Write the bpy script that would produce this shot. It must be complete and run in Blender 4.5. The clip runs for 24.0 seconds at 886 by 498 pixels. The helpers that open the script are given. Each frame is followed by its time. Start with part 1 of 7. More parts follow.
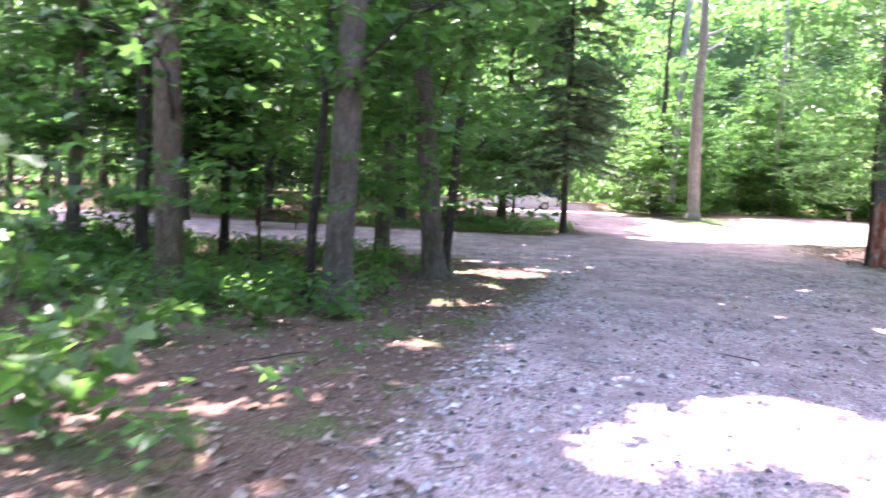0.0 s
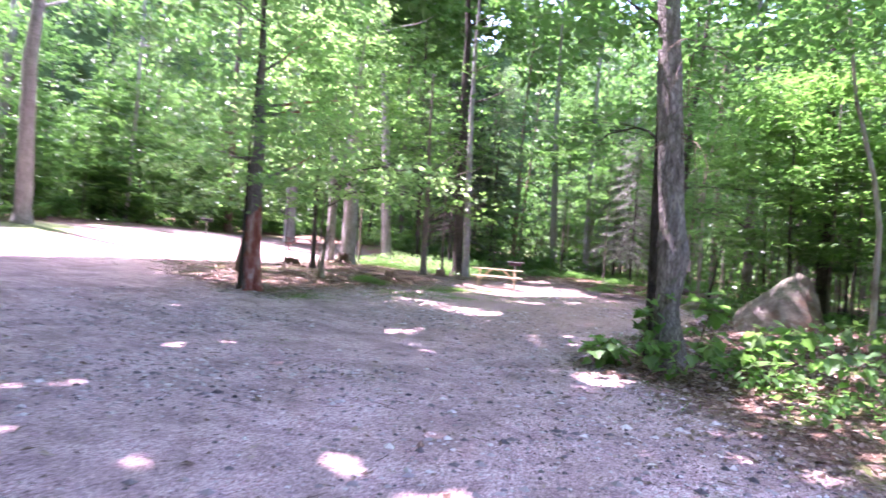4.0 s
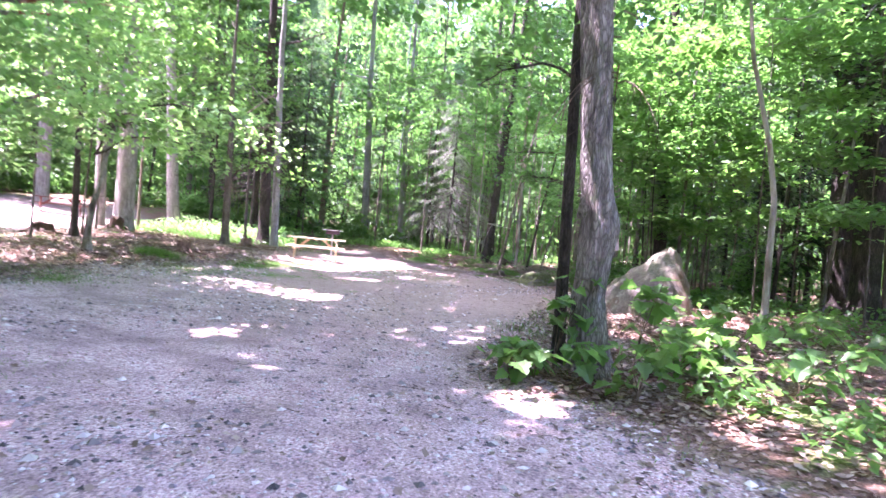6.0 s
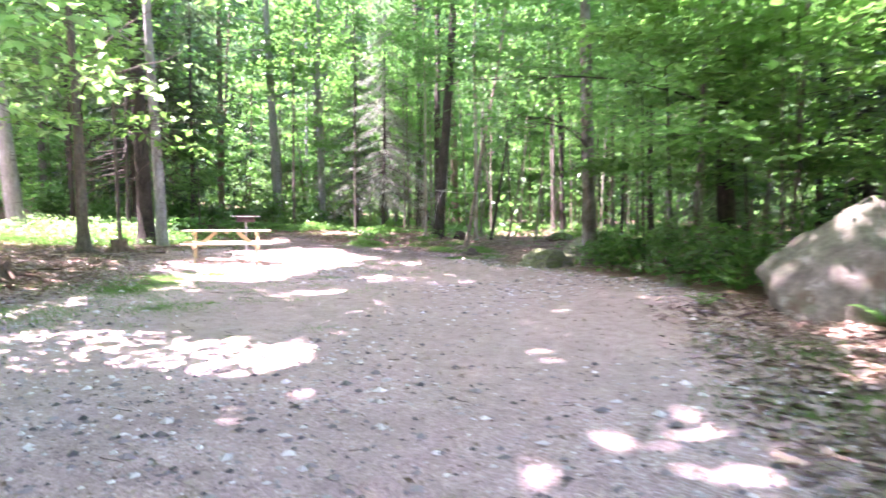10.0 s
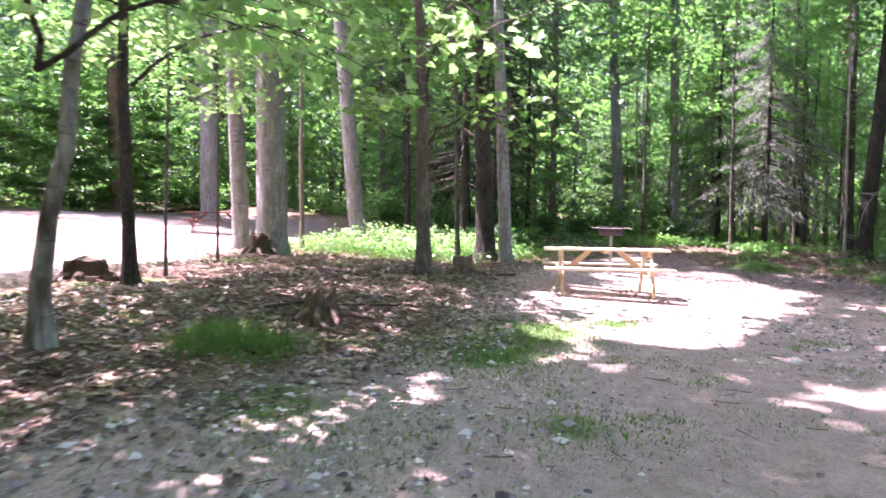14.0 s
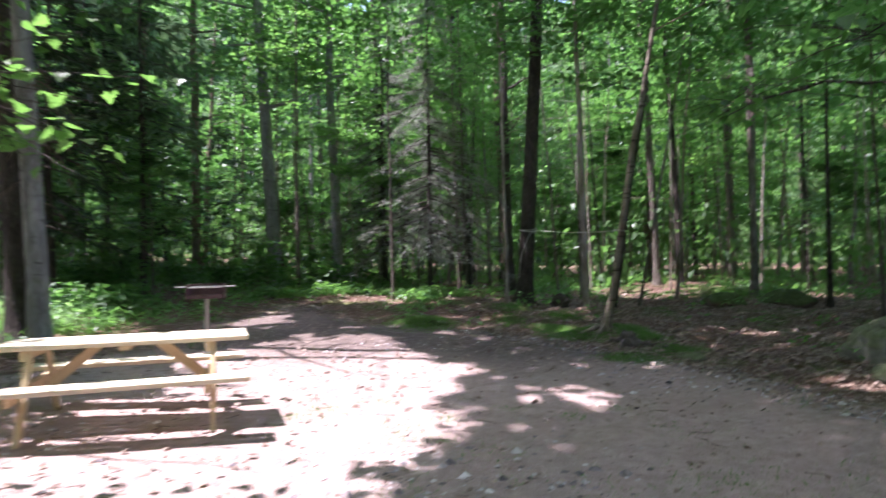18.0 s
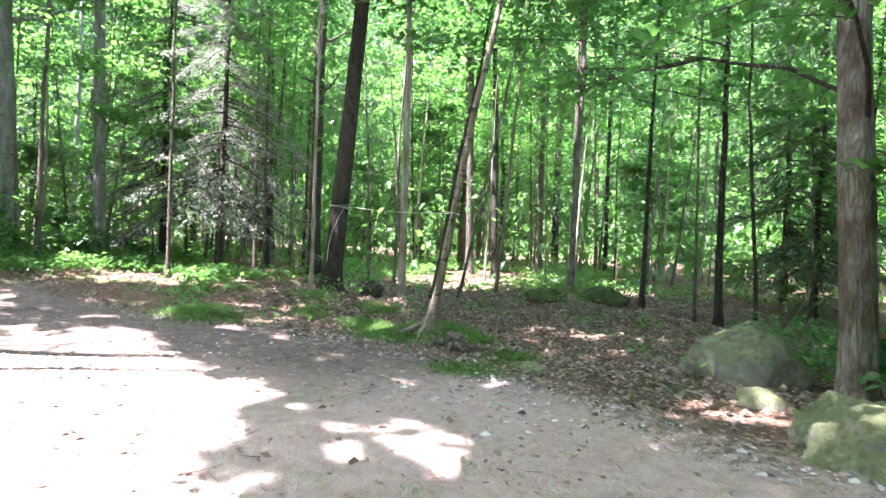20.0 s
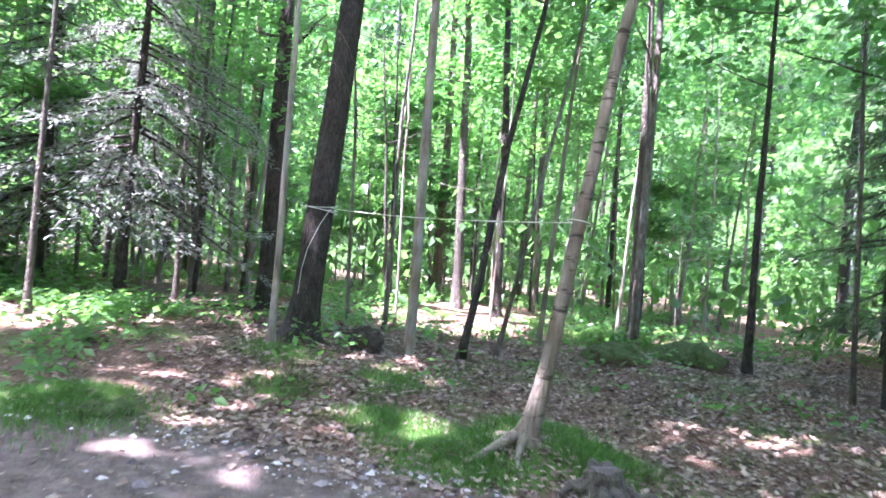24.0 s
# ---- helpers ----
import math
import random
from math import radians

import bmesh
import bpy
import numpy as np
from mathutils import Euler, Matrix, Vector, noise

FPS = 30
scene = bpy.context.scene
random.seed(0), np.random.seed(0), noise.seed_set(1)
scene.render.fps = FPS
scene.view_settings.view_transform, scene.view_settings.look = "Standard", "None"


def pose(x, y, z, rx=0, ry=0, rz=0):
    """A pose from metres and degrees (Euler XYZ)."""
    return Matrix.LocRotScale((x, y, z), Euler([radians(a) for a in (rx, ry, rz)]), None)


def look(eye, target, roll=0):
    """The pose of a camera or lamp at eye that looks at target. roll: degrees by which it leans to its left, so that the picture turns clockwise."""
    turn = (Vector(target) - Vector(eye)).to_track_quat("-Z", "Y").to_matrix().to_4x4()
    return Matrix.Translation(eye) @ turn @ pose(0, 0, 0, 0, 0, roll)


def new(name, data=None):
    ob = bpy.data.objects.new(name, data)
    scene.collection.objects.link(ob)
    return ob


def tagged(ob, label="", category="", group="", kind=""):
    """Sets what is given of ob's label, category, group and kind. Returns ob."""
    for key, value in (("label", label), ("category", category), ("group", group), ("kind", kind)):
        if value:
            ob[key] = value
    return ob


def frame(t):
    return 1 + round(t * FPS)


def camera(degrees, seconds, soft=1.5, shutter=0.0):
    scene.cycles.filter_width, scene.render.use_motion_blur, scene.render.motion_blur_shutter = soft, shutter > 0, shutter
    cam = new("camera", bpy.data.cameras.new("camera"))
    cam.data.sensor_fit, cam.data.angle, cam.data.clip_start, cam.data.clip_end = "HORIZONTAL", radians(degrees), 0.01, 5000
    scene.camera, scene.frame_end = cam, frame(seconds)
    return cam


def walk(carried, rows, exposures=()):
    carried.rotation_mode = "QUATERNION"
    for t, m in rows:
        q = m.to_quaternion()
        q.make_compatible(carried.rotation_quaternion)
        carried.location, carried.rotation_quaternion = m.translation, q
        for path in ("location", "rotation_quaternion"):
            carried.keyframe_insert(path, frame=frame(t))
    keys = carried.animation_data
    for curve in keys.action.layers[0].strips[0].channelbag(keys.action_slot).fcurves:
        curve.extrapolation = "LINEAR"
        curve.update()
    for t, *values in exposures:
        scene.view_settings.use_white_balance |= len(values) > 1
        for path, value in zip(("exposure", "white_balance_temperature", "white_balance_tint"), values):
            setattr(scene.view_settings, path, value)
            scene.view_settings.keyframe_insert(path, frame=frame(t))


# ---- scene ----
cam = camera(69.4, 24.0, 1.5, 0.5)
METRES, EYE, TILT, LEAN, TURN = 34.884, 1.5, 0.0, 0.0, 0.0
ROWS = [
    (0.0, 0.0, 0.0, 0.0, 0.21, -3.85, -3.1),
    (0.5, 0.0108, 0.0244, -0.0006, -5.28, -2.63, -0.35),
    (1.0, 0.0198, 0.0496, -0.0005, -7.62, -2.46, 0.7),
    (1.5, 0.0299, 0.0723, 0.0005, -16.64, -4.25, 0.65),
    (2.0, 0.0428, 0.0951, 0.0018, -20.14, -3.65, 2.6),
    (2.5, 0.0515, 0.1172, 0.0022, -23.19, -3.85, 2.22),
    (3.0, 0.0658, 0.1386, 0.0025, -36.33, -0.22, 1.07),
    (3.5, 0.0788, 0.1576, 0.0024, -45.68, 0.98, -2.44),
    (5.5, 0.1365, 0.2301, 0.0033, -69.88, -0.28, -5.04),
    (6.0, 0.1551, 0.2464, 0.0028, -71.84, -0.61, -5.43),
    (6.5, 0.1724, 0.2607, 0.0018, -74.87, -2.27, -6.29),
    (7.0, 0.192, 0.2737, 0.0033, -77.12, -1.5, -3.9),
    (7.5, 0.2098, 0.2865, 0.0039, -82.22, -0.9, -4.89),
    (8.0, 0.231, 0.298, 0.0041, -85.61, -0.1, -2.37),
    (8.5, 0.2506, 0.3083, 0.0038, -85.97, -0.92, -5.32),
    (9.0, 0.2717, 0.3188, 0.0026, -89.44, -1.66, -3.59),
    (9.5, 0.2926, 0.3317, 0.0034, -85.41, -2.27, -1.79),
    (10.0, 0.3121, 0.3458, 0.004, -80.58, -2.81, -0.25),
    (10.5, 0.3319, 0.3614, 0.0039, -75.36, -2.4, 0.8),
    (12.5, 0.3838, 0.4134, 0.0062, -70.75, 1.21, -3.38),
    (13.0, 0.3967, 0.4243, 0.0051, -61.17, 1.58, -3.61),
    (13.5, 0.4118, 0.4371, 0.0049, -53.9, 0.11, -4.42),
    (14.0, 0.427, 0.4459, 0.0053, -54.02, -2.25, -0.92),
    (14.5, 0.4446, 0.4508, 0.0064, -58.37, -3.24, 0.38),
    (15.0, 0.4624, 0.4541, 0.0071, -67.71, -4.7, -0.49),
    (15.5, 0.4805, 0.4533, 0.008, -76.54, -2.19, 1.54),
    (16.0, 0.4977, 0.453, 0.0086, -78.65, -0.93, -1.08),
    (16.5, 0.5147, 0.4537, 0.0096, -81.51, -2.19, 1.19),
    (17.0, 0.5334, 0.4548, 0.0096, -78.7, -1.72, 2.5),
    (17.5, 0.5499, 0.4564, 0.0109, -75.19, -1.58, 2.85),
    (18.0, 0.5694, 0.4566, 0.0121, -80.63, 1.3, 1.1),
    (18.5, 0.5885, 0.4604, 0.0138, -88.7, -0.02, -3.74),
    (19.0, 0.6054, 0.4625, 0.0141, -94.9, -1.59, -4.24),
    (19.5, 0.6197, 0.4624, 0.013, -96.96, -0.98, -2.53),
    (21.5, 0.6937, 0.471, 0.0146, -102.02, 1.17, -3.93),
    (22.0, 0.7135, 0.471, 0.0132, -104.18, 0.87, -1.78),
    (22.5, 0.7317, 0.475, 0.0124, -101.96, 0.79, -4.7),
    (23.0, 0.7511, 0.4793, 0.0122, -102.1, 1.63, -2.93),
    (23.5, 0.7696, 0.4827, 0.0128, -102.04, 0.86, -3.39),
    (24.0, 0.7869, 0.4888, 0.0135, -104.82, 2.06, -4.71),
]
walk(cam, [(t, pose(0, 0, EYE, TILT, LEAN, TURN) @ pose(METRES * x, METRES * y, METRES * z, 90 + pitch, roll, yaw)) for t, x, y, z, yaw, pitch, roll in ROWS],
     exposures=[(0.0, 3.65, 6150, 40), (1.0, 4.0, 6350, 39), (2.0, 3.67, 6350, 41), (3.0, 3.35, 6050, 50), (6.0, 3.95, 5850, 52), (8.5, 4.0, 6100, 40), (10.0, 4.2, 6100, 43), (14.0, 3.35, 6000, 47), (15.0, 3.05, 5900, 46), (16.0, 2.75, 5900, 43), (17.0, 2.7, 5900, 38), (18.0, 2.35, 5900, 28), (19.0, 3.35, 6000, 24), (22.0, 4.18, 5950, 22), (24.0, 4.18, 5450, 36)])

# ---- sky and sun ----
SUN = Vector((-0.08, 0.366, 0.927)).normalized()  # towards the sun
world = bpy.data.worlds.new("world")
scene.world = world
world.use_nodes = True
wn = world.node_tree
sky = wn.nodes.new("ShaderNodeTexSky")
sky.sky_type = "NISHITA"
sky.sun_disc = False
sky.sun_elevation = math.asin(SUN.z)
sky.sun_rotation = math.atan2(SUN.x, SUN.y) % (2 * math.pi)
sky.dust_density = 2.0
wn.links.new(sky.outputs[0], wn.nodes["Background"].inputs[0])
wn.nodes["Background"].inputs[1].default_value = 0.15
sun_data = bpy.data.lights.new("sun", "SUN")
sun_data.energy = 3.1
sun_data.angle = radians(0.53)
sun_data.color = (1.0, 0.96, 0.9)
sun = new("sun", sun_data)
sun.matrix_world = look((0, 0, 60), Vector((0, 0, 60)) - SUN)


# ---- materials ----
def material(name, rough=0.9, spec=0.3):
    m = bpy.data.materials.new(name)
    m.use_nodes = True
    nt = m.node_tree
    b = nt.nodes["Principled BSDF"]
    b.inputs["Roughness"].default_value = rough
    b.inputs["Specular IOR Level"].default_value = spec
    return m, nt, b


def node(nt, kind, **values):
    n = nt.nodes.new(kind)
    for key, v in values.items():
        n.inputs[key].default_value = v
    return n


def noise_tex(nt, scale, detail=4.0, rough=0.55, stretch=(1, 1, 1), coord="Object"):
    tc = nt.nodes.new("ShaderNodeTexCoord")
    mp = nt.nodes.new("ShaderNodeMapping")
    mp.inputs["Scale"].default_value = stretch
    n = node(nt, "ShaderNodeTexNoise", Scale=scale, Detail=detail, Roughness=rough)
    nt.links.new(tc.outputs[coord], mp.inputs[0])
    nt.links.new(mp.outputs[0], n.inputs["Vector"])
    return n.outputs["Fac"]


def ramp(nt, fac, *stops):
    r = nt.nodes.new("ShaderNodeValToRGB")
    els = r.color_ramp.elements
    while len(els) < len(stops):
        els.new(0.5)
    for e, (p, c) in zip(els, stops):
        e.position = p
        e.color = (*c, 1) if len(c) == 3 else c
    nt.links.new(fac, r.inputs[0])
    return r.outputs[0]


def mix(nt, fac, a, b, mode="MIX"):
    m = nt.nodes.new("ShaderNodeMix")
    m.data_type = "RGBA"
    m.blend_type = mode
    for sock, v in ((m.inputs[0], fac), (m.inputs[6], a), (m.inputs[7], b)):
        if isinstance(v, (int, float)):
            sock.default_value = v
        elif isinstance(v, tuple):
            sock.default_value = (*v, 1)
        else:
            nt.links.new(v, sock)
    return m.outputs[2]


def bump(nt, b, height, strength, distance):
    n = nt.nodes.new("ShaderNodeBump")
    n.inputs["Strength"].default_value = strength
    n.inputs["Distance"].default_value = distance
    nt.links.new(height, n.inputs["Height"])
    nt.links.new(n.outputs[0], b.inputs["Normal"])


def bark(name, dark, mid, light, patch=None, scale=9.0, lichen=0.0, furrow=0.6):
    """Furrowed bark: streaks along the stem, blotches and lichen."""
    m, nt, b = material(name, 0.92, 0.2)
    streak = noise_tex(nt, scale, 6, 0.65, (1.5, 1.5, 0.32))
    col = ramp(nt, streak, (0.28, dark), (0.5, mid), (0.72, light))
    blot = noise_tex(nt, 2.3, 5, 0.6, (1, 1, 0.6))
    col = mix(nt, ramp(nt, blot, (0.42, (0, 0, 0)), (0.62, (0.7, 0.7, 0.7))), col, patch or light)
    if lichen:
        lich = noise_tex(nt, 5.5, 6, 0.7)
        col = mix(nt, ramp(nt, lich, (0.55, (0, 0, 0)), (0.66, (lichen, lichen, lichen))), col, (0.16, 0.2, 0.11))
    tc = nt.nodes.new("ShaderNodeTexCoord")
    mp = nt.nodes.new("ShaderNodeMapping")
    mp.inputs["Scale"].default_value = (1.0, 1.0, 0.24)
    nt.links.new(tc.outputs["Object"], mp.inputs[0])
    warp = node(nt, "ShaderNodeTexNoise", Scale=5.0, Detail=4.0)
    nt.links.new(mp.outputs[0], warp.inputs["Vector"])
    va = nt.nodes.new("ShaderNodeVectorMath")
    va.operation = "MULTIPLY_ADD"
    va.inputs[1].default_value = (0.26, 0.26, 0.2)
    nt.links.new(warp.outputs["Color"], va.inputs[0])
    nt.links.new(mp.outputs[0], va.inputs[2])
    vo = node(nt, "ShaderNodeTexVoronoi", Scale=scale * 3.0)
    vo.feature = "DISTANCE_TO_EDGE"
    nt.links.new(va.outputs[0], vo.inputs["Vector"])
    plates = ramp(nt, vo.outputs["Distance"], (0.0, (0, 0, 0)), (0.22, (1, 1, 1)))
    col = mix(nt, plates, mix(nt, furrow, col, dark), col)
    nt.links.new(col, b.inputs["Base Color"])
    grain = noise_tex(nt, scale * 1.6, 8, 0.7, (1.5, 1.5, 0.4))
    bump(nt, b, mix(nt, furrow, grain, plates), 0.9, 0.03)
    return m


def leafy(name, dark, light, through_light, glow=0.45, coat=0.35):
    """Leaves: a glossy skin that also lets light through."""
    m, nt, b = material(name, 0.4, coat * 1.3)
    geo = nt.nodes.new("ShaderNodeNewGeometry")
    oi = nt.nodes.new("ShaderNodeObjectInfo")
    through_light = (through_light[0], through_light[1], through_light[2] * 1.15)
    tone = ramp(nt, geo.outputs["Random Per Island"], (0.0, dark), (1.0, light))
    hue = nt.nodes.new("ShaderNodeHueSaturation")
    mr = node(nt, "ShaderNodeMapRange")
    mr.inputs["To Min"].default_value = 0.475
    mr.inputs["To Max"].default_value = 0.525
    nt.links.new(oi.outputs["Random"], mr.inputs[0])
    nt.links.new(mr.outputs[0], hue.inputs["Hue"])
    nt.links.new(tone, hue.inputs["Color"])
    nt.links.new(hue.outputs[0], b.inputs["Base Color"])
    tr = nt.nodes.new("ShaderNodeBsdfTranslucent")
    tcol = mix(nt, geo.outputs["Random Per Island"], through_light, tuple(c * 1.35 for c in through_light))
    nt.links.new(tcol, tr.inputs[0])
    ms = nt.nodes.new("ShaderNodeMixShader")
    ms.inputs[0].default_value = glow
    nt.links.new(b.outputs[0], ms.inputs[1])
    nt.links.new(tr.outputs[0], ms.inputs[2])
    nt.links.new(ms.outputs[0], nt.nodes["Material Output"].inputs[0])
    return m


def plain(name, a, b_col, scale=6.0, rough=0.8, stretch=(1, 1, 1), relief=0.2, dist=0.01, metal=0.0, spec=0.3):
    """A surface that wanders between two tones, with fine relief."""
    m, nt, b = material(name, rough, spec)
    n1 = noise_tex(nt, scale, 6, 0.6, stretch)
    n2 = noise_tex(nt, scale * 7, 4, 0.6, stretch)
    col = mix(nt, 0.35, ramp(nt, n1, (0.3, a), (0.7, b_col)), ramp(nt, n2, (0.35, a), (0.65, b_col)))
    nt.links.new(col, b.inputs["Base Color"])
    b.inputs["Metallic"].default_value = metal
    bump(nt, b, n2, relief, dist)
    return m


BARK_GREY = bark("bark_grey", (0.07, 0.055, 0.045), (0.16, 0.13, 0.11), (0.3, 0.26, 0.23), (0.24, 0.21, 0.18), 9, 0.5)
BARK_DARK = bark("bark_dark", (0.025, 0.02, 0.018), (0.07, 0.055, 0.05), (0.14, 0.115, 0.1), None, 10, 0.25)
BARK_PALE = bark("bark_pale", (0.13, 0.12, 0.115), (0.36, 0.34, 0.335), (0.56, 0.54, 0.53), (0.26, 0.25, 0.245), 6, 0.45, 0.4)
BARK_BROWN = bark("bark_brown", (0.08, 0.055, 0.04), (0.2, 0.145, 0.11), (0.34, 0.27, 0.21), (0.26, 0.2, 0.16), 8, 0.35)
BARK_YELLOW = bark("bark_yellow", (0.11, 0.09, 0.07), (0.25, 0.21, 0.165), (0.41, 0.36, 0.29), (0.2, 0.165, 0.13), 5, 0.4, 0.25)
BARK_SHAGGY = bark("bark_shaggy", (0.06, 0.05, 0.043), (0.26, 0.225, 0.2), (0.52, 0.47, 0.43), (0.38, 0.345, 0.315), 8, 0.7, 0.6)
BARK_PEEL = bark("bark_peeling", (0.12, 0.09, 0.07), (0.32, 0.255, 0.2), (0.6, 0.55, 0.5), (0.52, 0.47, 0.43), 4, 0.2, 0.2)
BARK_TAN = bark("bark_tan", (0.06, 0.046, 0.036), (0.16, 0.13, 0.105), (0.34, 0.29, 0.25), (0.44, 0.42, 0.39), 6, 0.4, 0.45)


def banded(m, col, spread):
    """Dark rings and scars across a birch stem."""
    nt = m.node_tree
    b = nt.nodes["Principled BSDF"]
    old = b.inputs["Base Color"].links[0].from_socket
    ring = noise_tex(nt, 3.0, 5, 0.7, (0.9, 0.9, 4.5))
    nt.links.new(mix(nt, ramp(nt, ring, (spread, (0, 0, 0)), (spread + 0.07, (0.85, 0.85, 0.85))), old, col), b.inputs["Base Color"])
    return m


BARK_BIRCH = banded(bark("bark_birch", (0.1, 0.08, 0.06), (0.24, 0.19, 0.145), (0.4, 0.34, 0.27), (0.34, 0.3, 0.25), 5, 0.3, 0.2), (0.04, 0.03, 0.024), 0.545)
banded(BARK_PALE, (0.09, 0.08, 0.075), 0.6)
BARK_RAGGED = bark("bark_ragged", (0.05, 0.04, 0.032), (0.2, 0.16, 0.13), (0.48, 0.44, 0.4), (0.6, 0.57, 0.53), 4, 0.3, 0.35)
banded(BARK_RAGGED, (0.05, 0.042, 0.036), 0.58)
LEAF_MAPLE = leafy("leaf_maple", (0.032, 0.08, 0.024), (0.075, 0.15, 0.042), (0.14, 0.34, 0.055))
LEAF_BEECH = leafy("leaf_beech", (0.04, 0.09, 0.03), (0.088, 0.17, 0.05), (0.17, 0.38, 0.07))
LEAF_HIGH = leafy("leaf_high", (0.035, 0.08, 0.026), (0.08, 0.155, 0.045), (0.16, 0.35, 0.065))
LEAF_LOW = leafy("leaf_low", (0.05, 0.11, 0.035), (0.105, 0.21, 0.06), (0.2, 0.43, 0.07), 0.45)
NEEDLE = leafy("needle", (0.015, 0.035, 0.014), (0.035, 0.065, 0.025), (0.03, 0.07, 0.02), 0.2, 0.2)
NEEDLE_GREY = leafy("needle_grey", (0.13, 0.14, 0.11), (0.44, 0.44, 0.38), (0.28, 0.3, 0.22), 0.3, 0.2)
# brighter leaf copy: sunlight on crowns and boughs put into the colour
LEAF_SUN_TINT = leafy("leaf_sun_tint", (0.09, 0.18, 0.07), (0.17, 0.3, 0.12), (0.34, 0.6, 0.15), 0.5)
GRASS = leafy("grass_blade", (0.055, 0.12, 0.025), (0.12, 0.22, 0.05), (0.16, 0.34, 0.05), 0.4)
LITTER = leafy("dry_leaf", (0.1, 0.058, 0.04), (0.46, 0.355, 0.285), (0.28, 0.17, 0.11), 0.12, 0.2)

# ---- the lie of the land ----
XS = [-400, -12, 0, 7, 12, 17, 21, 25, 31, 34, 37, 45, 80, 400]
ZS = [-0.2, -0.2, -0.05, -0.02, 0.06, 0.3, 0.41, 0.47, 0.38, 0.48, 0.78, 0.95, 1.3, 1.3]

YS = [15, 33, 44, 53, 58, 75]
YZ = [0.0, 0.61, 1.59, 1.62, 2.25, 2.6]


def lie(x, y):
    """The height of the ground."""
    x, y = np.asarray(x, float), np.asarray(y, float)
    z = np.interp(x, XS, ZS)
    z = z + np.interp(y, YS, YZ)
    z = z + 0.42 * np.exp(-((x - 20) ** 2 + (y - 4.5) ** 2) / 32)
    z = z + 0.18 * np.exp(-((x - 20.5) ** 2 / 18 + (y - 22) ** 2 / 6))
    z = z - 0.07 * np.exp(-((x - 25) ** 2 + (y - 19.2) ** 2) / 10)
    z = z + 0.14 * np.exp(-((x - 32.6) ** 2 + (y - 14.9) ** 2) / 0.6)
    z = z + 0.14 * np.exp(-((x - 33.2) ** 2 / 0.25 + (y - 18.6) ** 2 / 0.4))
    z = z + 0.14 * np.exp(-((x - 38.5) ** 2 / 1.5 + (y - 10.8) ** 2 / 0.6))
    return z


GRAVEL = np.array([(-4, -60), (-3, -12), (-1.2, 0), (-0.2, 3.3), (0.6, 6.5), (1.3, 9.5), (2.2, 12.3), (3, 15.5), (0.5, 18.3), (-3, 19.7), (-12, 21.5), (-60, 30),
                   (-60, 38), (-6, 29), (0, 28), (4, 28), (7, 29.8), (7.5, 36), (2, 44), (-1, 54), (1, 61), (13, 62), (11, 46), (13.5, 40), (19, 41.3), (30, 43.3), (35, 43),
                   (36, 38), (33, 34), (28, 32), (25, 29.3), (25.5, 22.6), (29, 22.6), (33, 23), (35.5, 22.4), (33.2, 19.5), (32.9, 17.5), (31.8, 16.0), (30.3, 14.5)])
GRAVEL = np.vstack([GRAVEL, [(28.8, 13.7), (26.8, 13.3), (25, 12.2), (22.6, 10.6), (19.5, 10.1), (15.5, 10.4), (13.2, 10.3), (12.4, 9.9), (11.4, 8.7), (10.4, 7.9), (8, 5), (6.4, 1), (6, -12), (6, -60)]])
ISLAND = np.array([(13, 20), (13.4, 18.9), (16, 19.5), (18, 19.1), (20, 18.9), (21.7, 19.7), (23.3, 20.6), (25.4, 22.0), (29, 22.7), (32, 25), (33, 34), (28, 32.0), (25, 29.6), (22, 27.7), (18.3, 26.1), (15.5, 27.5), (13.2, 23)])


def depth_in(poly, x, y):
    """How far inside a plot a place lies; negative outside."""
    x, y = np.asarray(x, float), np.asarray(y, float)
    inside = np.zeros(x.shape, bool)
    best = np.full(x.shape, 1e9)
    for (ax, ay), (bx, by) in zip(poly, np.roll(poly, -1, 0)):
        if ay != by:
            cross = ((ay > y) != (by > y)) & (x < (bx - ax) * (y - ay) / (by - ay) + ax)
            inside ^= cross
        dx, dy = bx - ax, by - ay
        u = np.clip(((x - ax) * dx + (y - ay) * dy) / (dx * dx + dy * dy), 0, 1)
        best = np.minimum(best, np.hypot(x - ax - u * dx, y - ay - u * dy))
    return np.where(inside, best, -best)


def bare(x, y):
    """How far inside the gravel a place lies."""
    return np.minimum(depth_in(GRAVEL, x, y), -depth_in(ISLAND, x, y))


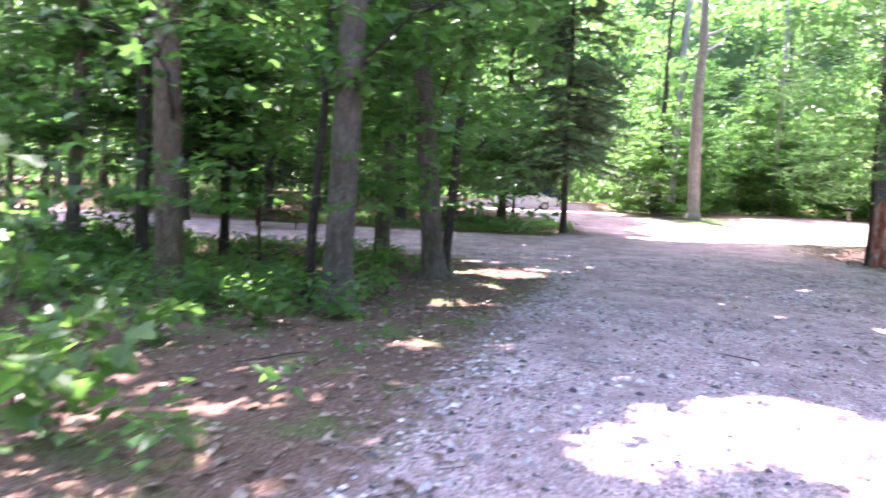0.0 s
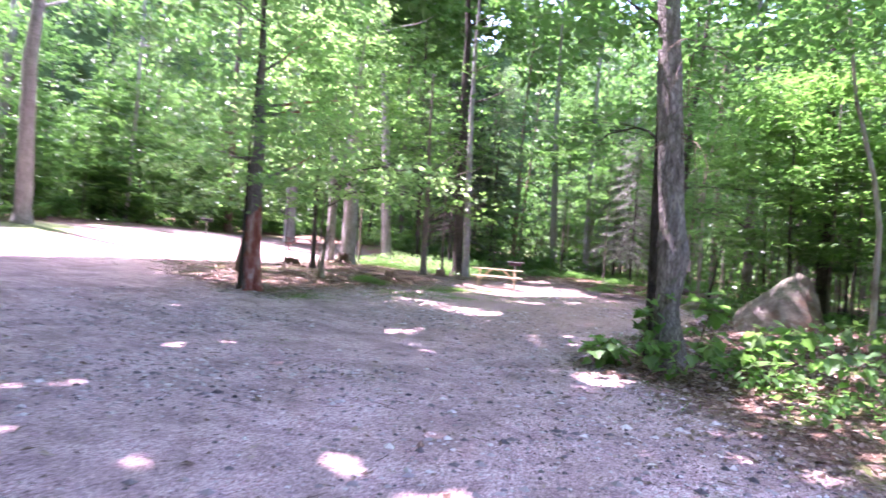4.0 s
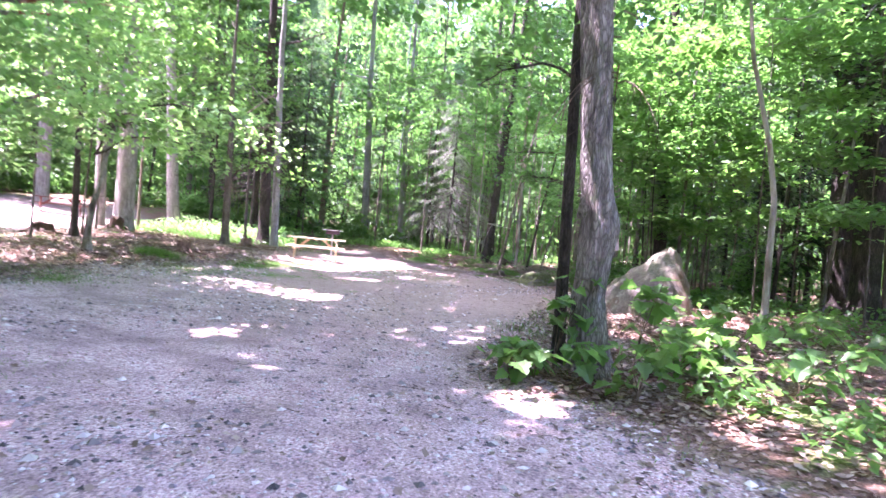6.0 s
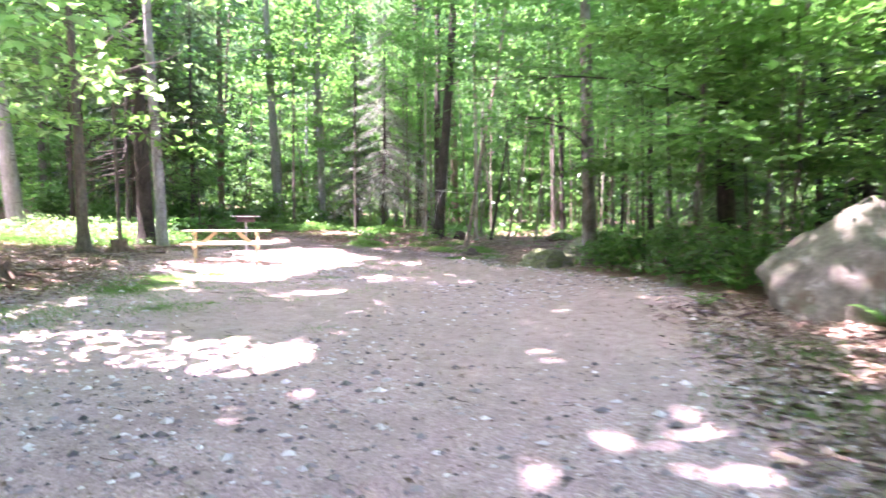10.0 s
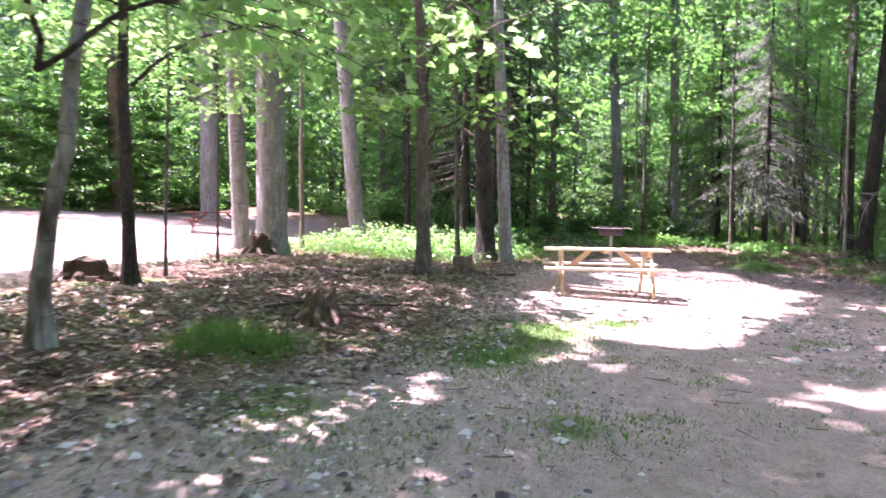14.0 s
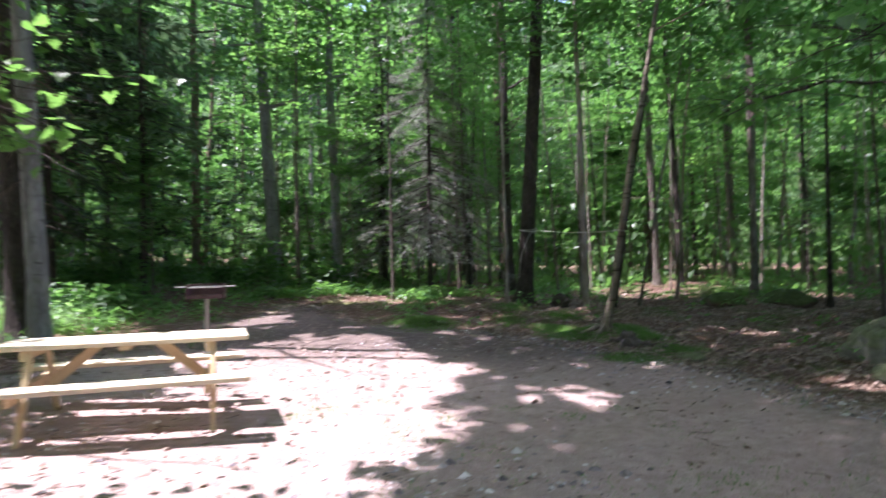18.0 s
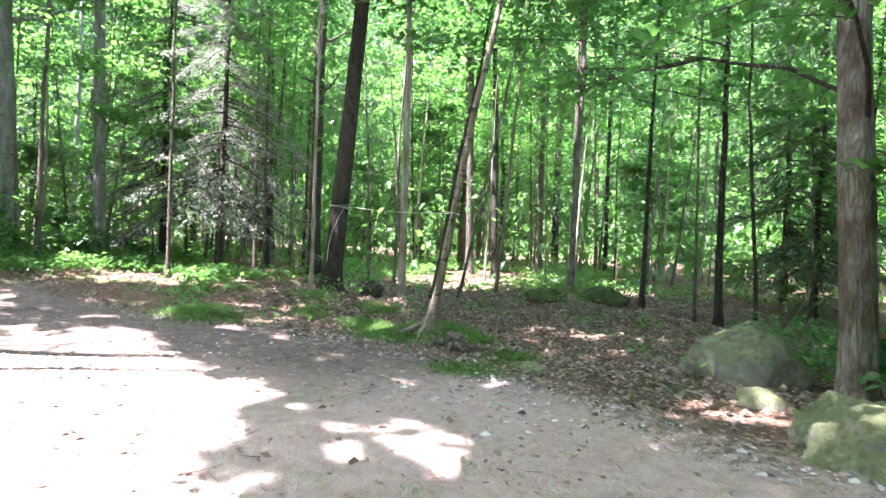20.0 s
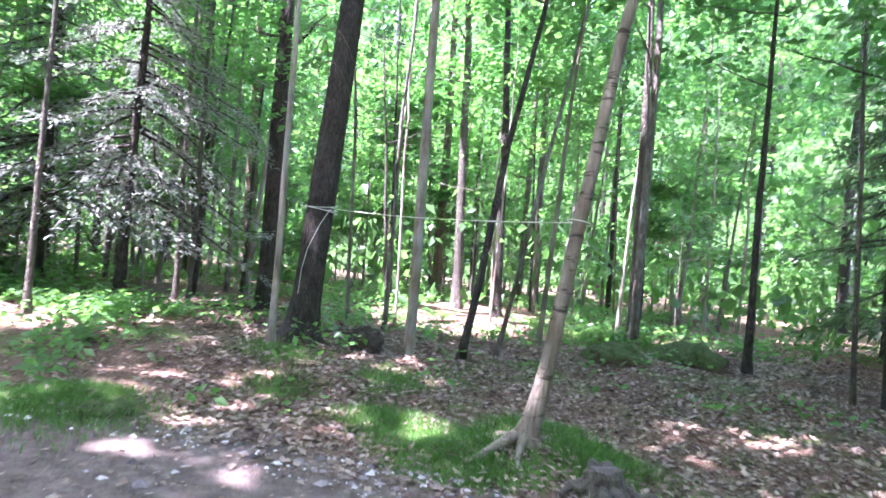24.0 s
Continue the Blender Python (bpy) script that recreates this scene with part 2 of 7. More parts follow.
# gaps in the canopy, as the sunlit places under them: x, y, half-widths
GAPS = [(20.3, 16.1, 0.5, 0.3), (21.0, 15.6, 0.6, 0.3), (23.1, 15.5, 0.45, 0.3), (19.6, 15.6, 0.4, 0.35), (12.9, 14.2, 0.6, 0.4), (26.9, 15.6, 0.5, 0.4), (2.0, 4.5, 1.8, 0.95), (3.6, 3.2, 0.8, 0.4), (26.3, 18.8, 4.8, 1.9), (29.6, 19.8, 3.2, 1.6), (22.9, 18.3, 2.0, 1.1), (27.2, 16.3, 0.8, 0.2), (16.6, 15.9, 0.6, 1.7), (15.6, 16.9, 0.7, 0.5), (28.6, 18.5, 0.9, 0.6), (20.5, 33.5, 11.5, 6.5), (11.5, 29.6, 4, 1.0),
        (-1.5, 4.7, 0.6, 0.25), (-0.4, 6.9, 0.6, 0.3), (0.3, 10.3, 1.0, 0.4), (1.3, 12.6, 1.0, 0.4), (-2.5, 6.3, 0.5, 0.25), (-2.6, 8.6, 0.5, 0.25),
        (13.2, 7.4, 0.8, 0.5), (14.5, 6.6, 0.7, 0.4), (11.9, 9.6, 0.6, 0.3), (18.6, 20.6, 0.7, 0.35), (19.6, 20.3, 0.8, 0.44), (17, 20.1, 0.5, 0.25), (21.5, 21.4, 0.8, 0.4),
        (20.2, 22.6, 0.7, 0.3), (15.5, 20.4, 0.8, 0.4), (16.7, 21.8, 0.9, 0.4), (18.4, 22.0, 0.8, 0.35), (17.55, 18.6, 0.5, 0.3), (16.9, 18.35, 0.45, 0.28), (17.9, 20.7, 0.5, 0.3), (18.9, 19.3, 0.5, 0.25), (20.3, 21.6, 1.2, 0.46), (15.9, 19.6, 0.6, 0.3), (22.4, 21.2, 0.7, 0.4), (14.6, 21.8, 0.8, 0.4), (20.3, 16.1, 0.5, 0.2), (21.0, 15.7, 0.4, 0.15),  (4.6, 6.4, 0.35, 0.12), (6.8, 8.6, 0.5, 0.16), (5.4, 10.6, 0.5, 0.14), (8.6, 14.8, 0.8, 0.25), (3.1, 9.6, 0.4, 0.14), (6.2, 13.2, 0.9, 0.16),
        (29.6, 27.2, 4.4, 3.2), (6.5, 45.6, 7.0, 2.6), (33.6, 22.3, 1.3, 0.6), (41.5, 13.2, 3.0, 2.0), (46, 11.5, 2.2, 1.4), (39.4, 8.4, 1.0, 0.8), (43, 10, 1.5, 1.0), (18.2, 7.2, 0.7, 0.5), (17.5, 9.1, 0.45, 0.25), (16.2, 8.7, 0.55, 0.28), (15.2, 8.2, 0.35, 0.25), (1.2, 15.2, 1.2, 0.5), (2.0, 16.2, 1.1, 0.35), (0.9, 17.6, 0.8, 0.3), (23.0, 19.3, 1.6, 0.9), (21.6, 18.6, 1.4, 0.45), (20.5, 18.1, 0.8, 0.25), (20.8, 20.6, 1.3, 0.7), (18.5, 18.6, 0.7, 0.4), (11.6, 7.6, 0.5, 0.3)]


GAPS = np.array(GAPS + [(*map(float, q), w, w * 0.4) for q, w in zip(np.random.default_rng(17).uniform((2, 3), (10, 15), (14, 2)), np.random.default_rng(18).uniform(0.14, 0.3, 14))]
                + [(*map(float, q), w, w * 0.5) for q, w in zip(np.random.default_rng(21).uniform((-5, 3), (1, 15), (18, 2)), np.random.default_rng(22).uniform(0.15, 0.4, 18))] + [(40.2, 17.9, 1.5, 1.2)])


LATTICE = np.random.default_rng(23).uniform(-1, 1, (128, 128))


def patchy(x, y, wave):
    """Smooth random patches, one about every wave metres, between -1 and 1."""
    u, v = np.asarray(x) / wave, np.asarray(y) / wave
    i, j = np.floor(u).astype(int), np.floor(v).astype(int)
    fu, fv = u - i, v - j
    fu, fv = fu * fu * (3 - 2 * fu), fv * fv * (3 - 2 * fv)
    a, b = LATTICE[i % 128, j % 128], LATTICE[(i + 1) % 128, j % 128]
    c, d = LATTICE[i % 128, (j + 1) % 128], LATTICE[(i + 1) % 128, (j + 1) % 128]
    return (a * (1 - fu) + b * fu) * (1 - fv) + (c * (1 - fu) + d * fu) * fv


def in_gap(p):
    """Leaves over a wide sunlit place, and those over a small one or a fleck of sun; all ragged at their edges."""
    k = p[:, 2] - lie(p[:, 0], p[:, 1])
    gx, gy = p[:, 0] - SUN.x / SUN.z * k, p[:, 1] - SUN.y / SUN.z * k
    rag = 0.55 * patchy(gx + 3.3, gy, 1.5) + 0.65 * patchy(gx, gy + 7.7, 0.62) + 0.4 * patchy(gx - 5.1, gy + 2.2, 0.3)
    wide, small, fringe = np.zeros(len(p), bool), np.zeros(len(p), bool), np.zeros(len(p), bool)
    for cx, cy, rx, ry in GAPS:
        e = ((gx - cx) / rx) ** 2 + ((gy - cy) / ry) ** 2
        r = min(rx, ry)
        hit = e < 0.85 + np.minimum(rag, 0.4) * min(1.1, 0.9 / r)
        if r > 0.45:
            wide |= hit
            fringe |= e < (1 + 0.8 / r) ** 2
        else:
            small |= hit
    fleck = 0.6 * patchy(gx + 11, gy + 4, 0.42) + 0.5 * patchy(gx, gy - 9, 0.24)
    crowd = patchy(gx - 20, gy + 31, 4.5) + np.where((gx > 14) & (gx < 24) & (gy > 18.6) & (gy < 23.5), 0.7, 0.0) - np.where((gx > 29) & (gy < 14.5), 0.6, 0.0) - np.where((gx > 9) & (gx < 28) & (gy > 10) & (gy < 17.2), 0.18, 0.0)
    small |= fleck > np.where(fringe, 0.57, np.where(gx < 14, 0.75, 0.71) - 0.22 * crowd)
    return wide & (k > 0.9), small & (k > 0.9)


# ---- mesh helpers ----
def quick_mesh(name, verts, faces, mat, smooth=False):
    """A mesh from arrays; all faces have the same number of corners."""
    me = bpy.data.meshes.new(name)
    nv, (nf, k) = len(verts), faces.shape
    me.vertices.add(nv)
    me.vertices.foreach_set("co", np.ascontiguousarray(verts, np.float32).ravel())
    me.loops.add(nf * k)
    me.loops.foreach_set("vertex_index", np.ascontiguousarray(faces, np.int32).ravel())
    me.polygons.add(nf)
    me.polygons.foreach_set("loop_start", np.arange(0, nf * k, k, dtype=np.int32))
    me.polygons.foreach_set("use_smooth", np.full(nf, smooth))
    me.update(calc_edges=True)
    me.materials.append(mat)
    return me


def part(name, data, mat, parent, label=""):
    """Links a bmesh or mesh as one part of a thing."""
    if isinstance(data, bmesh.types.BMesh):
        me = bpy.data.meshes.new(name)
        data.to_mesh(me)
        data.free()
        me.materials.append(mat)
    else:
        me = data
    ob = new(name, me)
    ob.parent = parent
    if label:
        ob["label"] = label
    return ob


def leaf_arrays(p, size, rng, droop=0.15, tilt=0.45, wide=0.36, yaw=None):
    """Folded leaf blades with their stalk ends at p."""
    n = len(p)
    yaw = rng.uniform(0, 2 * np.pi, n) if yaw is None else yaw
    ti, ro = rng.normal(-droop, tilt, n), rng.normal(0, tilt, n)
    s = size * rng.uniform(0.65, 1.3, n)
    d = np.stack([np.cos(yaw) * np.cos(ti), np.sin(yaw) * np.cos(ti), np.sin(ti)], 1)
    side = np.stack([-np.sin(yaw) * np.cos(ro), np.cos(yaw) * np.cos(ro), np.sin(ro)], 1)
    up = np.cross(d, side)
    s1 = s[:, None]
    mid = p + d * s1 * 0.45 - up * s1 * 0.05
    v = np.stack([p, mid - side * s1 * wide + up * s1 * 0.1, p + d * s1 - up * s1 * 0.08, mid + side * s1 * wide + up * s1 * 0.1], 1).reshape(-1, 3)
    i = np.arange(n)[:, None] * 4
    f = np.stack([i + [0, 2, 1], i + [0, 3, 2]], 1).reshape(-1, 3)
    return v, f


def tube(points, radii, sides=9, rng=None, rough=0.06):
    """Arrays of a bent, tapering stem."""
    points, radii = np.asarray(points, float), np.asarray(radii, float)
    n = len(points)
    tang = np.gradient(points, axis=0)
    tang /= np.linalg.norm(tang, axis=1)[:, None] + 1e-9
    ref = np.array([0.0, 0, 1]) if abs(tang[0, 2]) < 0.8 else np.array([1.0, 0, 0])
    a = np.cross(tang, ref)
    a /= np.linalg.norm(a, axis=1)[:, None]
    b = np.cross(tang, a)
    ang = np.linspace(0, 2 * np.pi, sides, endpoint=False)
    r = radii[:, None] * (1 + (rng.normal(0, rough, (n, sides)) if rng is not None else 0))
    v = points[:, None] + r[..., None] * (np.cos(ang)[None, :, None] * a[:, None] + np.sin(ang)[None, :, None] * b[:, None])
    i = (np.arange(n - 1)[:, None] * sides + np.arange(sides)[None])
    j = (np.arange(n - 1)[:, None] * sides + (np.arange(sides)[None] + 1) % sides)
    f = np.stack([i, j, j + sides, i + sides], -1).reshape(-1, 4)
    return v.reshape(-1, 3), f


def joined(pieces):
    vs, fs, off = [], [], 0
    for v, f in pieces:
        vs.append(v)
        fs.append(f + off)
        off += len(v)
    return np.vstack(vs), np.vstack(fs)


def spray_points(rng, centres, per, spread, flat=0.25):
    """Points in flat sprays round the centres."""
    n = len(centres) * per
    off = rng.normal(0, 1, (n, 3)) * [spread, spread, spread * flat]
    return np.repeat(centres, per, 0) + off


# ---- trees ----
def stem_line(rng, height, lean, bend=0.0, n=12):
    z = np.linspace(-0.15, height, n)
    wob = np.cumsum(rng.normal(0, 0.02, (n, 2)), 0) * height / 10
    return np.stack([lean[0] * z + bend * np.sin(z / height * np.pi) + wob[:, 0] - wob[0, 0], lean[1] * z + wob[:, 1] - wob[0, 1], z], 1)


def stem(root, rng, height, d, lean, mat, limbs, flare=1.6, sides=11, bend=0.0, top=0.25, rugged=0.0, kinks=(), swell=()):
    n = 16
    line = stem_line(rng, height, lean, bend, n)
    line[1:5, 2] = [0.05, 0.25, 0.6, 1.1]
    line[1:5, 0] = lean[0] * line[1:5, 2] + bend * np.sin(line[1:5, 2] / height * np.pi)
    line[1:5, 1] = lean[1] * line[1:5, 2]
    line[0, :2] = 0
    h = line[:, 2] / height
    rad = d / 2 * (1 - (1 - top) * np.clip(h, 0, 1)) * (1 + (flare - 1) * np.exp(-np.clip(line[:, 2], 0, 9) / 0.22))
    pieces = [tube(line, rad, sides, rng, 0.05)]
    if rugged:
        zz = np.concatenate([np.linspace(-0.15, 1.2, 26), np.linspace(1.27, min(6, height), 64), np.linspace(6.3, max(6.4, height), 14)])
        zz = zz[zz <= height]
        fine = np.stack([np.interp(zz, line[:, 2], line[:, c]) for c in (0, 1)] + [zz], 1)
        for c in (0, 1) if kinks else ():
            fine[:, c] += np.interp(zz, [q[0] for q in kinks], [q[1 + c] for q in kinks])
        sides = 30
        wide = np.interp(zz, line[:, 2], rad)
        if swell:
            wide = wide * np.interp(zz, [q[0] for q in swell], [q[1] for q in swell])
        v, f = tube(fine, wide, sides, rng, 0.012)
        axis = np.repeat(fine, sides, 0)
        off, a, z1 = v - axis, np.tile(np.linspace(0, 2 * np.pi, sides, endpoint=False), len(zz)), np.repeat(zz, sides)
        ph = rng.uniform(0, 6.28, 6)
        w = 0.6 * np.sin(1.1 * z1 + ph[0]) + 0.35 * np.sin(2.9 * z1 + ph[1])
        k = 0.5 * np.abs(np.sin(4.5 * a + w + ph[2])) + 0.35 * np.sin(9 * a - 1.7 * w + 0.8 * z1 + ph[3]) * np.sin(3.1 * z1 + 2 * a) + 0.4 * np.sin(2 * a + 0.9 * z1 + ph[4]) * np.sin(0.8 * z1 + ph[5])
        k = k * rugged + 0.2 * np.exp(-np.clip(z1, 0, 9) / 0.2) * np.sin(5 * a + ph[4])
        pieces = [(axis + off * (1 + k)[:, None], f)]
    tips, boughs = [], []
    for z0, length, az, rise in limbs:
        k = np.interp(z0, line[:, 2], np.arange(n))
        o = np.array([np.interp(z0, line[:, 2], line[:, c]) for c in range(3)])
        r0 = np.interp(z0, line[:, 2], rad) * 0.42
        s = np.linspace(0, 1, 6)[:, None]
        way = np.array([math.cos(az), math.sin(az), 0]) * length
        pts = o + way * s + np.array([0, 0, 1]) * (rise * length * s ** 1.3) + rng.normal(0, 0.03, (6, 3)) * length * s
        boughs.append(tube(pts, np.linspace(r0, max(0.006, r0 * 0.15), 6), 5, rng))
        tips.append(pts)
    part("trunk", quick_mesh("trunk", *pieces[0], mat, True), None, root)
    if len(boughs) > 12:
        tagged(part("branchwork", quick_mesh("branchwork", *joined(boughs), mat, True), None, root), kind="stuff")
    else:
        for v, f in boughs:
            part("limb", quick_mesh("limb", v, f, mat, True), None, root)
    return line, tips


def crown_mesh(base, p, size, rng, mat, droop=0.15, tilt=0.45, wide=0.36, yaw=None, whole=False):
    wide_gap, small_gap = in_gap(p + base)
    keep = ~wide_gap & ~(small_gap & (rng.uniform(0, 1, len(p)) > 0.12)) | whole
    p = p[keep]
    v, f = leaf_arrays(p, size, rng, droop, tilt, wide, None if yaw is None else yaw[keep])
    return quick_mesh("crown", v, f, mat)


def tree(x, y, d, height=14.0, lean=(0, 0), barkm=None, low=5.0, spread=3.0, leaves=3200, size=0.2, leafm=None, seed=0, name="maple_tree",
         label="", bend=0.0, flare=1.6, low_leaves=0, sink=0.0, group="trees of the wood", limbs=None, top=0.25, rugged=0.0, whole=False, kinks=(), swell=()):
    """A hardwood: flared trunk with limbs, and a crown of leaf sprays."""
    rng = np.random.default_rng(seed)
    height *= 1.35 if height > 11 else 1.0
    z = float(lie(x, y)) - sink
    root = new(name)
    root.location = (x, y, z)
    nl = limbs if limbs is not None else 6 if d > 0.15 else 4
    limbs = [(rng.uniform(low * 0.85, height * 0.9), spread * rng.uniform(0.5, 1.0), rng.uniform(0, 6.28), rng.uniform(0.15, 0.6)) for _ in range(nl)]
    line, tips = stem(root, rng, height, d, lean, barkm or BARK_GREY, limbs, flare, 12 if d > 0.25 else 8, bend, top, rugged, kinks, swell)
    if not leaves:
        return tagged(root, label, "tree", group)
    n = leaves // 30
    hz = rng.uniform(0, 1, n) ** 0.9
    zz = low + (min(height * 1.05, 11.5) - low) * hz
    r = spread * np.sqrt(np.clip(np.sin(np.pi * (0.15 + 0.6 * hz)), 0.05, 1)) * np.sqrt(rng.uniform(0.03, 1, n))
    az = rng.uniform(0, 2 * np.pi, n)
    c = np.stack([np.interp(zz, line[:, 2], line[:, 0]) + r * np.cos(az), np.interp(zz, line[:, 2], line[:, 1]) + r * np.sin(az), zz - 0.12 * r], 1)
    p = spray_points(rng, c, 30, 0.38, 0.11)
    if low_leaves:
        m = low_leaves // 20
        zz = rng.uniform(1.4, low + 1, m)
        az, r = rng.uniform(0, 2 * np.pi, m), spread * 0.75 * np.sqrt(rng.uniform(0.05, 1, m))
        c = np.stack([lean[0] * zz + r * np.cos(az), lean[1] * zz + r * np.sin(az), zz], 1)
        p = np.vstack([p, spray_points(rng, c, 20, 0.32, 0.11)])
    part("crown", crown_mesh((x, y, z), p, size, rng, leafm or LEAF_MAPLE, 0.18, 0.34, whole=whole), None, root)
    tagged(root, label or "tall hardwood tree with grey bark and green leaves", "tree", group)
    return root


def sapling(x, y, d=0.07, height=6.5, lean=(0, 0), barkm=None, low=1.6, spread=1.7, leaves=1500, size=0.14, leafm=None, seed=0, label="", bend=0.0, name="beech_sapling", shelf=0.16):
    """A thin understorey tree whose leaves lie in flat shelves."""
    rng = np.random.default_rng(seed)
    z = float(lie(x, y))
    root = new(name)
    root.location = (x, y, z)
    limbs = [(rng.uniform(low, height * 0.92), spread * rng.uniform(0.5, 1.0), rng.uniform(0, 6.28), rng.uniform(0.0, 0.3)) for _ in range(5)]
    line, tips = stem(root, rng, height, d, lean, barkm or BARK_GREY, limbs, 1.35, 6, bend, 0.12)
    pts = []
    per = max(1, leaves // (len(tips) * 4 * 12))
    for tip in tips:
        for s in range(4):
            for _ in range(per):
                q = tip[2 + s] + rng.normal(0, 0.2, 3) * [1, 1, 0.3]
                pts.append(q)
    m = max(1, leaves // 24)
    zz = low + (height * 1.05 - low) * rng.uniform(0, 1, m)
    az, r = rng.uniform(0, 6.28, m), spread * (1.05 - 0.6 * (zz - low) / (height - low)) * np.sqrt(rng.uniform(0.05, 1, m))
    c = np.stack([np.interp(zz, line[:, 2], line[:, 0]) + r * np.cos(az), np.interp(zz, line[:, 2], line[:, 1]) + r * np.sin(az), zz], 1)
    p = spray_points(rng, np.vstack([np.array(pts), c]), 12, 0.26, shelf)
    part("crown", crown_mesh((x, y, z), p, size, rng, leafm or LEAF_BEECH, 0.15, 0.3), None, root)
    tagged(root, label or "slender understorey sapling with flat sprays of leaves", "tree", "saplings of the wood")
    return root


def conifer(x, y, d=0.2, height=11.0, lean=(0, 0), low=1.6, spread=2.0, boughs=70, mat=None, barkm=None, seed=0, label="", name="spruce_tree", dense=52, droop=0.35, needle=0.38, whole=False):
    """A spruce or hemlock: whorls of hanging boughs set with needles."""
    rng = np.random.default_rng(seed)
    z = float(lie(x, y))
    root = new(name)
    root.location = (x, y, z)
    limbs, cs, yaws = [], [], []
    for k in range(boughs):
        z0 = low + (height - low) * (k / boughs) ** 1.1
        length = spread * (1 - 0.85 * (z0 - low) / (height - low)) * rng.uniform(0.7, 1.1) + 0.25
        limbs.append((z0, length, rng.uniform(0, 6.28), -droop * rng.uniform(0.5, 1.2)))
    line, tips = stem(root, rng, height, d, lean, barkm or BARK_DARK, limbs, 1.4, 8, 0.0, 0.1)
    for (z0, length, az, rise), tip in zip(limbs, tips):
        k = int(dense * max(0.3, length / spread))
        s = rng.uniform(0.12, 1.0, k)
        q = np.stack([np.interp(s, np.linspace(0, 1, 6), tip[:, c]) for c in range(3)], 1)
        across = rng.normal(0, 0.16 * length, k) * s * 0.9
        q[:, 0] += -math.sin(az) * across
        q[:, 1] += math.cos(az) * across
        q[:, 2] += rng.normal(0, 0.04, k) - np.abs(across) * 0.25
        cs.append(q)
        yaws.append(az + np.sign(across) * rng.uniform(0.3, 1.1, k))
    p, yw = np.vstack(cs), np.concatenate(yaws)
    part("crown", crown_mesh((x, y, z), p, needle, rng, mat or NEEDLE, 0.3, 0.4, 0.13, yw, whole), None, root)
    tagged(root, label or "dark spruce with hanging needled boughs", "tree", "conifers of the wood")
    return root

NEEDLE_GREEN = leafy("needle_green", (0.04, 0.075, 0.035), (0.16, 0.23, 0.115), (0.14, 0.23, 0.08), 0.32, 0.2)
LEAF_PALE = leafy("leaf_pale", (0.1, 0.2, 0.07), (0.2, 0.32, 0.13), (0.25, 0.45, 0.12), 0.35, 0.5)

# ---- ground ----
# grassy patches: x, y, reach
TURF = [(19.7, 18.6, 0.6), (20.6, 18.8, 0.5), (22.2, 18.3, 0.35), (18.6, 17.2, 0.3), (17.6, 19.0, 0.5), (21.2, 18.7, 0.45), (14.2, 18.8, 0.5), (18.3, 20.2, 0.4), (32.7, 15.4, 0.8), (32.4, 14.4, 0.6), (33.2, 14.5, 0.6), (33.2, 18.6, 0.6), (31.2, 13.8, 0.5), (30.2, 14.6, 0.7), (32.2, 15.5, 0.5), (33.6, 15.9, 0.5),
        (36.0, 16.9, 0.6), (38.5, 10.8, 1.2), (35.0, 15.6, 0.6), (15.6, 10.3, 0.25), (17.0, 9.9, 0.3), (16.0, 39.0, 3.0), (29.6, 27.0, 3.0)]

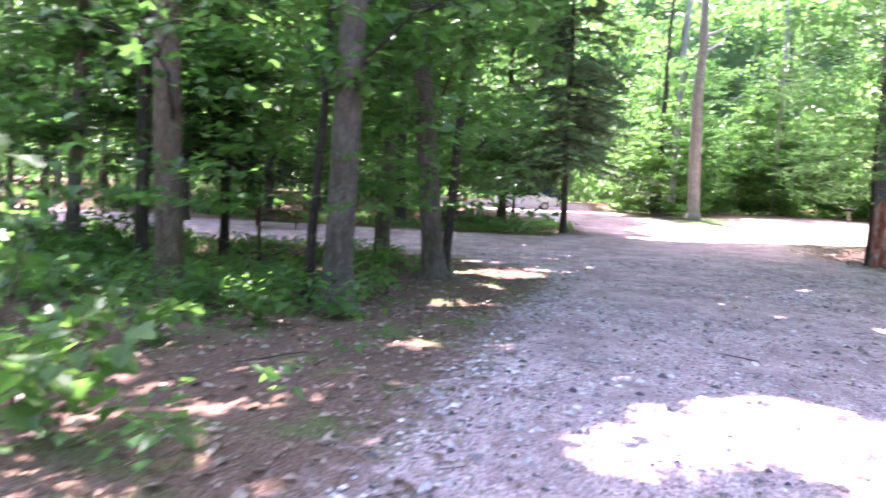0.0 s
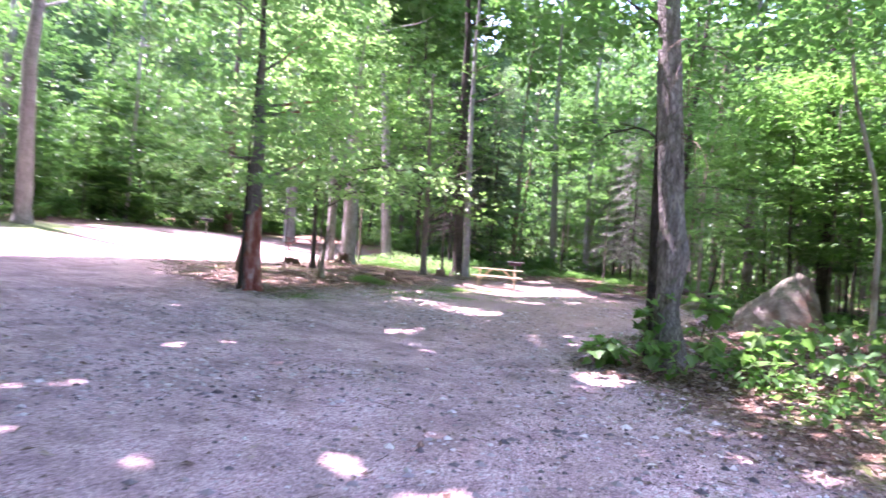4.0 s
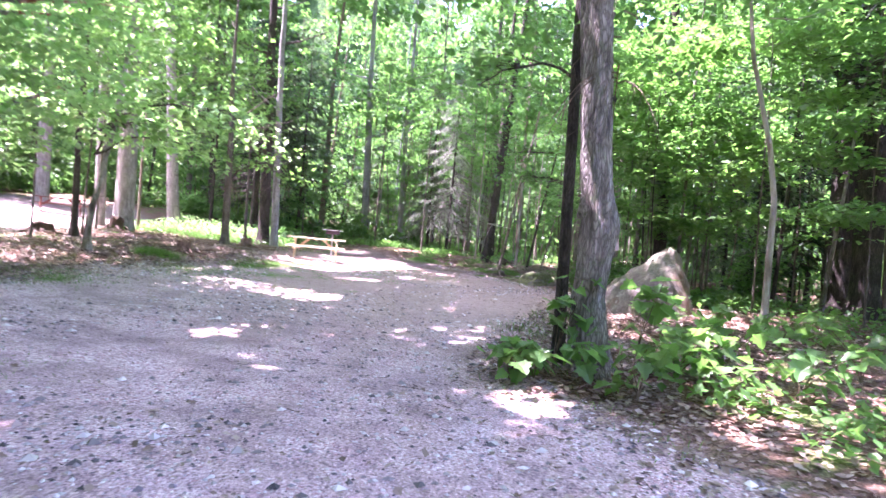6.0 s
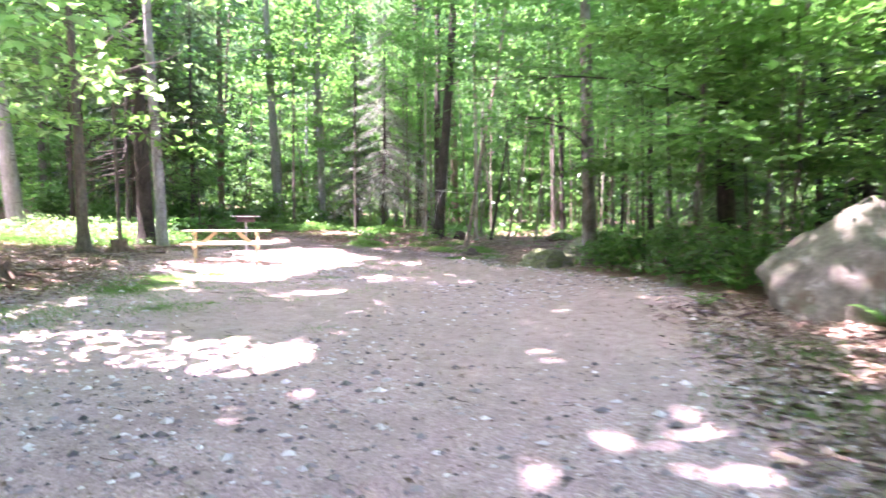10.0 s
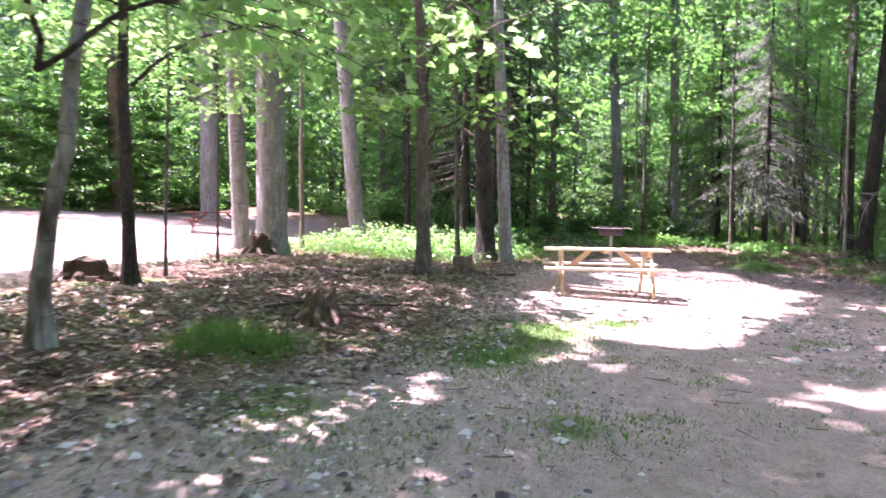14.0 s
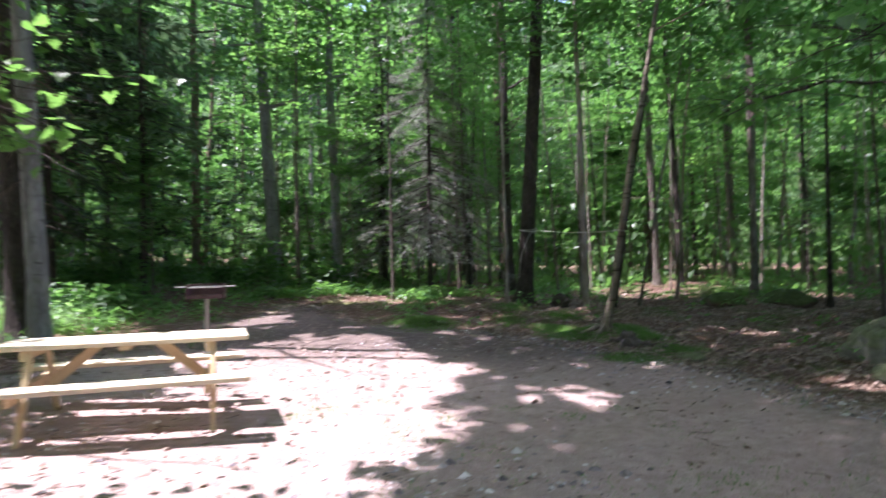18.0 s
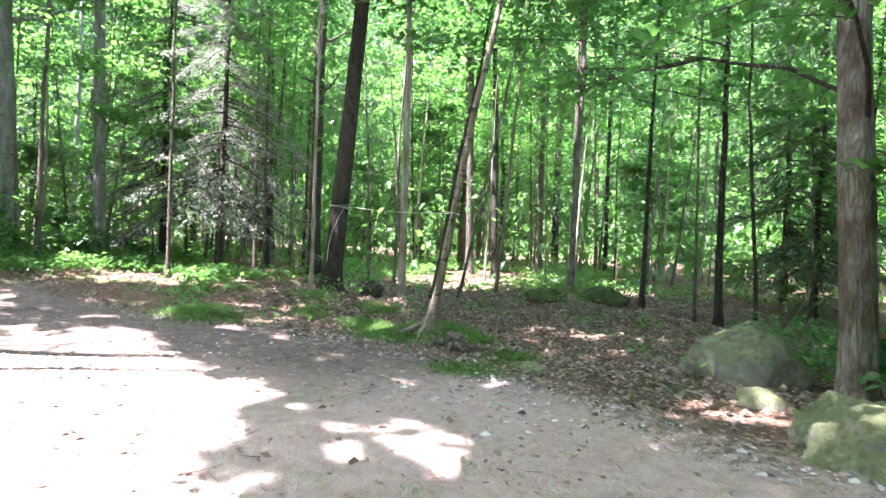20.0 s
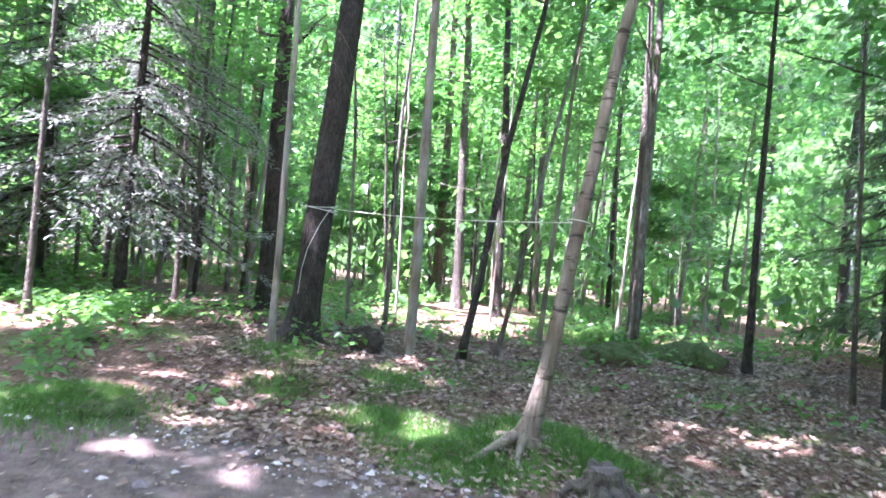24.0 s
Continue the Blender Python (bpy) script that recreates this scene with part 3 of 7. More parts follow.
def ground_material():
    m, nt, b = material("ground", 0.95, 0.15)
    at = nt.nodes.new("ShaderNodeAttribute")
    at.attribute_name = "bare"
    wide = noise_tex(nt, 0.9, 5, 0.6)
    fine = noise_tex(nt, 7, 6, 0.7)
    pebble = noise_tex(nt, 38, 3, 0.6)
    grit = noise_tex(nt, 120, 2, 0.6)
    edge = nt.nodes.new("ShaderNodeMath")
    edge.operation = "MULTIPLY_ADD"
    edge.inputs[1].default_value = 0.8
    nt.links.new(fine, edge.inputs[0])
    nt.links.new(at.outputs["Fac"], edge.inputs[2])
    mask = ramp(nt, edge.outputs[0], (0.71, (0, 0, 0)), (0.95, (1, 1, 1)))
    gravel = ramp(nt, pebble, (0.28, (0.17, 0.125, 0.13)), (0.5, (0.47, 0.385, 0.385)), (0.72, (0.69, 0.59, 0.585)))
    gravel = mix(nt, 0.25, gravel, ramp(nt, grit, (0.33, (0.16, 0.125, 0.13)), (0.66, (0.62, 0.53, 0.54))))
    dirt = ramp(nt, wide, (0.36, (0.4, 0.325, 0.32)), (0.62, (0.74, 0.64, 0.64)))
    gravel = mix(nt, 0.75, gravel, dirt, "OVERLAY")
    worn = noise_tex(nt, 3.2, 7, 0.72, (1.0, 0.55, 1))
    gravel = mix(nt, 0.6, gravel, ramp(nt, worn, (0.36, (0.3, 0.28, 0.28)), (0.5, (0.52, 0.51, 0.51)), (0.66, (0.66, 0.65, 0.64))), "OVERLAY")
    litter = ramp(nt, pebble, (0.3, (0.06, 0.034, 0.025)), (0.5, (0.18, 0.108, 0.078)), (0.72, (0.35, 0.24, 0.185)))
    litter = mix(nt, ramp(nt, fine, (0.4, (0, 0, 0)), (0.7, (0.5, 0.5, 0.5))), litter, (0.075, 0.05, 0.038))
    green = ramp(nt, pebble, (0.3, (0.04, 0.095, 0.018)), (0.7, (0.12, 0.23, 0.045)))
    soil = mix(nt, ramp(nt, wide, (0.52, (0, 0, 0)), (0.66, (0.75, 0.75, 0.75))), litter, green)
    turf = nt.nodes.new("ShaderNodeAttribute")
    turf.attribute_name = "turf"
    tm = nt.nodes.new("ShaderNodeMath")
    tm.operation = "MULTIPLY_ADD"
    tm.inputs[1].default_value = 0.8
    nt.links.new(fine, tm.inputs[0])
    nt.links.new(turf.outputs["Fac"], tm.inputs[2])
    chips = node(nt, "ShaderNodeTexVoronoi", Scale=26.0)
    tc = nt.nodes.new("ShaderNodeTexCoord")
    nt.links.new(tc.outputs["Object"], chips.inputs["Vector"])
    chip = ramp(nt, chips.outputs["Distance"], (0.16, (1, 1, 1)), (0.3, (0, 0, 0)))
    chip = mix(nt, 1.0, chip, ramp(nt, wide, (0.4, (0.15, 0.15, 0.15)), (0.6, (0.8, 0.8, 0.8))), "MULTIPLY")
    gravel = mix(nt, chip, gravel, mix(nt, chips.outputs["Color"], (0.1, 0.085, 0.09), (0.5, 0.45, 0.45)))
    cells = node(nt, "ShaderNodeTexVoronoi", Scale=46.0)
    nt.links.new(tc.outputs["Object"], cells.inputs["Vector"])
    sep = nt.nodes.new("ShaderNodeSeparateColor")
    nt.links.new(cells.outputs["Color"], sep.inputs[0])
    stones = ramp(nt, sep.outputs[0], (0.0, (0.2, 0.19, 0.2)), (0.3, (0.45, 0.44, 0.45)), (0.75, (0.56, 0.55, 0.55)), (1.0, (0.85, 0.84, 0.83)))
    gravel = mix(nt, ramp(nt, wide, (0.35, (0.3, 0.3, 0.3)), (0.62, (0.95, 0.95, 0.95))), gravel, mix(nt, 1.0, gravel, stones, "OVERLAY"))
    earth = nt.nodes.new("ShaderNodeAttribute")
    earth.attribute_name = "earth"
    brown = ramp(nt, fine, (0.3, (0.27, 0.185, 0.155)), (0.55, (0.44, 0.325, 0.285)), (0.75, (0.58, 0.46, 0.41)))
    brown = mix(nt, 0.35, brown, ramp(nt, grit, (0.33, (0.13, 0.095, 0.08)), (0.66, (0.5, 0.41, 0.37))))
    gravel = mix(nt, ramp(nt, earth.outputs["Fac"], (0.0, (0, 0, 0)), (0.7, (0.85, 0.85, 0.85))), gravel, brown)
    damp = ramp(nt, fine, (0.3, (0.09, 0.065, 0.055)), (0.55, (0.17, 0.13, 0.115)), (0.75, (0.27, 0.22, 0.2)))
    gravel = mix(nt, ramp(nt, earth.outputs["Fac"], (0.72, (0, 0, 0)), (0.95, (0.9, 0.9, 0.9))), gravel, damp)
    col = mix(nt, mask, soil, gravel)
    col = mix(nt, ramp(nt, tm.outputs[0], (0.72, (0, 0, 0)), (0.98, (0.8, 0.8, 0.8))), col, green)
    nt.links.new(col, b.inputs["Base Color"])
    hh = nt.nodes.new("ShaderNodeMath")
    hh.operation = "MULTIPLY_ADD"
    hh.inputs[1].default_value = 0.5
    nt.links.new(pebble, hh.inputs[0])
    nt.links.new(fine, hh.inputs[2])
    bump(nt, b, hh.outputs[0], 1.0, 0.045)
    return m


def build_ground():
    gx = np.concatenate([[-400, -200, -120, -80, -60], np.arange(-46, -6, 1.0), np.arange(-6, 44, 0.25), np.arange(44, 76, 1.0), [80, 100, 140, 220, 400]])
    gy = np.concatenate([[-400, -200, -100, -60, -40], np.arange(-30, 0, 1.0), np.arange(0, 34, 0.25), np.arange(34, 76, 1.0), [80, 100, 140, 220, 400]])
    X, Y = np.meshgrid(gx, gy, indexing="ij")
    x, y = X.ravel(), Y.ravel()
    z = lie(x, y)
    d = bare(x, y)
    k = np.clip(0.5 - d, 0, 1)
    lump = 0.05 * np.sin(x * 1.7 + 1.3 * np.sin(y * 1.1)) * np.sin(y * 2.1 + 0.7 * np.sin(x * 1.9)) + 0.025 * np.sin(x * 5.3 + y * 2.2) * np.sin(y * 4.7 - x * 1.3)
    z = z + k * lump + 0.008 * np.sin(x * 3.1) * np.sin(y * 2.7)
    nx, ny = X.shape
    i = (np.arange(nx - 1)[:, None] * ny + np.arange(ny - 1)[None]).ravel()
    f = np.stack([i, i + ny, i + ny + 1, i + 1], 1)
    me = quick_mesh("ground", np.stack([x, y, z], 1), f, ground_material(), True)
    at = me.attributes.new("bare", "FLOAT", "POINT")
    at.data.foreach_set("value", np.clip(0.5 + d / 3.0, 0, 1).astype(np.float32))
    turf = np.zeros(len(x))
    for px, py, r in TURF:
        turf += 0.75 * np.exp(-((x - px) ** 2 + (y - py) ** 2) / (r * r))
    at = me.attributes.new("earth", "FLOAT", "POINT")
    at.data.foreach_set("value", np.clip(0.7 * np.clip((x - 12) / 5, 0, 1) + 0.3 * np.clip((x - 28 + 0.5 * np.sin(y * 2)) / 3, 0, 1), 0, 1).astype(np.float32))
    at = me.attributes.new("turf", "FLOAT", "POINT")
    at.data.foreach_set("value", np.clip(turf, 0, 1).astype(np.float32))
    return tagged(new("ground", me), "gravel lane and pads through leaf-littered woodland floor", "ground", kind="structure")


build_ground()

BARK_SCARRED = bark("bark_scarred", (0.1, 0.08, 0.08), (0.24, 0.2, 0.2), (0.4, 0.35, 0.36), (0.3, 0.26, 0.27), 9, 0.1)


def scar(m):
    """Bare red wood low on the stem, where the bark has come off towards the lane."""
    nt = m.node_tree
    b = nt.nodes["Principled BSDF"]
    old = b.inputs["Base Color"].links[0].from_socket
    tc = nt.nodes.new("ShaderNodeTexCoord")
    sep = nt.nodes.new("ShaderNodeSeparateXYZ")
    nt.links.new(tc.outputs["Object"], sep.inputs[0])
    blot = noise_tex(nt, 2.2, 4, 0.6, (1, 1, 0.55))
    side = nt.nodes.new("ShaderNodeMath")
    side.operation = "MULTIPLY_ADD"
    side.inputs[1].default_value = -1.6
    nt.links.new(sep.outputs[1], side.inputs[0])
    nt.links.new(sep.outputs[0], side.inputs[2])
    mr = node(nt, "ShaderNodeMapRange", **{"From Min": 2.7, "From Max": 1.6, "To Min": -0.25, "To Max": 0.2})
    nt.links.new(sep.outputs[2], mr.inputs[0])
    add = nt.nodes.new("ShaderNodeMath")
    nt.links.new(blot, add.inputs[0])
    nt.links.new(mr.outputs[0], add.inputs[1])
    add2 = nt.nodes.new("ShaderNodeMath")
    add2.operation = "MULTIPLY_ADD"
    add2.inputs[1].default_value = 0.35
    nt.links.new(side.outputs[0], add2.inputs[0])
    nt.links.new(add.outputs[0], add2.inputs[2])
    mask = ramp(nt, add2.outputs[0], (0.52, (0, 0, 0)), (0.6, (1, 1, 1)))
    redwood = ramp(nt, noise_tex(nt, 5, 5, 0.6, (1.5, 1.5, 0.4)), (0.35, (0.2, 0.05, 0.04)), (0.5, (0.42, 0.14, 0.11)), (0.68, (0.66, 0.5, 0.46)))
    nt.links.new(mix(nt, mask, old, redwood), b.inputs["Base Color"])


scar(BARK_SCARRED)

# ---- trees that stand by the lane ----
# the left-hand wood at the start
tree(-4.15, 9.7, 0.42, 15, (-0.02, -0.01), BARK_BROWN, 6.5, 3.2, 2600, seed=11, low_leaves=500, rugged=0.1, label="straight maple with brown ridged bark at the wood's edge")
tree(-6.0, 12.7, 0.27, 13, (0, 0), BARK_DARK, 6, 2.6, 2200, seed=12, low_leaves=500)
tree(-7.7, 13.2, 0.28, 13, (0.03, 0.01), BARK_GREY, 6, 2.6, 2200, seed=13, low_leaves=700)
tree(-9.1, 13.0, 0.2, 12, (-0.02, 0), BARK_DARK, 5, 2.4, 2000, seed=14, low_leaves=700)
tree(-1.48, 9.05, 0.4, 15, (0.01, 0.0), BARK_GREY, 5.5, 3.4, 2800, seed=15, low_leaves=1300, flare=1.7, rugged=0.12, label="maple with grey-brown bark and flared roots at the lane's edge")
tree(-2.0, 9.5, 0.16, 9, (0.035, 0.01), BARK_DARK, 4, 1.8, 900, seed=16, low_leaves=350)
tree(-0.15, 13.4, 0.43, 14, (-0.11, -0.01), BARK_GREY, 5, 3.2, 2600, seed=17, low_leaves=1900, flare=1.9, rugged=0.12, label="leaning maple with grey bark and spreading roots")
tree(0.05, 13.9, 0.2, 12, (0.05, 0.01), BARK_DARK, 4.5, 2.4, 1500, seed=18, low_leaves=500)
tree(-1.7, 17.6, 0.37, 14, (0.04, 0.01), BARK_GREY, 5, 3.0, 2400, seed=19, low_leaves=1900)
tree(3.2, 36.5, 0.45, 14, (0.01, 0), BARK_DARK, 4, 3.2, 2200, seed=20, low_leaves=700)
tree(3.9, 36.9, 0.2, 11, (0.01, 0), BARK_DARK, 4, 2.2, 1400, seed=21, low_leaves=500)
tree(0.6, 39, 0.3, 12, (0.01, 0), BARK_DARK, 3.5, 3.0, 2000, seed=22, low_leaves=900)
conifer(5.8, 31.3, 0.32, 17, (-0.01, 0), 2.9, 4.4, 120, seed=23, dense=360, droop=0.3, needle=0.3, mat=NEEDLE_GREEN, label="small hemlock with a bare dark trunk beside the lane")
tree(-11.6, 28.5, 0.36, 14, (0.01, 0), BARK_DARK, 5, 3, 2200, seed=24, low_leaves=700)
tree(-8.2, 29.8, 0.42, 14, (0, 0), BARK_DARK, 5, 3, 2200, seed=25, low_leaves=700)
conifer(-5.9, 17.2, 0.28, 12, (0, 0), 2.6, 2.3, 90, seed=26, dense=80, label="dense dark spruce in deep shade")
tree(-2.2, 32, 0.5, 14, (0, 0), BARK_DARK, 4, 3, 2200, seed=27, low_leaves=900)
tree(-15, 24, 0.3, 13, (0, 0), BARK_DARK, 4, 3, 2200, seed=28, low_leaves=900)
# the far side of the lane
tree(15.6, 40.4, 0.8, 17, (-0.02, 0), BARK_PALE, 10, 3.6, 2600, seed=30, flare=1.35, label="tall pale smooth trunk standing alone on the verge")
tree(17.0, 48.5, 0.6, 17, (0.01, 0), BARK_PALE, 9, 3.4, 2600, seed=31, flare=1.3)
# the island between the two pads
# these two crowns take the leaf colour with sunlight put in
tree(13.6, 20.0, 0.46, 9, (-0.03, 0.02), BARK_SCARRED, 2.6, 3.0, 3000, 0.18, LEAF_SUN_TINT, seed=33, whole=True, top=0.12, flare=1.5, rugged=0.1, label="maple with red scars low on its trunk")
tree(13.3, 20.1, 0.1, 10, (0.01, -0.01), BARK_DARK, 2.1, 3.0, 6300, 0.17, LEAF_SUN_TINT, seed=133, whole=True, label="young maple with a broad low crown behind the scarred trunk")
tree(15.9, 23.9, 0.16, 3.2, (0.11, -0.05), BARK_BROWN, 2.2, 1.1, 500, seed=34, label="short broken sapling leaning over leaf litter")
tree(19.6, 24.4, 0.2, 9, (-0.03, 0.01), BARK_DARK, 4.0, 2.2, 1200, seed=35, label="slim dark trunk on the littered island")
tree(17.2, 21.3, 0.15, 8.5, (0.075, -0.04), BARK_RAGGED, 3.9, 2.4, 1300, seed=36, flare=1.6, rugged=0.1, kinks=((0, 0, 0), (0.5, -0.04, 0.03), (1.1, -0.02, 0.04), (1.7, 0.05, -0.02), (2.3, 0.03, -0.02), (3.2, 0.1, -0.06), (8, 0.1, -0.1)), label="leaning slender birch with peeling pale lower bark")
tree(25.0, 29.2, 0.42, 16, (-0.02, 0.02), BARK_PALE, 7.5, 3.2, 2200, seed=37, flare=1.3, label="pale trunk with lichen patches")
tree(25.1, 28.1, 0.75, 17, (-0.01, 0.01), BARK_PALE, 8, 3.4, 2400, seed=38, flare=1.35, label="thick grey-white trunk standing above the island")
tree(31.4, 31.2, 0.62, 16, (-0.07, 0.06), BARK_PALE, 7, 3.2, 2200, seed=39, flare=1.3, label="leaning pale trunk with dark scars")
tree(27.2, 29.4, 0.14, 9, (-0.01, 0.01), BARK_YELLOW, 3.5, 1.8, 900, seed=40, flare=1.2)
tree(23.9, 22.5, 0.25, 8.5, (-0.02, 0.02), BARK_GREY, 3.0, 3.0, 4200, 0.19, seed=41, leafm=LEAF_LOW, flare=1.5, rugged=0.1, label="lichen-grey trunk with dead twigs on the island")
tree(28.3, 24.8, 0.13, 9, (-0.03, 0.03), BARK_GREY, 5, 1.6, 700, seed=42)
tree(29.3, 24.6, 0.5, 15, (-0.03, 0.03), BARK_DARK, 5, 2.8, 2000, seed=43, label="dark thick trunk behind the picnic table")
tree(28.3, 23.4, 0.32, 13, (-0.03, 0.03), BARK_PALE, 5, 2.4, 1600, seed=44, flare=1.3, label="grey mottled trunk behind the picnic table")
tree(31.7, 40.4, 0.8, 17, (-0.02, 0.02), BARK_PALE, 8, 3.4, 2200, seed=45, flare=1.3, label="pale trunk beyond the red picnic table")
tree(29.7, 44.5, 0.55, 16, (-0.03, 0.02), BARK_BROWN, 7, 3.2, 2200, seed=46)
# the sunlit look of these three comes from their brightened leaf colour
tree(20.6, 25.2, 0.055, 10, (0.0, 0.0), BARK_GREY, 2.9, 2.6, 3000, 0.18, LEAF_SUN_TINT, seed=134, whole=True, label="young maple on the island with leaf colour brightened as if sunlit")
tree(22.8, 27.0, 0.055, 11, (0.0, 0.0), BARK_GREY, 3.2, 2.6, 2800, 0.18, LEAF_SUN_TINT, seed=135, whole=True, label="young maple on the island with leaf colour brightened as if sunlit")
tree(17.6, 23.6, 0.05, 10, (0.0, 0.0), BARK_GREY, 3.3, 2.4, 2400, 0.18, LEAF_SUN_TINT, seed=136, whole=True, label="young maple on the island with leaf colour brightened as if sunlit")
# the right-hand edge near the boulder
tree(13.45, 9.2, 0.42, 15, (-0.01, 0.075), BARK_SHAGGY, 4.2, 3.8, 5200, 0.17, seed=50, flare=1.35, rugged=0.2, kinks=((0, 0, 0.0), (0.9, 0, 0.03), (1.4, 0.01, -0.04), (1.8, 0.02, -0.1), (2.4, 0.01, -0.05), (3.2, 0.0, -0.04), (8, 0, 0)),
     swell=((0, 1.0), (1.0, 0.9), (1.45, 1.0), (1.75, 1.17), (2.1, 1.0), (3.5, 1.0), (6, 1.05)), label="rugged grey maple with a dead broken limb at the gravel's edge", bend=-0.04)
tree(13.8, 9.64, 0.17, 12, (-0.005, 0.03), BARK_DARK, 4.6, 2.6, 1500, seed=51, flare=1.2, label="slim dark stem growing beside the maple")
tree(17.15, 6.75, 0.12, 8, (0.02, 0.07), BARK_PEEL, 5.5, 1.8, 900, seed=52, flare=1.2, rugged=0.05, kinks=((0, 0, 0), (1, 0, -0.06), (2.2, 0, -0.12), (3.2, 0, -0.02), (4.6, 0, 0.25), (8, 0, 0.4)), label="thin bent pale sapling stem")
tree(22.0, 4.0, 0.62, 14, (0.02, 0.03), BARK_DARK, 5.5, 3, 2200, seed=53)
tree(23.8, 4.1, 0.55, 15, (0.02, 0.03), BARK_DARK, 6, 3, 2200, seed=54)
tree(25.1, 8.4, 0.36, 14, (0.0, 0.01), BARK_DARK, 6, 2.8, 2200, seed=55, low_leaves=500)
tree(26.2, 3.4, 0.5, 14, (0.0, 0.02), BARK_DARK, 6, 3, 2000, seed=58)
# the end of the pad
tree(36.95, 16.6, 0.41, 15, (0.005, -0.078), BARK_DARK, 7, 3, 2400, seed=60, flare=1.7, rugged=0.1, label="dark leaning trunk with a clothes line tied round it")
tree(32.5, 14.83, 0.135, 11, (-0.03, -0.142), BARK_BIRCH, 5.5, 2.6, 1800, 0.15, seed=61, flare=1.9, rugged=0.06, bend=0.05, kinks=((0, 0, 0.06), (0.35, 0, 0.02), (0.8, 0, 0), (20, 0, 0)), label="leaning yellow birch on a mossy root mound")
tree(36.8, 15.0, 0.16, 12, (0.0, 0.0), BARK_PEEL, 6, 2.0, 1200, seed=62, flare=1.2, label="slim pale-barked stem in the wood")
tree(28.0, 11.0, 0.34, 14, (0.02, 0.035), BARK_TAN, 6, 3.2, 2600, seed=63, flare=1.4, rugged=0.13, label="tan trunk with peeling bark behind mossy rocks")
tree(37.9, 10.6, 0.17, 13, (0.0, -0.02), BARK_TAN, 6, 2.2, 1400, seed=64)
tree(38.25, 10.45, 0.17, 12, (0.01, -0.01), BARK_GREY, 6, 2.0, 1000, seed=65)
tree(36.5, 9.3, 0.13, 9, (-0.01, -0.01), BARK_DARK, 5, 1.7, 900, seed=66)
tree(34.6, 8.5, 0.17, 10, (0.02, 0.02), BARK_DARK, 5, 2.0, 1000, seed=67)
tree(36.4, 17.0, 0.1, 10, (0.0, 0.0), BARK_PEEL, 6, 1.7, 800, seed=68)
tree(37.2, 20.2, 0.1, 9, (0.0, 0.01), BARK_GREY, 6, 1.6, 800, seed=69)
tree(36.3, 14.35, 0.12, 10, (0.0, -0.17), BARK_DARK, 5.5, 1.8, 900, seed=70)
tree(36.6, 13.7, 0.08, 10, (0.0, -0.2), BARK_TAN, 5.5, 1.8, 900, seed=71)
tree(37.6, 12.6, 0.1, 9, (0.0, -0.08), BARK_YELLOW, 5.5, 1.6, 800, seed=72)
tree(43.1, 11.4, 0.24, 12, (0.01, 0.03), BARK_DARK, 6, 2.2, 1400, seed=73)
tree(45.5, 11.8, 0.3, 13, (0.01, 0.03), BARK_GREY, 6, 2.4, 1400, seed=74)
tree(47.2, 8.6, 0.25, 13, (0.01, 0.03), BARK_GREY, 6, 2.4, 1400, seed=75)
tree(41.4, 25.5, 0.5, 15, (-0.01, 0.035), BARK_PALE, 7, 3, 2200, seed=76)
tree(41.4, 23.2, 0.36, 14, (0.0, 0.02), BARK_PALE, 7, 2.8, 1800, seed=77)
tree(49.5, 19.6, 0.55, 15, (0.0, 0.04), BARK_DARK, 7, 3, 2000, seed=78)
tree(51.8, 18.0, 0.5, 15, (0.0, 0.03), BARK_BROWN, 7, 3, 2000, seed=79)
sapling(39.4, 8.7, 0.05, 3.0, (0, 0), None, 1.2, 0.9, 420, 0.15, LEAF_PALE, 90, label="small sapling with pale sunlit leaves")
conifer(39.6, 19.6, 0.2, 10, (0, 0), 1.8, 2.4, 80, seed=80, dense=400, needle=0.11, droop=0.6, whole=True, mat=NEEDLE_GREY, label="hemlock with pale drooping twigs")
conifer(42.5, 21.8, 0.22, 11, (0, 0), 1.4, 2.4, 80, seed=81, dense=260, needle=0.14, droop=0.6, whole=True, mat=NEEDLE_GREY, label="hemlock with pale drooping twigs")
conifer(35.5, 5.6, 0.16, 9, (0, 0), 1.2, 2.0, 70, seed=82, mat=NEEDLE_GREEN, dense=90, needle=0.26, label="young spruce with dark flat boughs")
conifer(38.2, 4.4, 0.2, 10, (0, 0), 1.0, 2.2, 75, seed=83, mat=NEEDLE_GREEN, dense=90, needle=0.26, label="young spruce with dark flat boughs")
conifer(32.5, 27.5, 0.2, 11, (0, 0), 2.2, 2.0, 60, seed=84)
conifer(35.0, 29.0, 0.24, 12, (0, 0), 2.0, 2.4, 70, seed=85)

for k, (x, y) in enumerate(((20.9, 8.7), (23.2, 9.3), (22.0, 7.4), (24.3, 7.4), (26.4, 10.0), (19.6, 6.6), (26.0, 7.0), (21.2, 5.6), (18.3, 5.0))):
    sapling(x, y, 0.045, 5.5 + k % 3, (0, 0.02), BARK_GREY, 1.5, 2.0, 1500, 0.16, (LEAF_BEECH, LEAF_LOW)[k % 2], 1400 + k, "slender beech sapling with flat leafy sprays at the wood's edge", shelf=0.1)

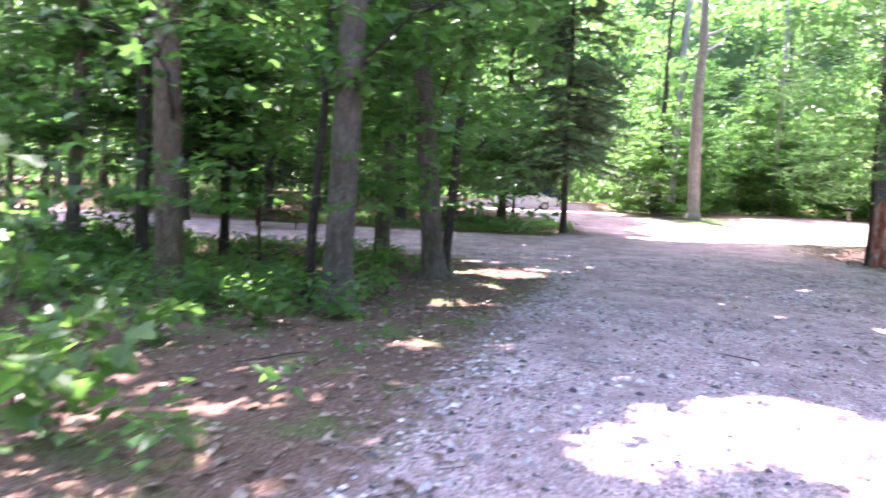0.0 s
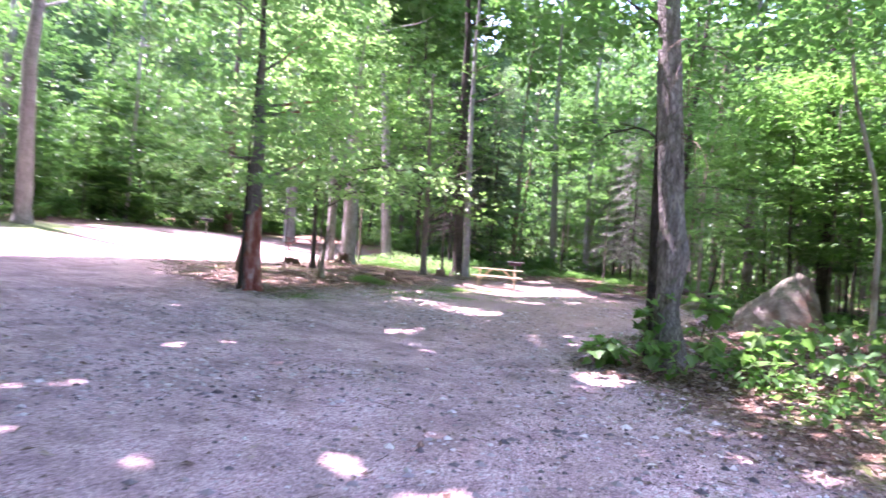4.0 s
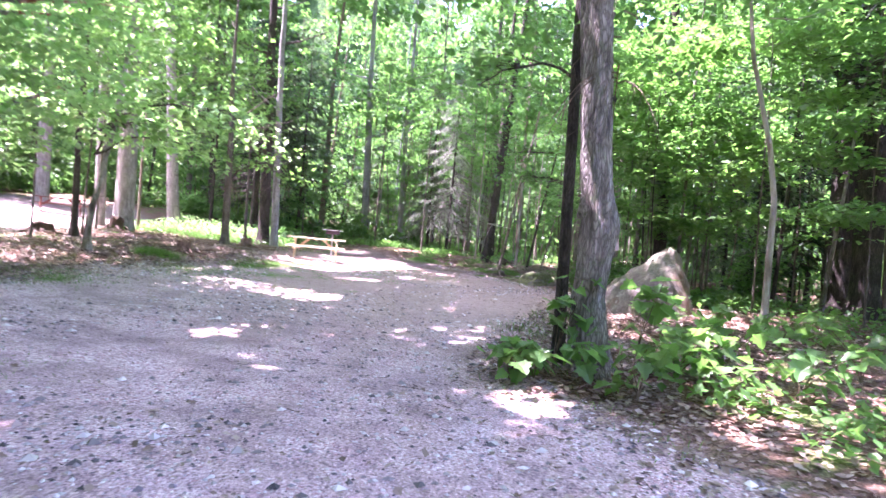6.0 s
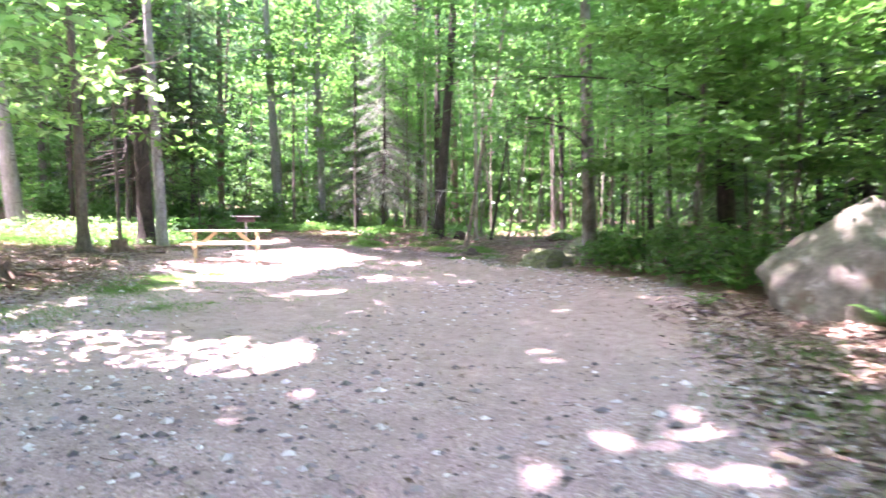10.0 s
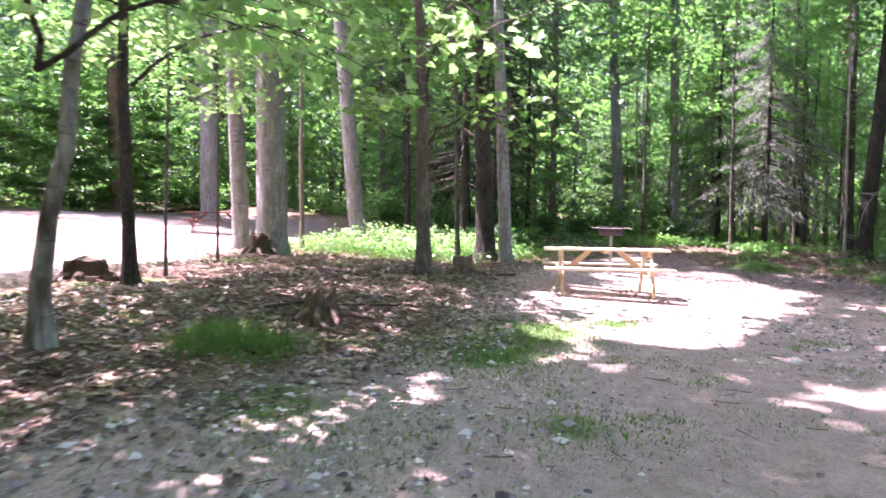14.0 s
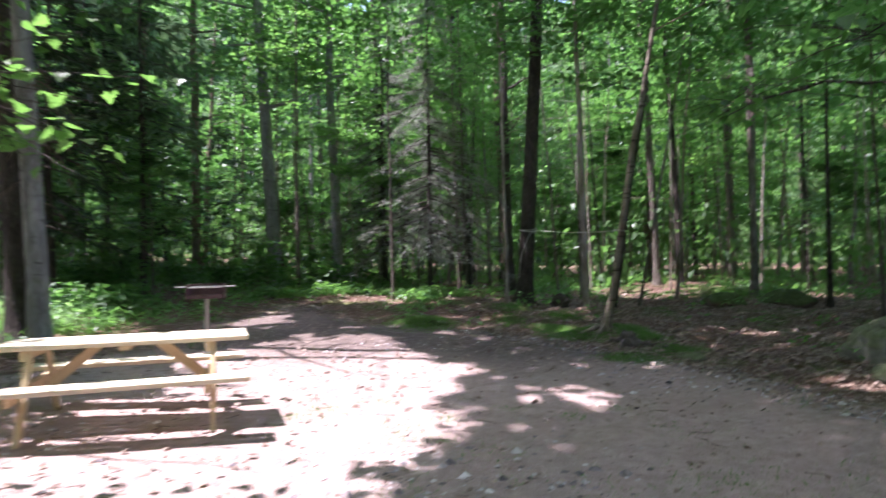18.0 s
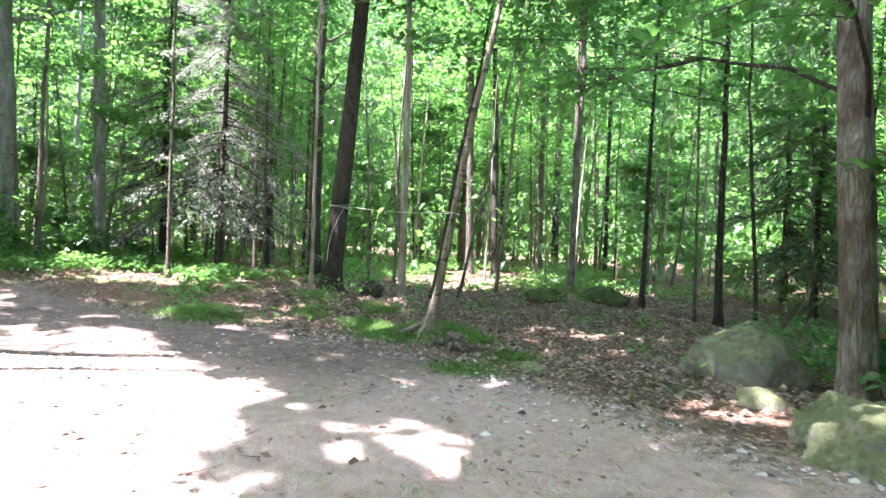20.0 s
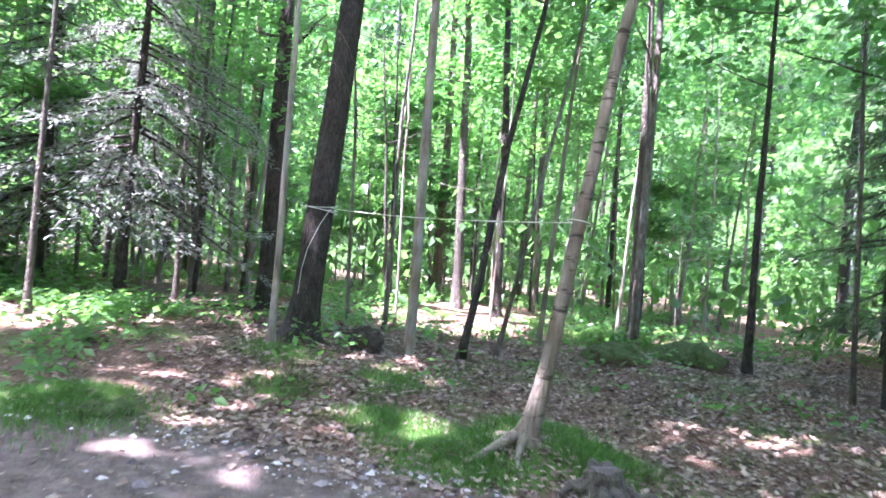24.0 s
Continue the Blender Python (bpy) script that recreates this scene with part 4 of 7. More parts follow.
# ---- the wood all round ----
def wooded(x, y):
    """Where the wood stands, clear of the lane, the pads and the trees named above."""
    d = bare(x, y)
    ok = (d < -2.2) & (depth_in(ISLAND, x, y) < -0.5)
    ok &= ~((x > -12) & (x < 4) & (y > 4) & (y < 30))
    ok &= ~((x > -9) & (x < 10) & (y > 26) & (y < 52))
    ok &= ~((x > 9) & (x < 21) & (y > 2) & (y < 11))
    ok &= ~((x > 26) & (x < 38.5) & (y > 6.5) & (y < 21.5))
    ok &= ~((x > 26) & (x < 32) & (y > 20) & (y < 34))
    ok &= ~((x > -6) & (x < 12) & (y > -8) & (y < 4))
    return ok


def scatter(rng, n, lox, hix, loy, hiy, gap, taken):
    out = []
    while len(out) < n:
        x, y = rng.uniform(lox, hix), rng.uniform(loy, hiy)
        if not wooded(x, y) or any((x - a) ** 2 + (y - b) ** 2 < gap * gap for a, b in taken):
            continue
        out.append((x, y))
        taken.append((x, y))
    return out


def off_walk(x, y):
    """How far a place lies from the line of the walk."""
    return min(math.hypot(x - a, y - b) for a, b in ((0, 2), (4, 8), (10, 12), (16, 16), (22, 16.3), (27, 17)))


def unseen(x, y):
    """Places behind the walk, which only shade and close it."""
    return y < -3 or x < -14 and y < 22 or x < 8 and y < 2


rng = np.random.default_rng(7)
taken = [(o.location.x, o.location.y) for o in scene.objects if o.parent is None and o.get("category") == "tree"]
BARKS = [BARK_GREY, BARK_DARK, BARK_DARK, BARK_BROWN, BARK_PALE, BARK_GREY]
for k, (x, y) in enumerate(scatter(rng, 135, -32, 68, -22, 66, 2.0, taken)):
    far = off_walk(x, y) > 32
    tree(x, y, rng.uniform(0.18, 0.45), rng.uniform(12, 17), (rng.normal(0, 0.02), rng.normal(0.015, 0.02)), BARKS[k % 6], rng.uniform(2.2, 4.6), rng.uniform(2.4, 3.4),
         250 if unseen(x, y) else 800 if far else 1500 if off_walk(x, y) > 20 else 2400, 0.36 if unseen(x, y) else 0.32 if far else 0.23 if off_walk(x, y) > 20 else 0.17, (LEAF_MAPLE, LEAF_HIGH, LEAF_BEECH)[k % 3], 200 + k, low_leaves=0 if k % 3 else 500)
for k, (x, y) in enumerate(scatter(rng, 160, -26, 60, -12, 60, 1.4, taken)):
    sapling(x, y, rng.uniform(0.04, 0.1), rng.uniform(4, 8), (rng.normal(0, 0.04), rng.normal(0, 0.04)), BARKS[k % 6], rng.uniform(0.8, 2.2), rng.uniform(1.4, 2.3),
            250 if unseen(x, y) else 700 if off_walk(x, y) > 30 else 1200 if off_walk(x, y) > 18 else 1900, 0.26 if unseen(x, y) or off_walk(x, y) > 30 else 0.19 if off_walk(x, y) > 18 else 0.14, (LEAF_BEECH, LEAF_MAPLE)[k % 2], 500 + k, name=("beech_sapling", "maple_sapling")[k % 2])
for k in range(30):
    x, y = rng.uniform(-16, 24), rng.uniform(55.5, 64)
    if bare(x, y) < -1:
        sapling(x, y, 0.08, rng.uniform(6, 10), (0, 0), BARK_DARK, 0.6, rng.uniform(2, 2.8), 900, 0.34, (LEAF_BEECH, LEAF_MAPLE)[k % 2], 900 + k)
for k in range(26):
    x, y = rng.uniform(13, 34), rng.uniform(42.5, 51)
    if bare(x, y) < -0.8:
        sapling(x, y, 0.07, rng.uniform(4, 9), (0, 0), BARK_GREY, 0.5, rng.uniform(1.8, 2.6), 1300, 0.26, (LEAF_BEECH, LEAF_LOW)[k % 2], 940 + k)
for k in range(46):
    x, y = rng.uniform(38.5, 60), rng.uniform(3, 25)
    sapling(x, y, rng.uniform(0.06, 0.17), rng.uniform(7, 11), (rng.normal(0, 0.04), rng.normal(0, 0.06)), (BARK_GREY, BARK_PEEL, BARK_YELLOW, BARK_TAN)[k % 4], rng.uniform(3.0, 4.6), rng.uniform(1.4, 2.0), 900, 0.15, (LEAF_LOW, LEAF_BEECH)[k % 2], 1300 + k)
thin = np.random.default_rng(61)
for k in range(64):
    x, y = thin.uniform(39, 60), thin.uniform(3, 26)
    sapling(x, y, thin.uniform(0.05, 0.13), thin.uniform(9, 13), (thin.normal(0, 0.03), thin.normal(-0.01, 0.05)), (BARK_TAN, BARK_DARK, BARK_PEEL, BARK_GREY, BARK_BROWN)[k % 5], thin.uniform(4.5, 6), thin.uniform(1.2, 1.8), 380, 0.16, (LEAF_BEECH, LEAF_LOW)[k % 2], 1500 + k, "thin straight stem among many in the wood")
for k in range(22):
    x, y = thin.uniform(21, 36), thin.uniform(1, 9.5)
    sapling(x, y, thin.uniform(0.05, 0.12), thin.uniform(8, 12), (thin.normal(0, 0.03), thin.normal(0, 0.04)), (BARK_TAN, BARK_DARK, BARK_GREY)[k % 3], thin.uniform(2.5, 5), thin.uniform(1.4, 2.0), 600, 0.16, (LEAF_BEECH, LEAF_MAPLE)[k % 2], 1570 + k, "thin straight stem among many in the wood")
for k in range(13):
    x, y = rng.uniform(-12, 0.5), rng.uniform(11.5, 18)
    if bare(x, y) < -1.5:
        sapling(x, y, 0.05, rng.uniform(5, 8), (0, 0), BARK_DARK, 2.5, rng.uniform(1.8, 2.4), 1500, 0.18, (LEAF_MAPLE, LEAF_BEECH)[k % 2], 1360 + k)
for k, (x, y) in enumerate(((26.5, -1.5), (30.5, 2.0), (22.5, -0.5), (33.0, 1.0), (20.0, 0.5), (28.0, 5.5), (24.5, 1.5), (16.5, 3.0), (19.8, 3.2), (36.0, 27.0), (38.5, 30.0), (34.5, 31.5))):
    conifer(x, y, 0.2, 12, (0, 0), 2.2 + 0.3 * k, 2.4, 60, seed=1380 + k, dense=44, mat=(NEEDLE, NEEDLE_GREEN)[k % 2])
for k in range(22):
    x, y = rng.uniform(-12, 3), rng.uniform(31, 44)
    if bare(x, y) < -1.2:
        sapling(x, y, 0.06, rng.uniform(4, 7), (0, 0), BARK_DARK, 1.6, rng.uniform(1.6, 2.4), 1300, 0.22, LEAF_MAPLE, 970 + k)
for k, (x, y) in enumerate(scatter(rng, 22, -24, 62, -10, 58, 2.0, taken)):
    conifer(x, y, rng.uniform(0.12, 0.25), rng.uniform(7, 12), (0, 0), rng.uniform(1, 2.5), rng.uniform(1.6, 2.4), 40, seed=800 + k, mat=(NEEDLE, NEEDLE_GREEN)[k % 2], dense=34)


def far_woods():
    """The wood beyond, as one mass of leaves and stems."""
    rng = np.random.default_rng(99)
    n = 460
    a = np.where(rng.uniform(0, 1, n) < 0.85, rng.uniform(-1.25, 2.45, n), rng.uniform(2.45, 5.03, n))
    r = rng.uniform(36, 66, n)
    c = np.stack([20 + r * np.cos(a), 19 + r * np.sin(a), 27 * rng.uniform(0, 1, n) ** 0.8 + 0.2], 1)
    c = np.repeat(c, 12, 0) + rng.normal(0, 1, (n * 12, 3)) * [1.9, 1.9, 1.0]
    c = c[(bare(c[:, 0], c[:, 1]) < -3) & (c[:, 2] > 0.3)]
    c[:, 2] += lie(c[:, 0], c[:, 1])
    p = spray_points(rng, c, 24, 0.8, 0.3)
    n = 5200
    q = np.stack([rng.uniform(-45, 85, n), rng.uniform(-35, 80, n), 3.2 * rng.uniform(0, 1, n) ** 1.6 + 0.15], 1)
    d = bare(q[:, 0], q[:, 1])
    away = np.hypot(q[:, 0] - 18, q[:, 1] - 16)
    q = q[(d < -7) & (away > 21) & ~((q[:, 0] > -12) & (q[:, 0] < 12) & (q[:, 1] < 52) & (q[:, 1] > 0))]
    q[:, 2] += lie(q[:, 0], q[:, 1])
    v, f = leaf_arrays(p, 0.58, rng, 0.4, 0.8)
    v, f = joined([(v, f), leaf_arrays(spray_points(rng, q, 13, 0.55, 0.4), 0.36, rng, 0.4, 0.9)])
    root = tagged(new("far_woods", quick_mesh("far_woods", v, f, LEAF_HIGH)), "hazy green wall of leaves deep in the wood", "woods", kind="stuff")


far_woods()


def distant_wood():
    """The forest wall that closes the view all round, ragged along its top."""
    m, nt, b = material("distant_leaves", 0.8, 0.1)
    n1, n2 = noise_tex(nt, 0.35, 6, 0.65), noise_tex(nt, 1.6, 5, 0.7)
    col = mix(nt, 0.5, ramp(nt, n1, (0.3, (0.02, 0.045, 0.012)), (0.7, (0.085, 0.16, 0.045))), ramp(nt, n2, (0.35, (0.015, 0.035, 0.01)), (0.7, (0.1, 0.18, 0.05))))
    nt.links.new(col, b.inputs["Base Color"])
    bump(nt, b, n2, 1.0, 0.5)
    na, nz = 300, 30
    a = np.linspace(0, 2 * np.pi, na, endpoint=False)
    A, H = np.meshgrid(a, np.linspace(0, 1, nz), indexing="ij")
    lump = sum(w * np.sin(f * A + 7 * g * H + g) for w, f, g in ((1.2, 23, 1.1), (1.0, 41, 2.3), (0.8, 67, 3.7), (0.7, 97, -4.4), (0.5, 131, 5.9)))
    R = 84 + 8 * H + lump
    top = 44 + 2.5 * np.sin(19 * A) + 2 * np.sin(37 * A + 1) + 1.5 * np.sin(83 * A + 2) + 1.2 * np.sin(139 * A)
    Z = -2 + H * top + 0.6 * lump * H
    v = np.stack([18 + R * np.cos(A), 18 + R * np.sin(A), Z], -1).reshape(-1, 3)
    i = np.arange(na)[:, None] * nz + np.arange(nz - 1)[None]
    j = (np.arange(na)[:, None] + 1) % na * nz + np.arange(nz - 1)[None]
    f = np.stack([i, i + 1, j + 1, j], -1).reshape(-1, 4)
    tagged(new("backdrop", quick_mesh("backdrop", v, f, m, True)), "distant wall of summer-green forest round the campsite", "woods", kind="structure")


distant_wood()


def shrub(x, y, spread, high, leaves, mat, seed, label="", size=0.15):
    """A low bush of woodland leaves on a few thin stems."""
    rng = np.random.default_rng(seed)
    root = new("shrub")
    root.location = (x, y, float(lie(x, y)))
    stems, cs = [], []
    for _ in range(6):
        a, r = rng.uniform(0, 6.28), spread * rng.uniform(0.3, 0.9)
        s = np.linspace(0, 1, 6)[:, None]
        tip = np.array([r * math.cos(a), r * math.sin(a), high * rng.uniform(0.6, 1.0)])
        pts = tip * s ** np.array([1.4, 1.4, 0.8]) + rng.normal(0, 0.02, (6, 3))
        stems.append(tube(pts, np.linspace(0.012, 0.004, 6), 4))
        cs.append(pts[2:])
    part("stem", quick_mesh("stem", *joined(stems), BARK_BROWN, True), None, root)
    c = np.vstack(cs)
    m = leaves // 10 - len(c)
    if m > 0:
        a, r = rng.uniform(0, 6.28, m), spread * np.sqrt(rng.uniform(0, 1, m))
        z = high * rng.uniform(0.12, 1.0, m) * (1 - 0.4 * (r / spread) ** 2)
        c = np.vstack([c, np.stack([r * np.cos(a), r * np.sin(a), z], 1)])
    p = spray_points(rng, c, 10, 0.18, 0.4)
    part("leaves", crown_mesh(tuple(root.location), p, size, rng, mat, 0.2, 0.4), None, root)
    return tagged(root, label or "low leafy bush on the woodland floor", "shrub", "undergrowth bushes")


edge = np.random.default_rng(77)
count = 0
while count < 165:
    x, y = edge.uniform(-20, 56), edge.uniform(-6, 56)
    d = float(bare(x, y))
    if not (-9 < d < -0.9) or not wooded(x, y) or x > 35 and y < 23 or 13 < x < 26 and y < 9:
        continue
    count += 1
    shrub(x, y, edge.uniform(0.7, 1.5), edge.uniform(0.6, 2.0), 380, (LEAF_BEECH, LEAF_MAPLE, LEAF_LOW)[count % 3], 1000 + count, size=0.2)


for k, (x, y, h) in enumerate(((-7.2, 14.6, 1.2), (-8.4, 15.6, 1.3), (-9.6, 14.4, 1.2), (-10.8, 16.2, 1.4), (-7.6, 12.4, 1.0), (-9.0, 12.0, 1.0), (-11.5, 13.6, 1.3), (-12.6, 15.4, 1.4), (-6.6, 10.6, 0.8), (-8.0, 10.0, 0.9))):
    shrub(x, y, 1.2, h, 420, (LEAF_MAPLE, LEAF_BEECH)[k % 2], 1180 + k, size=0.17)
for k, (x, y) in enumerate(((20.4, 8.6), (22.2, 8.8), (23.8, 9.7), (25.4, 10.0))):
    sapling(x, y, 0.05, 6.0 + 0.7 * (k % 3), (0, 0.03), BARK_DARK, 1.9, 2.2, 1300, 0.15, (LEAF_LOW, LEAF_BEECH)[k % 2], 1440 + k, "leafy beech sapling hanging over the gravel's edge", shelf=0.09)
for k, (x, y, h) in enumerate(((20.7, 9.3, 0.9), (21.6, 9.0, 1.1), (22.5, 9.5, 0.9), (23.5, 9.9, 1.1), (24.4, 10.3, 0.9), (25.2, 10.7, 0.8), (29.0, 10.1, 0.8), (28.7, 9.5, 1.0), (27.2, 10.5, 0.7), (30.6, 9.9, 0.8))):
    shrub(x, y, 0.8, h, 420, (LEAF_MAPLE, LEAF_BEECH)[k % 2], 1205 + k, "dark leafy bush at the foot of the wood", 0.13)
# herbs of the clearing; part of their sunlight is put into the leaf colour
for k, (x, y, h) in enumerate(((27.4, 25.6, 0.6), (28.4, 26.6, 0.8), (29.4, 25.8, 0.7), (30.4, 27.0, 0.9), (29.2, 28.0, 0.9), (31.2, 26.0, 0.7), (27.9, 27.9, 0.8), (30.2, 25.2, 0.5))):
    shrub(x, y, 0.9, h, 420, LEAF_SUN_TINT, 1195 + k, "low sunlit herbs and shoots with brightened leaf colour in the small clearing", 0.1)

# ---- the canopy overhead ----
def canopy():
    """High sprays over the lane and pads, borne by the nearest tall tree."""
    rng = np.random.default_rng(31)
    tall = [o for o in scene.objects if o.parent is None and o.get("category") == "tree" and o.name.startswith("maple_tree")]
    at = np.array([(o.location.x, o.location.y) for o in tall])
    n = 32500
    g = np.stack([rng.uniform(-22, 52, n), rng.uniform(-16, 62, n)], 1)
    open_sky = np.sin(g[:, 0] * 0.55 + 1.5 * np.sin(g[:, 1] * 0.33)) + np.sin(g[:, 1] * 0.6 + g[:, 0] * 0.2)
    gx, gy = g[:, 0], g[:, 1]
    chance = np.full(n, 0.18)
    chance[gy > 46] = 0.1
    chance[(gx > 13) & (gx < 34) & (gy < 11)] = 0.3
    chance[(gx > 31) & (gy > 19) & (gy < 40)] = 0.8
    chance[(gx < 3) & (gy > 8) & (gy < 31)] = 0.62
    chance[(gx < 3) & (gy > 31)] = 0.5
    chance[(gx > 20) & (gx < 31) & (gy > 2) & (gy < 13)] = 0.66
    chance[(gx > 35.5) & (gx < 44) & (gy > 16.5) & (gy < 24)] = 0.3
    chance[(gx > 29) & (gx < 38) & (gy > 7) & (gy < 15)] = 0.8
    chance[(gx > 37) & (gx < 52) & (gy > 4) & (gy < 17)] = 0.65
    chance[(gx > 44) & (gy < 30)] = 0.6
    chance[(gx > 12) & (gx < 33) & (gy > 19) & (gy < 32)] = 0.1
    g = g[(bare(gx, gy) > -0.8) & ((gy < 29) | (gx < 11.5) & (gy < 43) | (gx < 14) & (gy > 47.5)) & (rng.uniform(0, 1, n) < 0.8) | (rng.uniform(0, 1, n) < chance) & ((open_sky < 0.5) | (chance > 0.7))]
    g = g[(g[:, 0] > -17) & (g[:, 1] > -9)]
    g = np.vstack([g, rng.uniform((7, 8.5), (31, 18.5), (450, 2))])
    n = len(g)
    h = rng.uniform(16, 24, n)
    c = np.stack([g[:, 0] + SUN.x / SUN.z * h, g[:, 1] + SUN.y / SUN.z * h, h + lie(g[:, 0], g[:, 1])], 1)
    near = np.argmin(((c[:, None, :2] - at[None]) ** 2).sum(2), 1)
    for k, o in enumerate(tall):
        mine = c[near == k]
        if not len(mine):
            continue
        p = spray_points(rng, mine, 15, 0.45, 0.3)
        v, f = leaf_arrays(p, np.where((p[:, 0] > 9) & (p[:, 0] < 32), 0.46, 0.58), rng)
        wide_gap, small_gap = in_gap(v)[0].reshape(-1, 4).any(1), in_gap(v.reshape(-1, 4, 3).mean(1))[1]
        keep = ~wide_gap & ~(small_gap & (rng.uniform(0, 1, len(p)) > 0.08))
        v = v.reshape(-1, 4, 3)[keep].reshape(-1, 3)
        f = f[:2 * int(keep.sum())]
        if len(v):
            part("upper_crown", quick_mesh("upper_crown", v - np.array(o.location), f, LEAF_HIGH), None, o)


canopy()


# ---- shapes ----
def board(bm, lx, ly, lz, m, bevel=0.006):
    """A board with eased edges."""
    r = bmesh.ops.create_cube(bm, size=1.0)
    bmesh.ops.scale(bm, vec=(lx, ly, lz), verts=r["verts"])
    es = list({e for v in r["verts"] for e in v.link_edges})
    out = bmesh.ops.bevel(bm, geom=es, offset=bevel, segments=2, affect="EDGES", profile=0.6)
    vs = list({v for f in out["faces"] for v in f.verts} | {v for v in r["verts"] if v.is_valid})
    bmesh.ops.transform(bm, matrix=m, verts=vs)


def board_part(name, size, m, mat, parent, label="", bevel=0.006):
    bm = bmesh.new()
    board(bm, *size, Matrix(), bevel)
    ob = part(name, bm, mat, parent, label)
    ob.matrix_basis = m
    return ob


def between(a, b):
    """The pose of a bar from a to b along its x, and its length."""
    a, b = Vector(a), Vector(b)
    q = (b - a).to_track_quat("X", "Z")
    return Matrix.Translation((a + b) / 2) @ q.to_matrix().to_4x4(), (b - a).length


def wood(name, a, b, rough=0.7):
    return plain(name, a, b, 5.0, rough, (0.35, 6, 6), 0.35, 0.004)


# paler copy of the pine: sun glare on top and seats put into colour
PINE_LIT = wood("lit_pine_board", (0.58, 0.47, 0.32), (0.78, 0.68, 0.52))
PINE = wood("pine_board", (0.5, 0.37, 0.21), (0.7, 0.57, 0.38))
RED_WOOD = wood("red_board", (0.1, 0.035, 0.025), (0.2, 0.08, 0.06))
BROWN_WOOD = wood("brown_board", (0.07, 0.035, 0.022), (0.16, 0.08, 0.045))


def picnic_table(x, y, turn, top_mat, leg_mat, label, length=2.15, seed=0):
    """An A-frame picnic table with two benches."""
    rng = np.random.default_rng(seed)
    root = new("picnic_table")
    root.matrix_basis = pose(x, y, float(lie(x, y)) + 0.0, 0, 0, turn)
    for k in range(5):
        board_part("top_plank", (length + rng.uniform(-0.01, 0.01), 0.138, 0.038), pose(rng.uniform(-0.006, 0.006), -0.29 + 0.145 * k, 0.725, rng.uniform(-0.4, 0.4), 0, 0), top_mat, root)
    for s in (-1, 1):
        for k in range(2):
            board_part("seat_plank", (length, 0.138, 0.038), pose(rng.uniform(-0.008, 0.008), s * (0.64 + 0.145 * k), 0.44, rng.uniform(-0.5, 0.5), 0, 0), top_mat, root)
    for e in (-1, 1):
        ex = e * (length / 2 - 0.29)
        for s in (-1, 1):
            m, ln = between((ex, s * 0.26, 0.705), (ex, s * 0.66, 0.0))
            board_part("leg", (ln, 0.04, 0.09), m, leg_mat, root)
        board_part("top_bearer", (0.04, 0.68, 0.085), pose(ex - 0.041, 0, 0.663), leg_mat, root)
        board_part("seat_bearer", (0.04, 1.52, 0.085), pose(ex - 0.041, 0, 0.378), leg_mat, root)
        m, ln = between((ex - e * 0.07, 0, 0.37), (ex - e * 0.46, 0, 0.7))
        board_part("brace", (ln, 0.038, 0.085), m, leg_mat, root)
    board_part("middle_cleat", (0.085, 0.66, 0.038), pose(0, 0, 0.686), leg_mat, root)
    return tagged(root, label, "picnic table", "picnic tables")


picnic_table(25.01, 19.6, -61.5, PINE_LIT, PINE, "new yellow pine picnic table standing on sunlit gravel", 1.97, seed=1)
picnic_table(28.5, 35.3, -36, RED_WOOD, RED_WOOD, "red-stained picnic table on the sunny gravel beyond the island", seed=2)
picnic_table(-6.9, 26.3, 14, BROWN_WOOD, RED_WOOD, "dark red-brown picnic table on the shaded gravel pad", seed=3)

STEEL = plain("sooty_steel", (0.09, 0.06, 0.06), (0.2, 0.13, 0.14), 14, 0.55, relief=0.3, dist=0.003, metal=0.6)
STEEL_PALE = plain("galvanised_steel", (0.4, 0.38, 0.37), (0.6, 0.58, 0.57), 20, 0.4, relief=0.1, dist=0.002, metal=0.8)
BLACK_STEEL = plain("black_steel", (0.015, 0.015, 0.016), (0.04, 0.038, 0.038), 14, 0.6, relief=0.3, dist=0.003, metal=0.4)


def cyl(bm, r, h, m, sides=14):
    bmesh.ops.create_cone(bm, cap_ends=True, segments=sides, radius1=r, radius2=r, depth=h, matrix=m)


def pedestal_grill(x, y, turn, mat, post_mat, label, high=0.78):
    """A campsite grill: a post, a three-sided fire box and a barred grate."""
    root = new("pedestal_grill")
    root.matrix_basis = pose(x, y, float(lie(x, y)) - 0.02, 0, 0, turn)
    bm = bmesh.new()
    cyl(bm, 0.035, high, pose(0, 0, high / 2))
    part("post", bm, post_mat, root)
    bm = bmesh.new()
    board(bm, 0.5, 0.38, 0.012, pose(0, 0, high + 0.006), 0.003)
    board(bm, 0.5, 0.012, 0.2, pose(0, 0.19, high + 0.108), 0.003)
    for s in (-1, 1):
        board(bm, 0.012, 0.37, 0.2, pose(s * 0.25, 0, high + 0.108), 0.003)
    board(bm, 0.476, 0.012, 0.05, pose(0, -0.184, high + 0.037), 0.003)
    part("fire_box", bm, mat, root)
    bm = bmesh.new()
    for k in range(11):
        cyl(bm, 0.007, 0.38, pose(-0.2 + 0.04 * k, 0, high + 0.17, 90, 0, 0), 6)
    for s in (-1, 1):
        cyl(bm, 0.008, 0.46, pose(0, s * 0.18, high + 0.16, 0, 90, 0), 6)
    part("grate", bm, post_mat, root, "bright steel cooking grate")
    for s in (-1, 1):
        bm = bmesh.new()
        cyl(bm, 0.009, 0.16, pose(s * 0.33, -0.1, high + 0.17, 0, 90, 0), 8)
        part("handle", bm, post_mat, root)
    return tagged(root, label, "grill", "campsite grills")


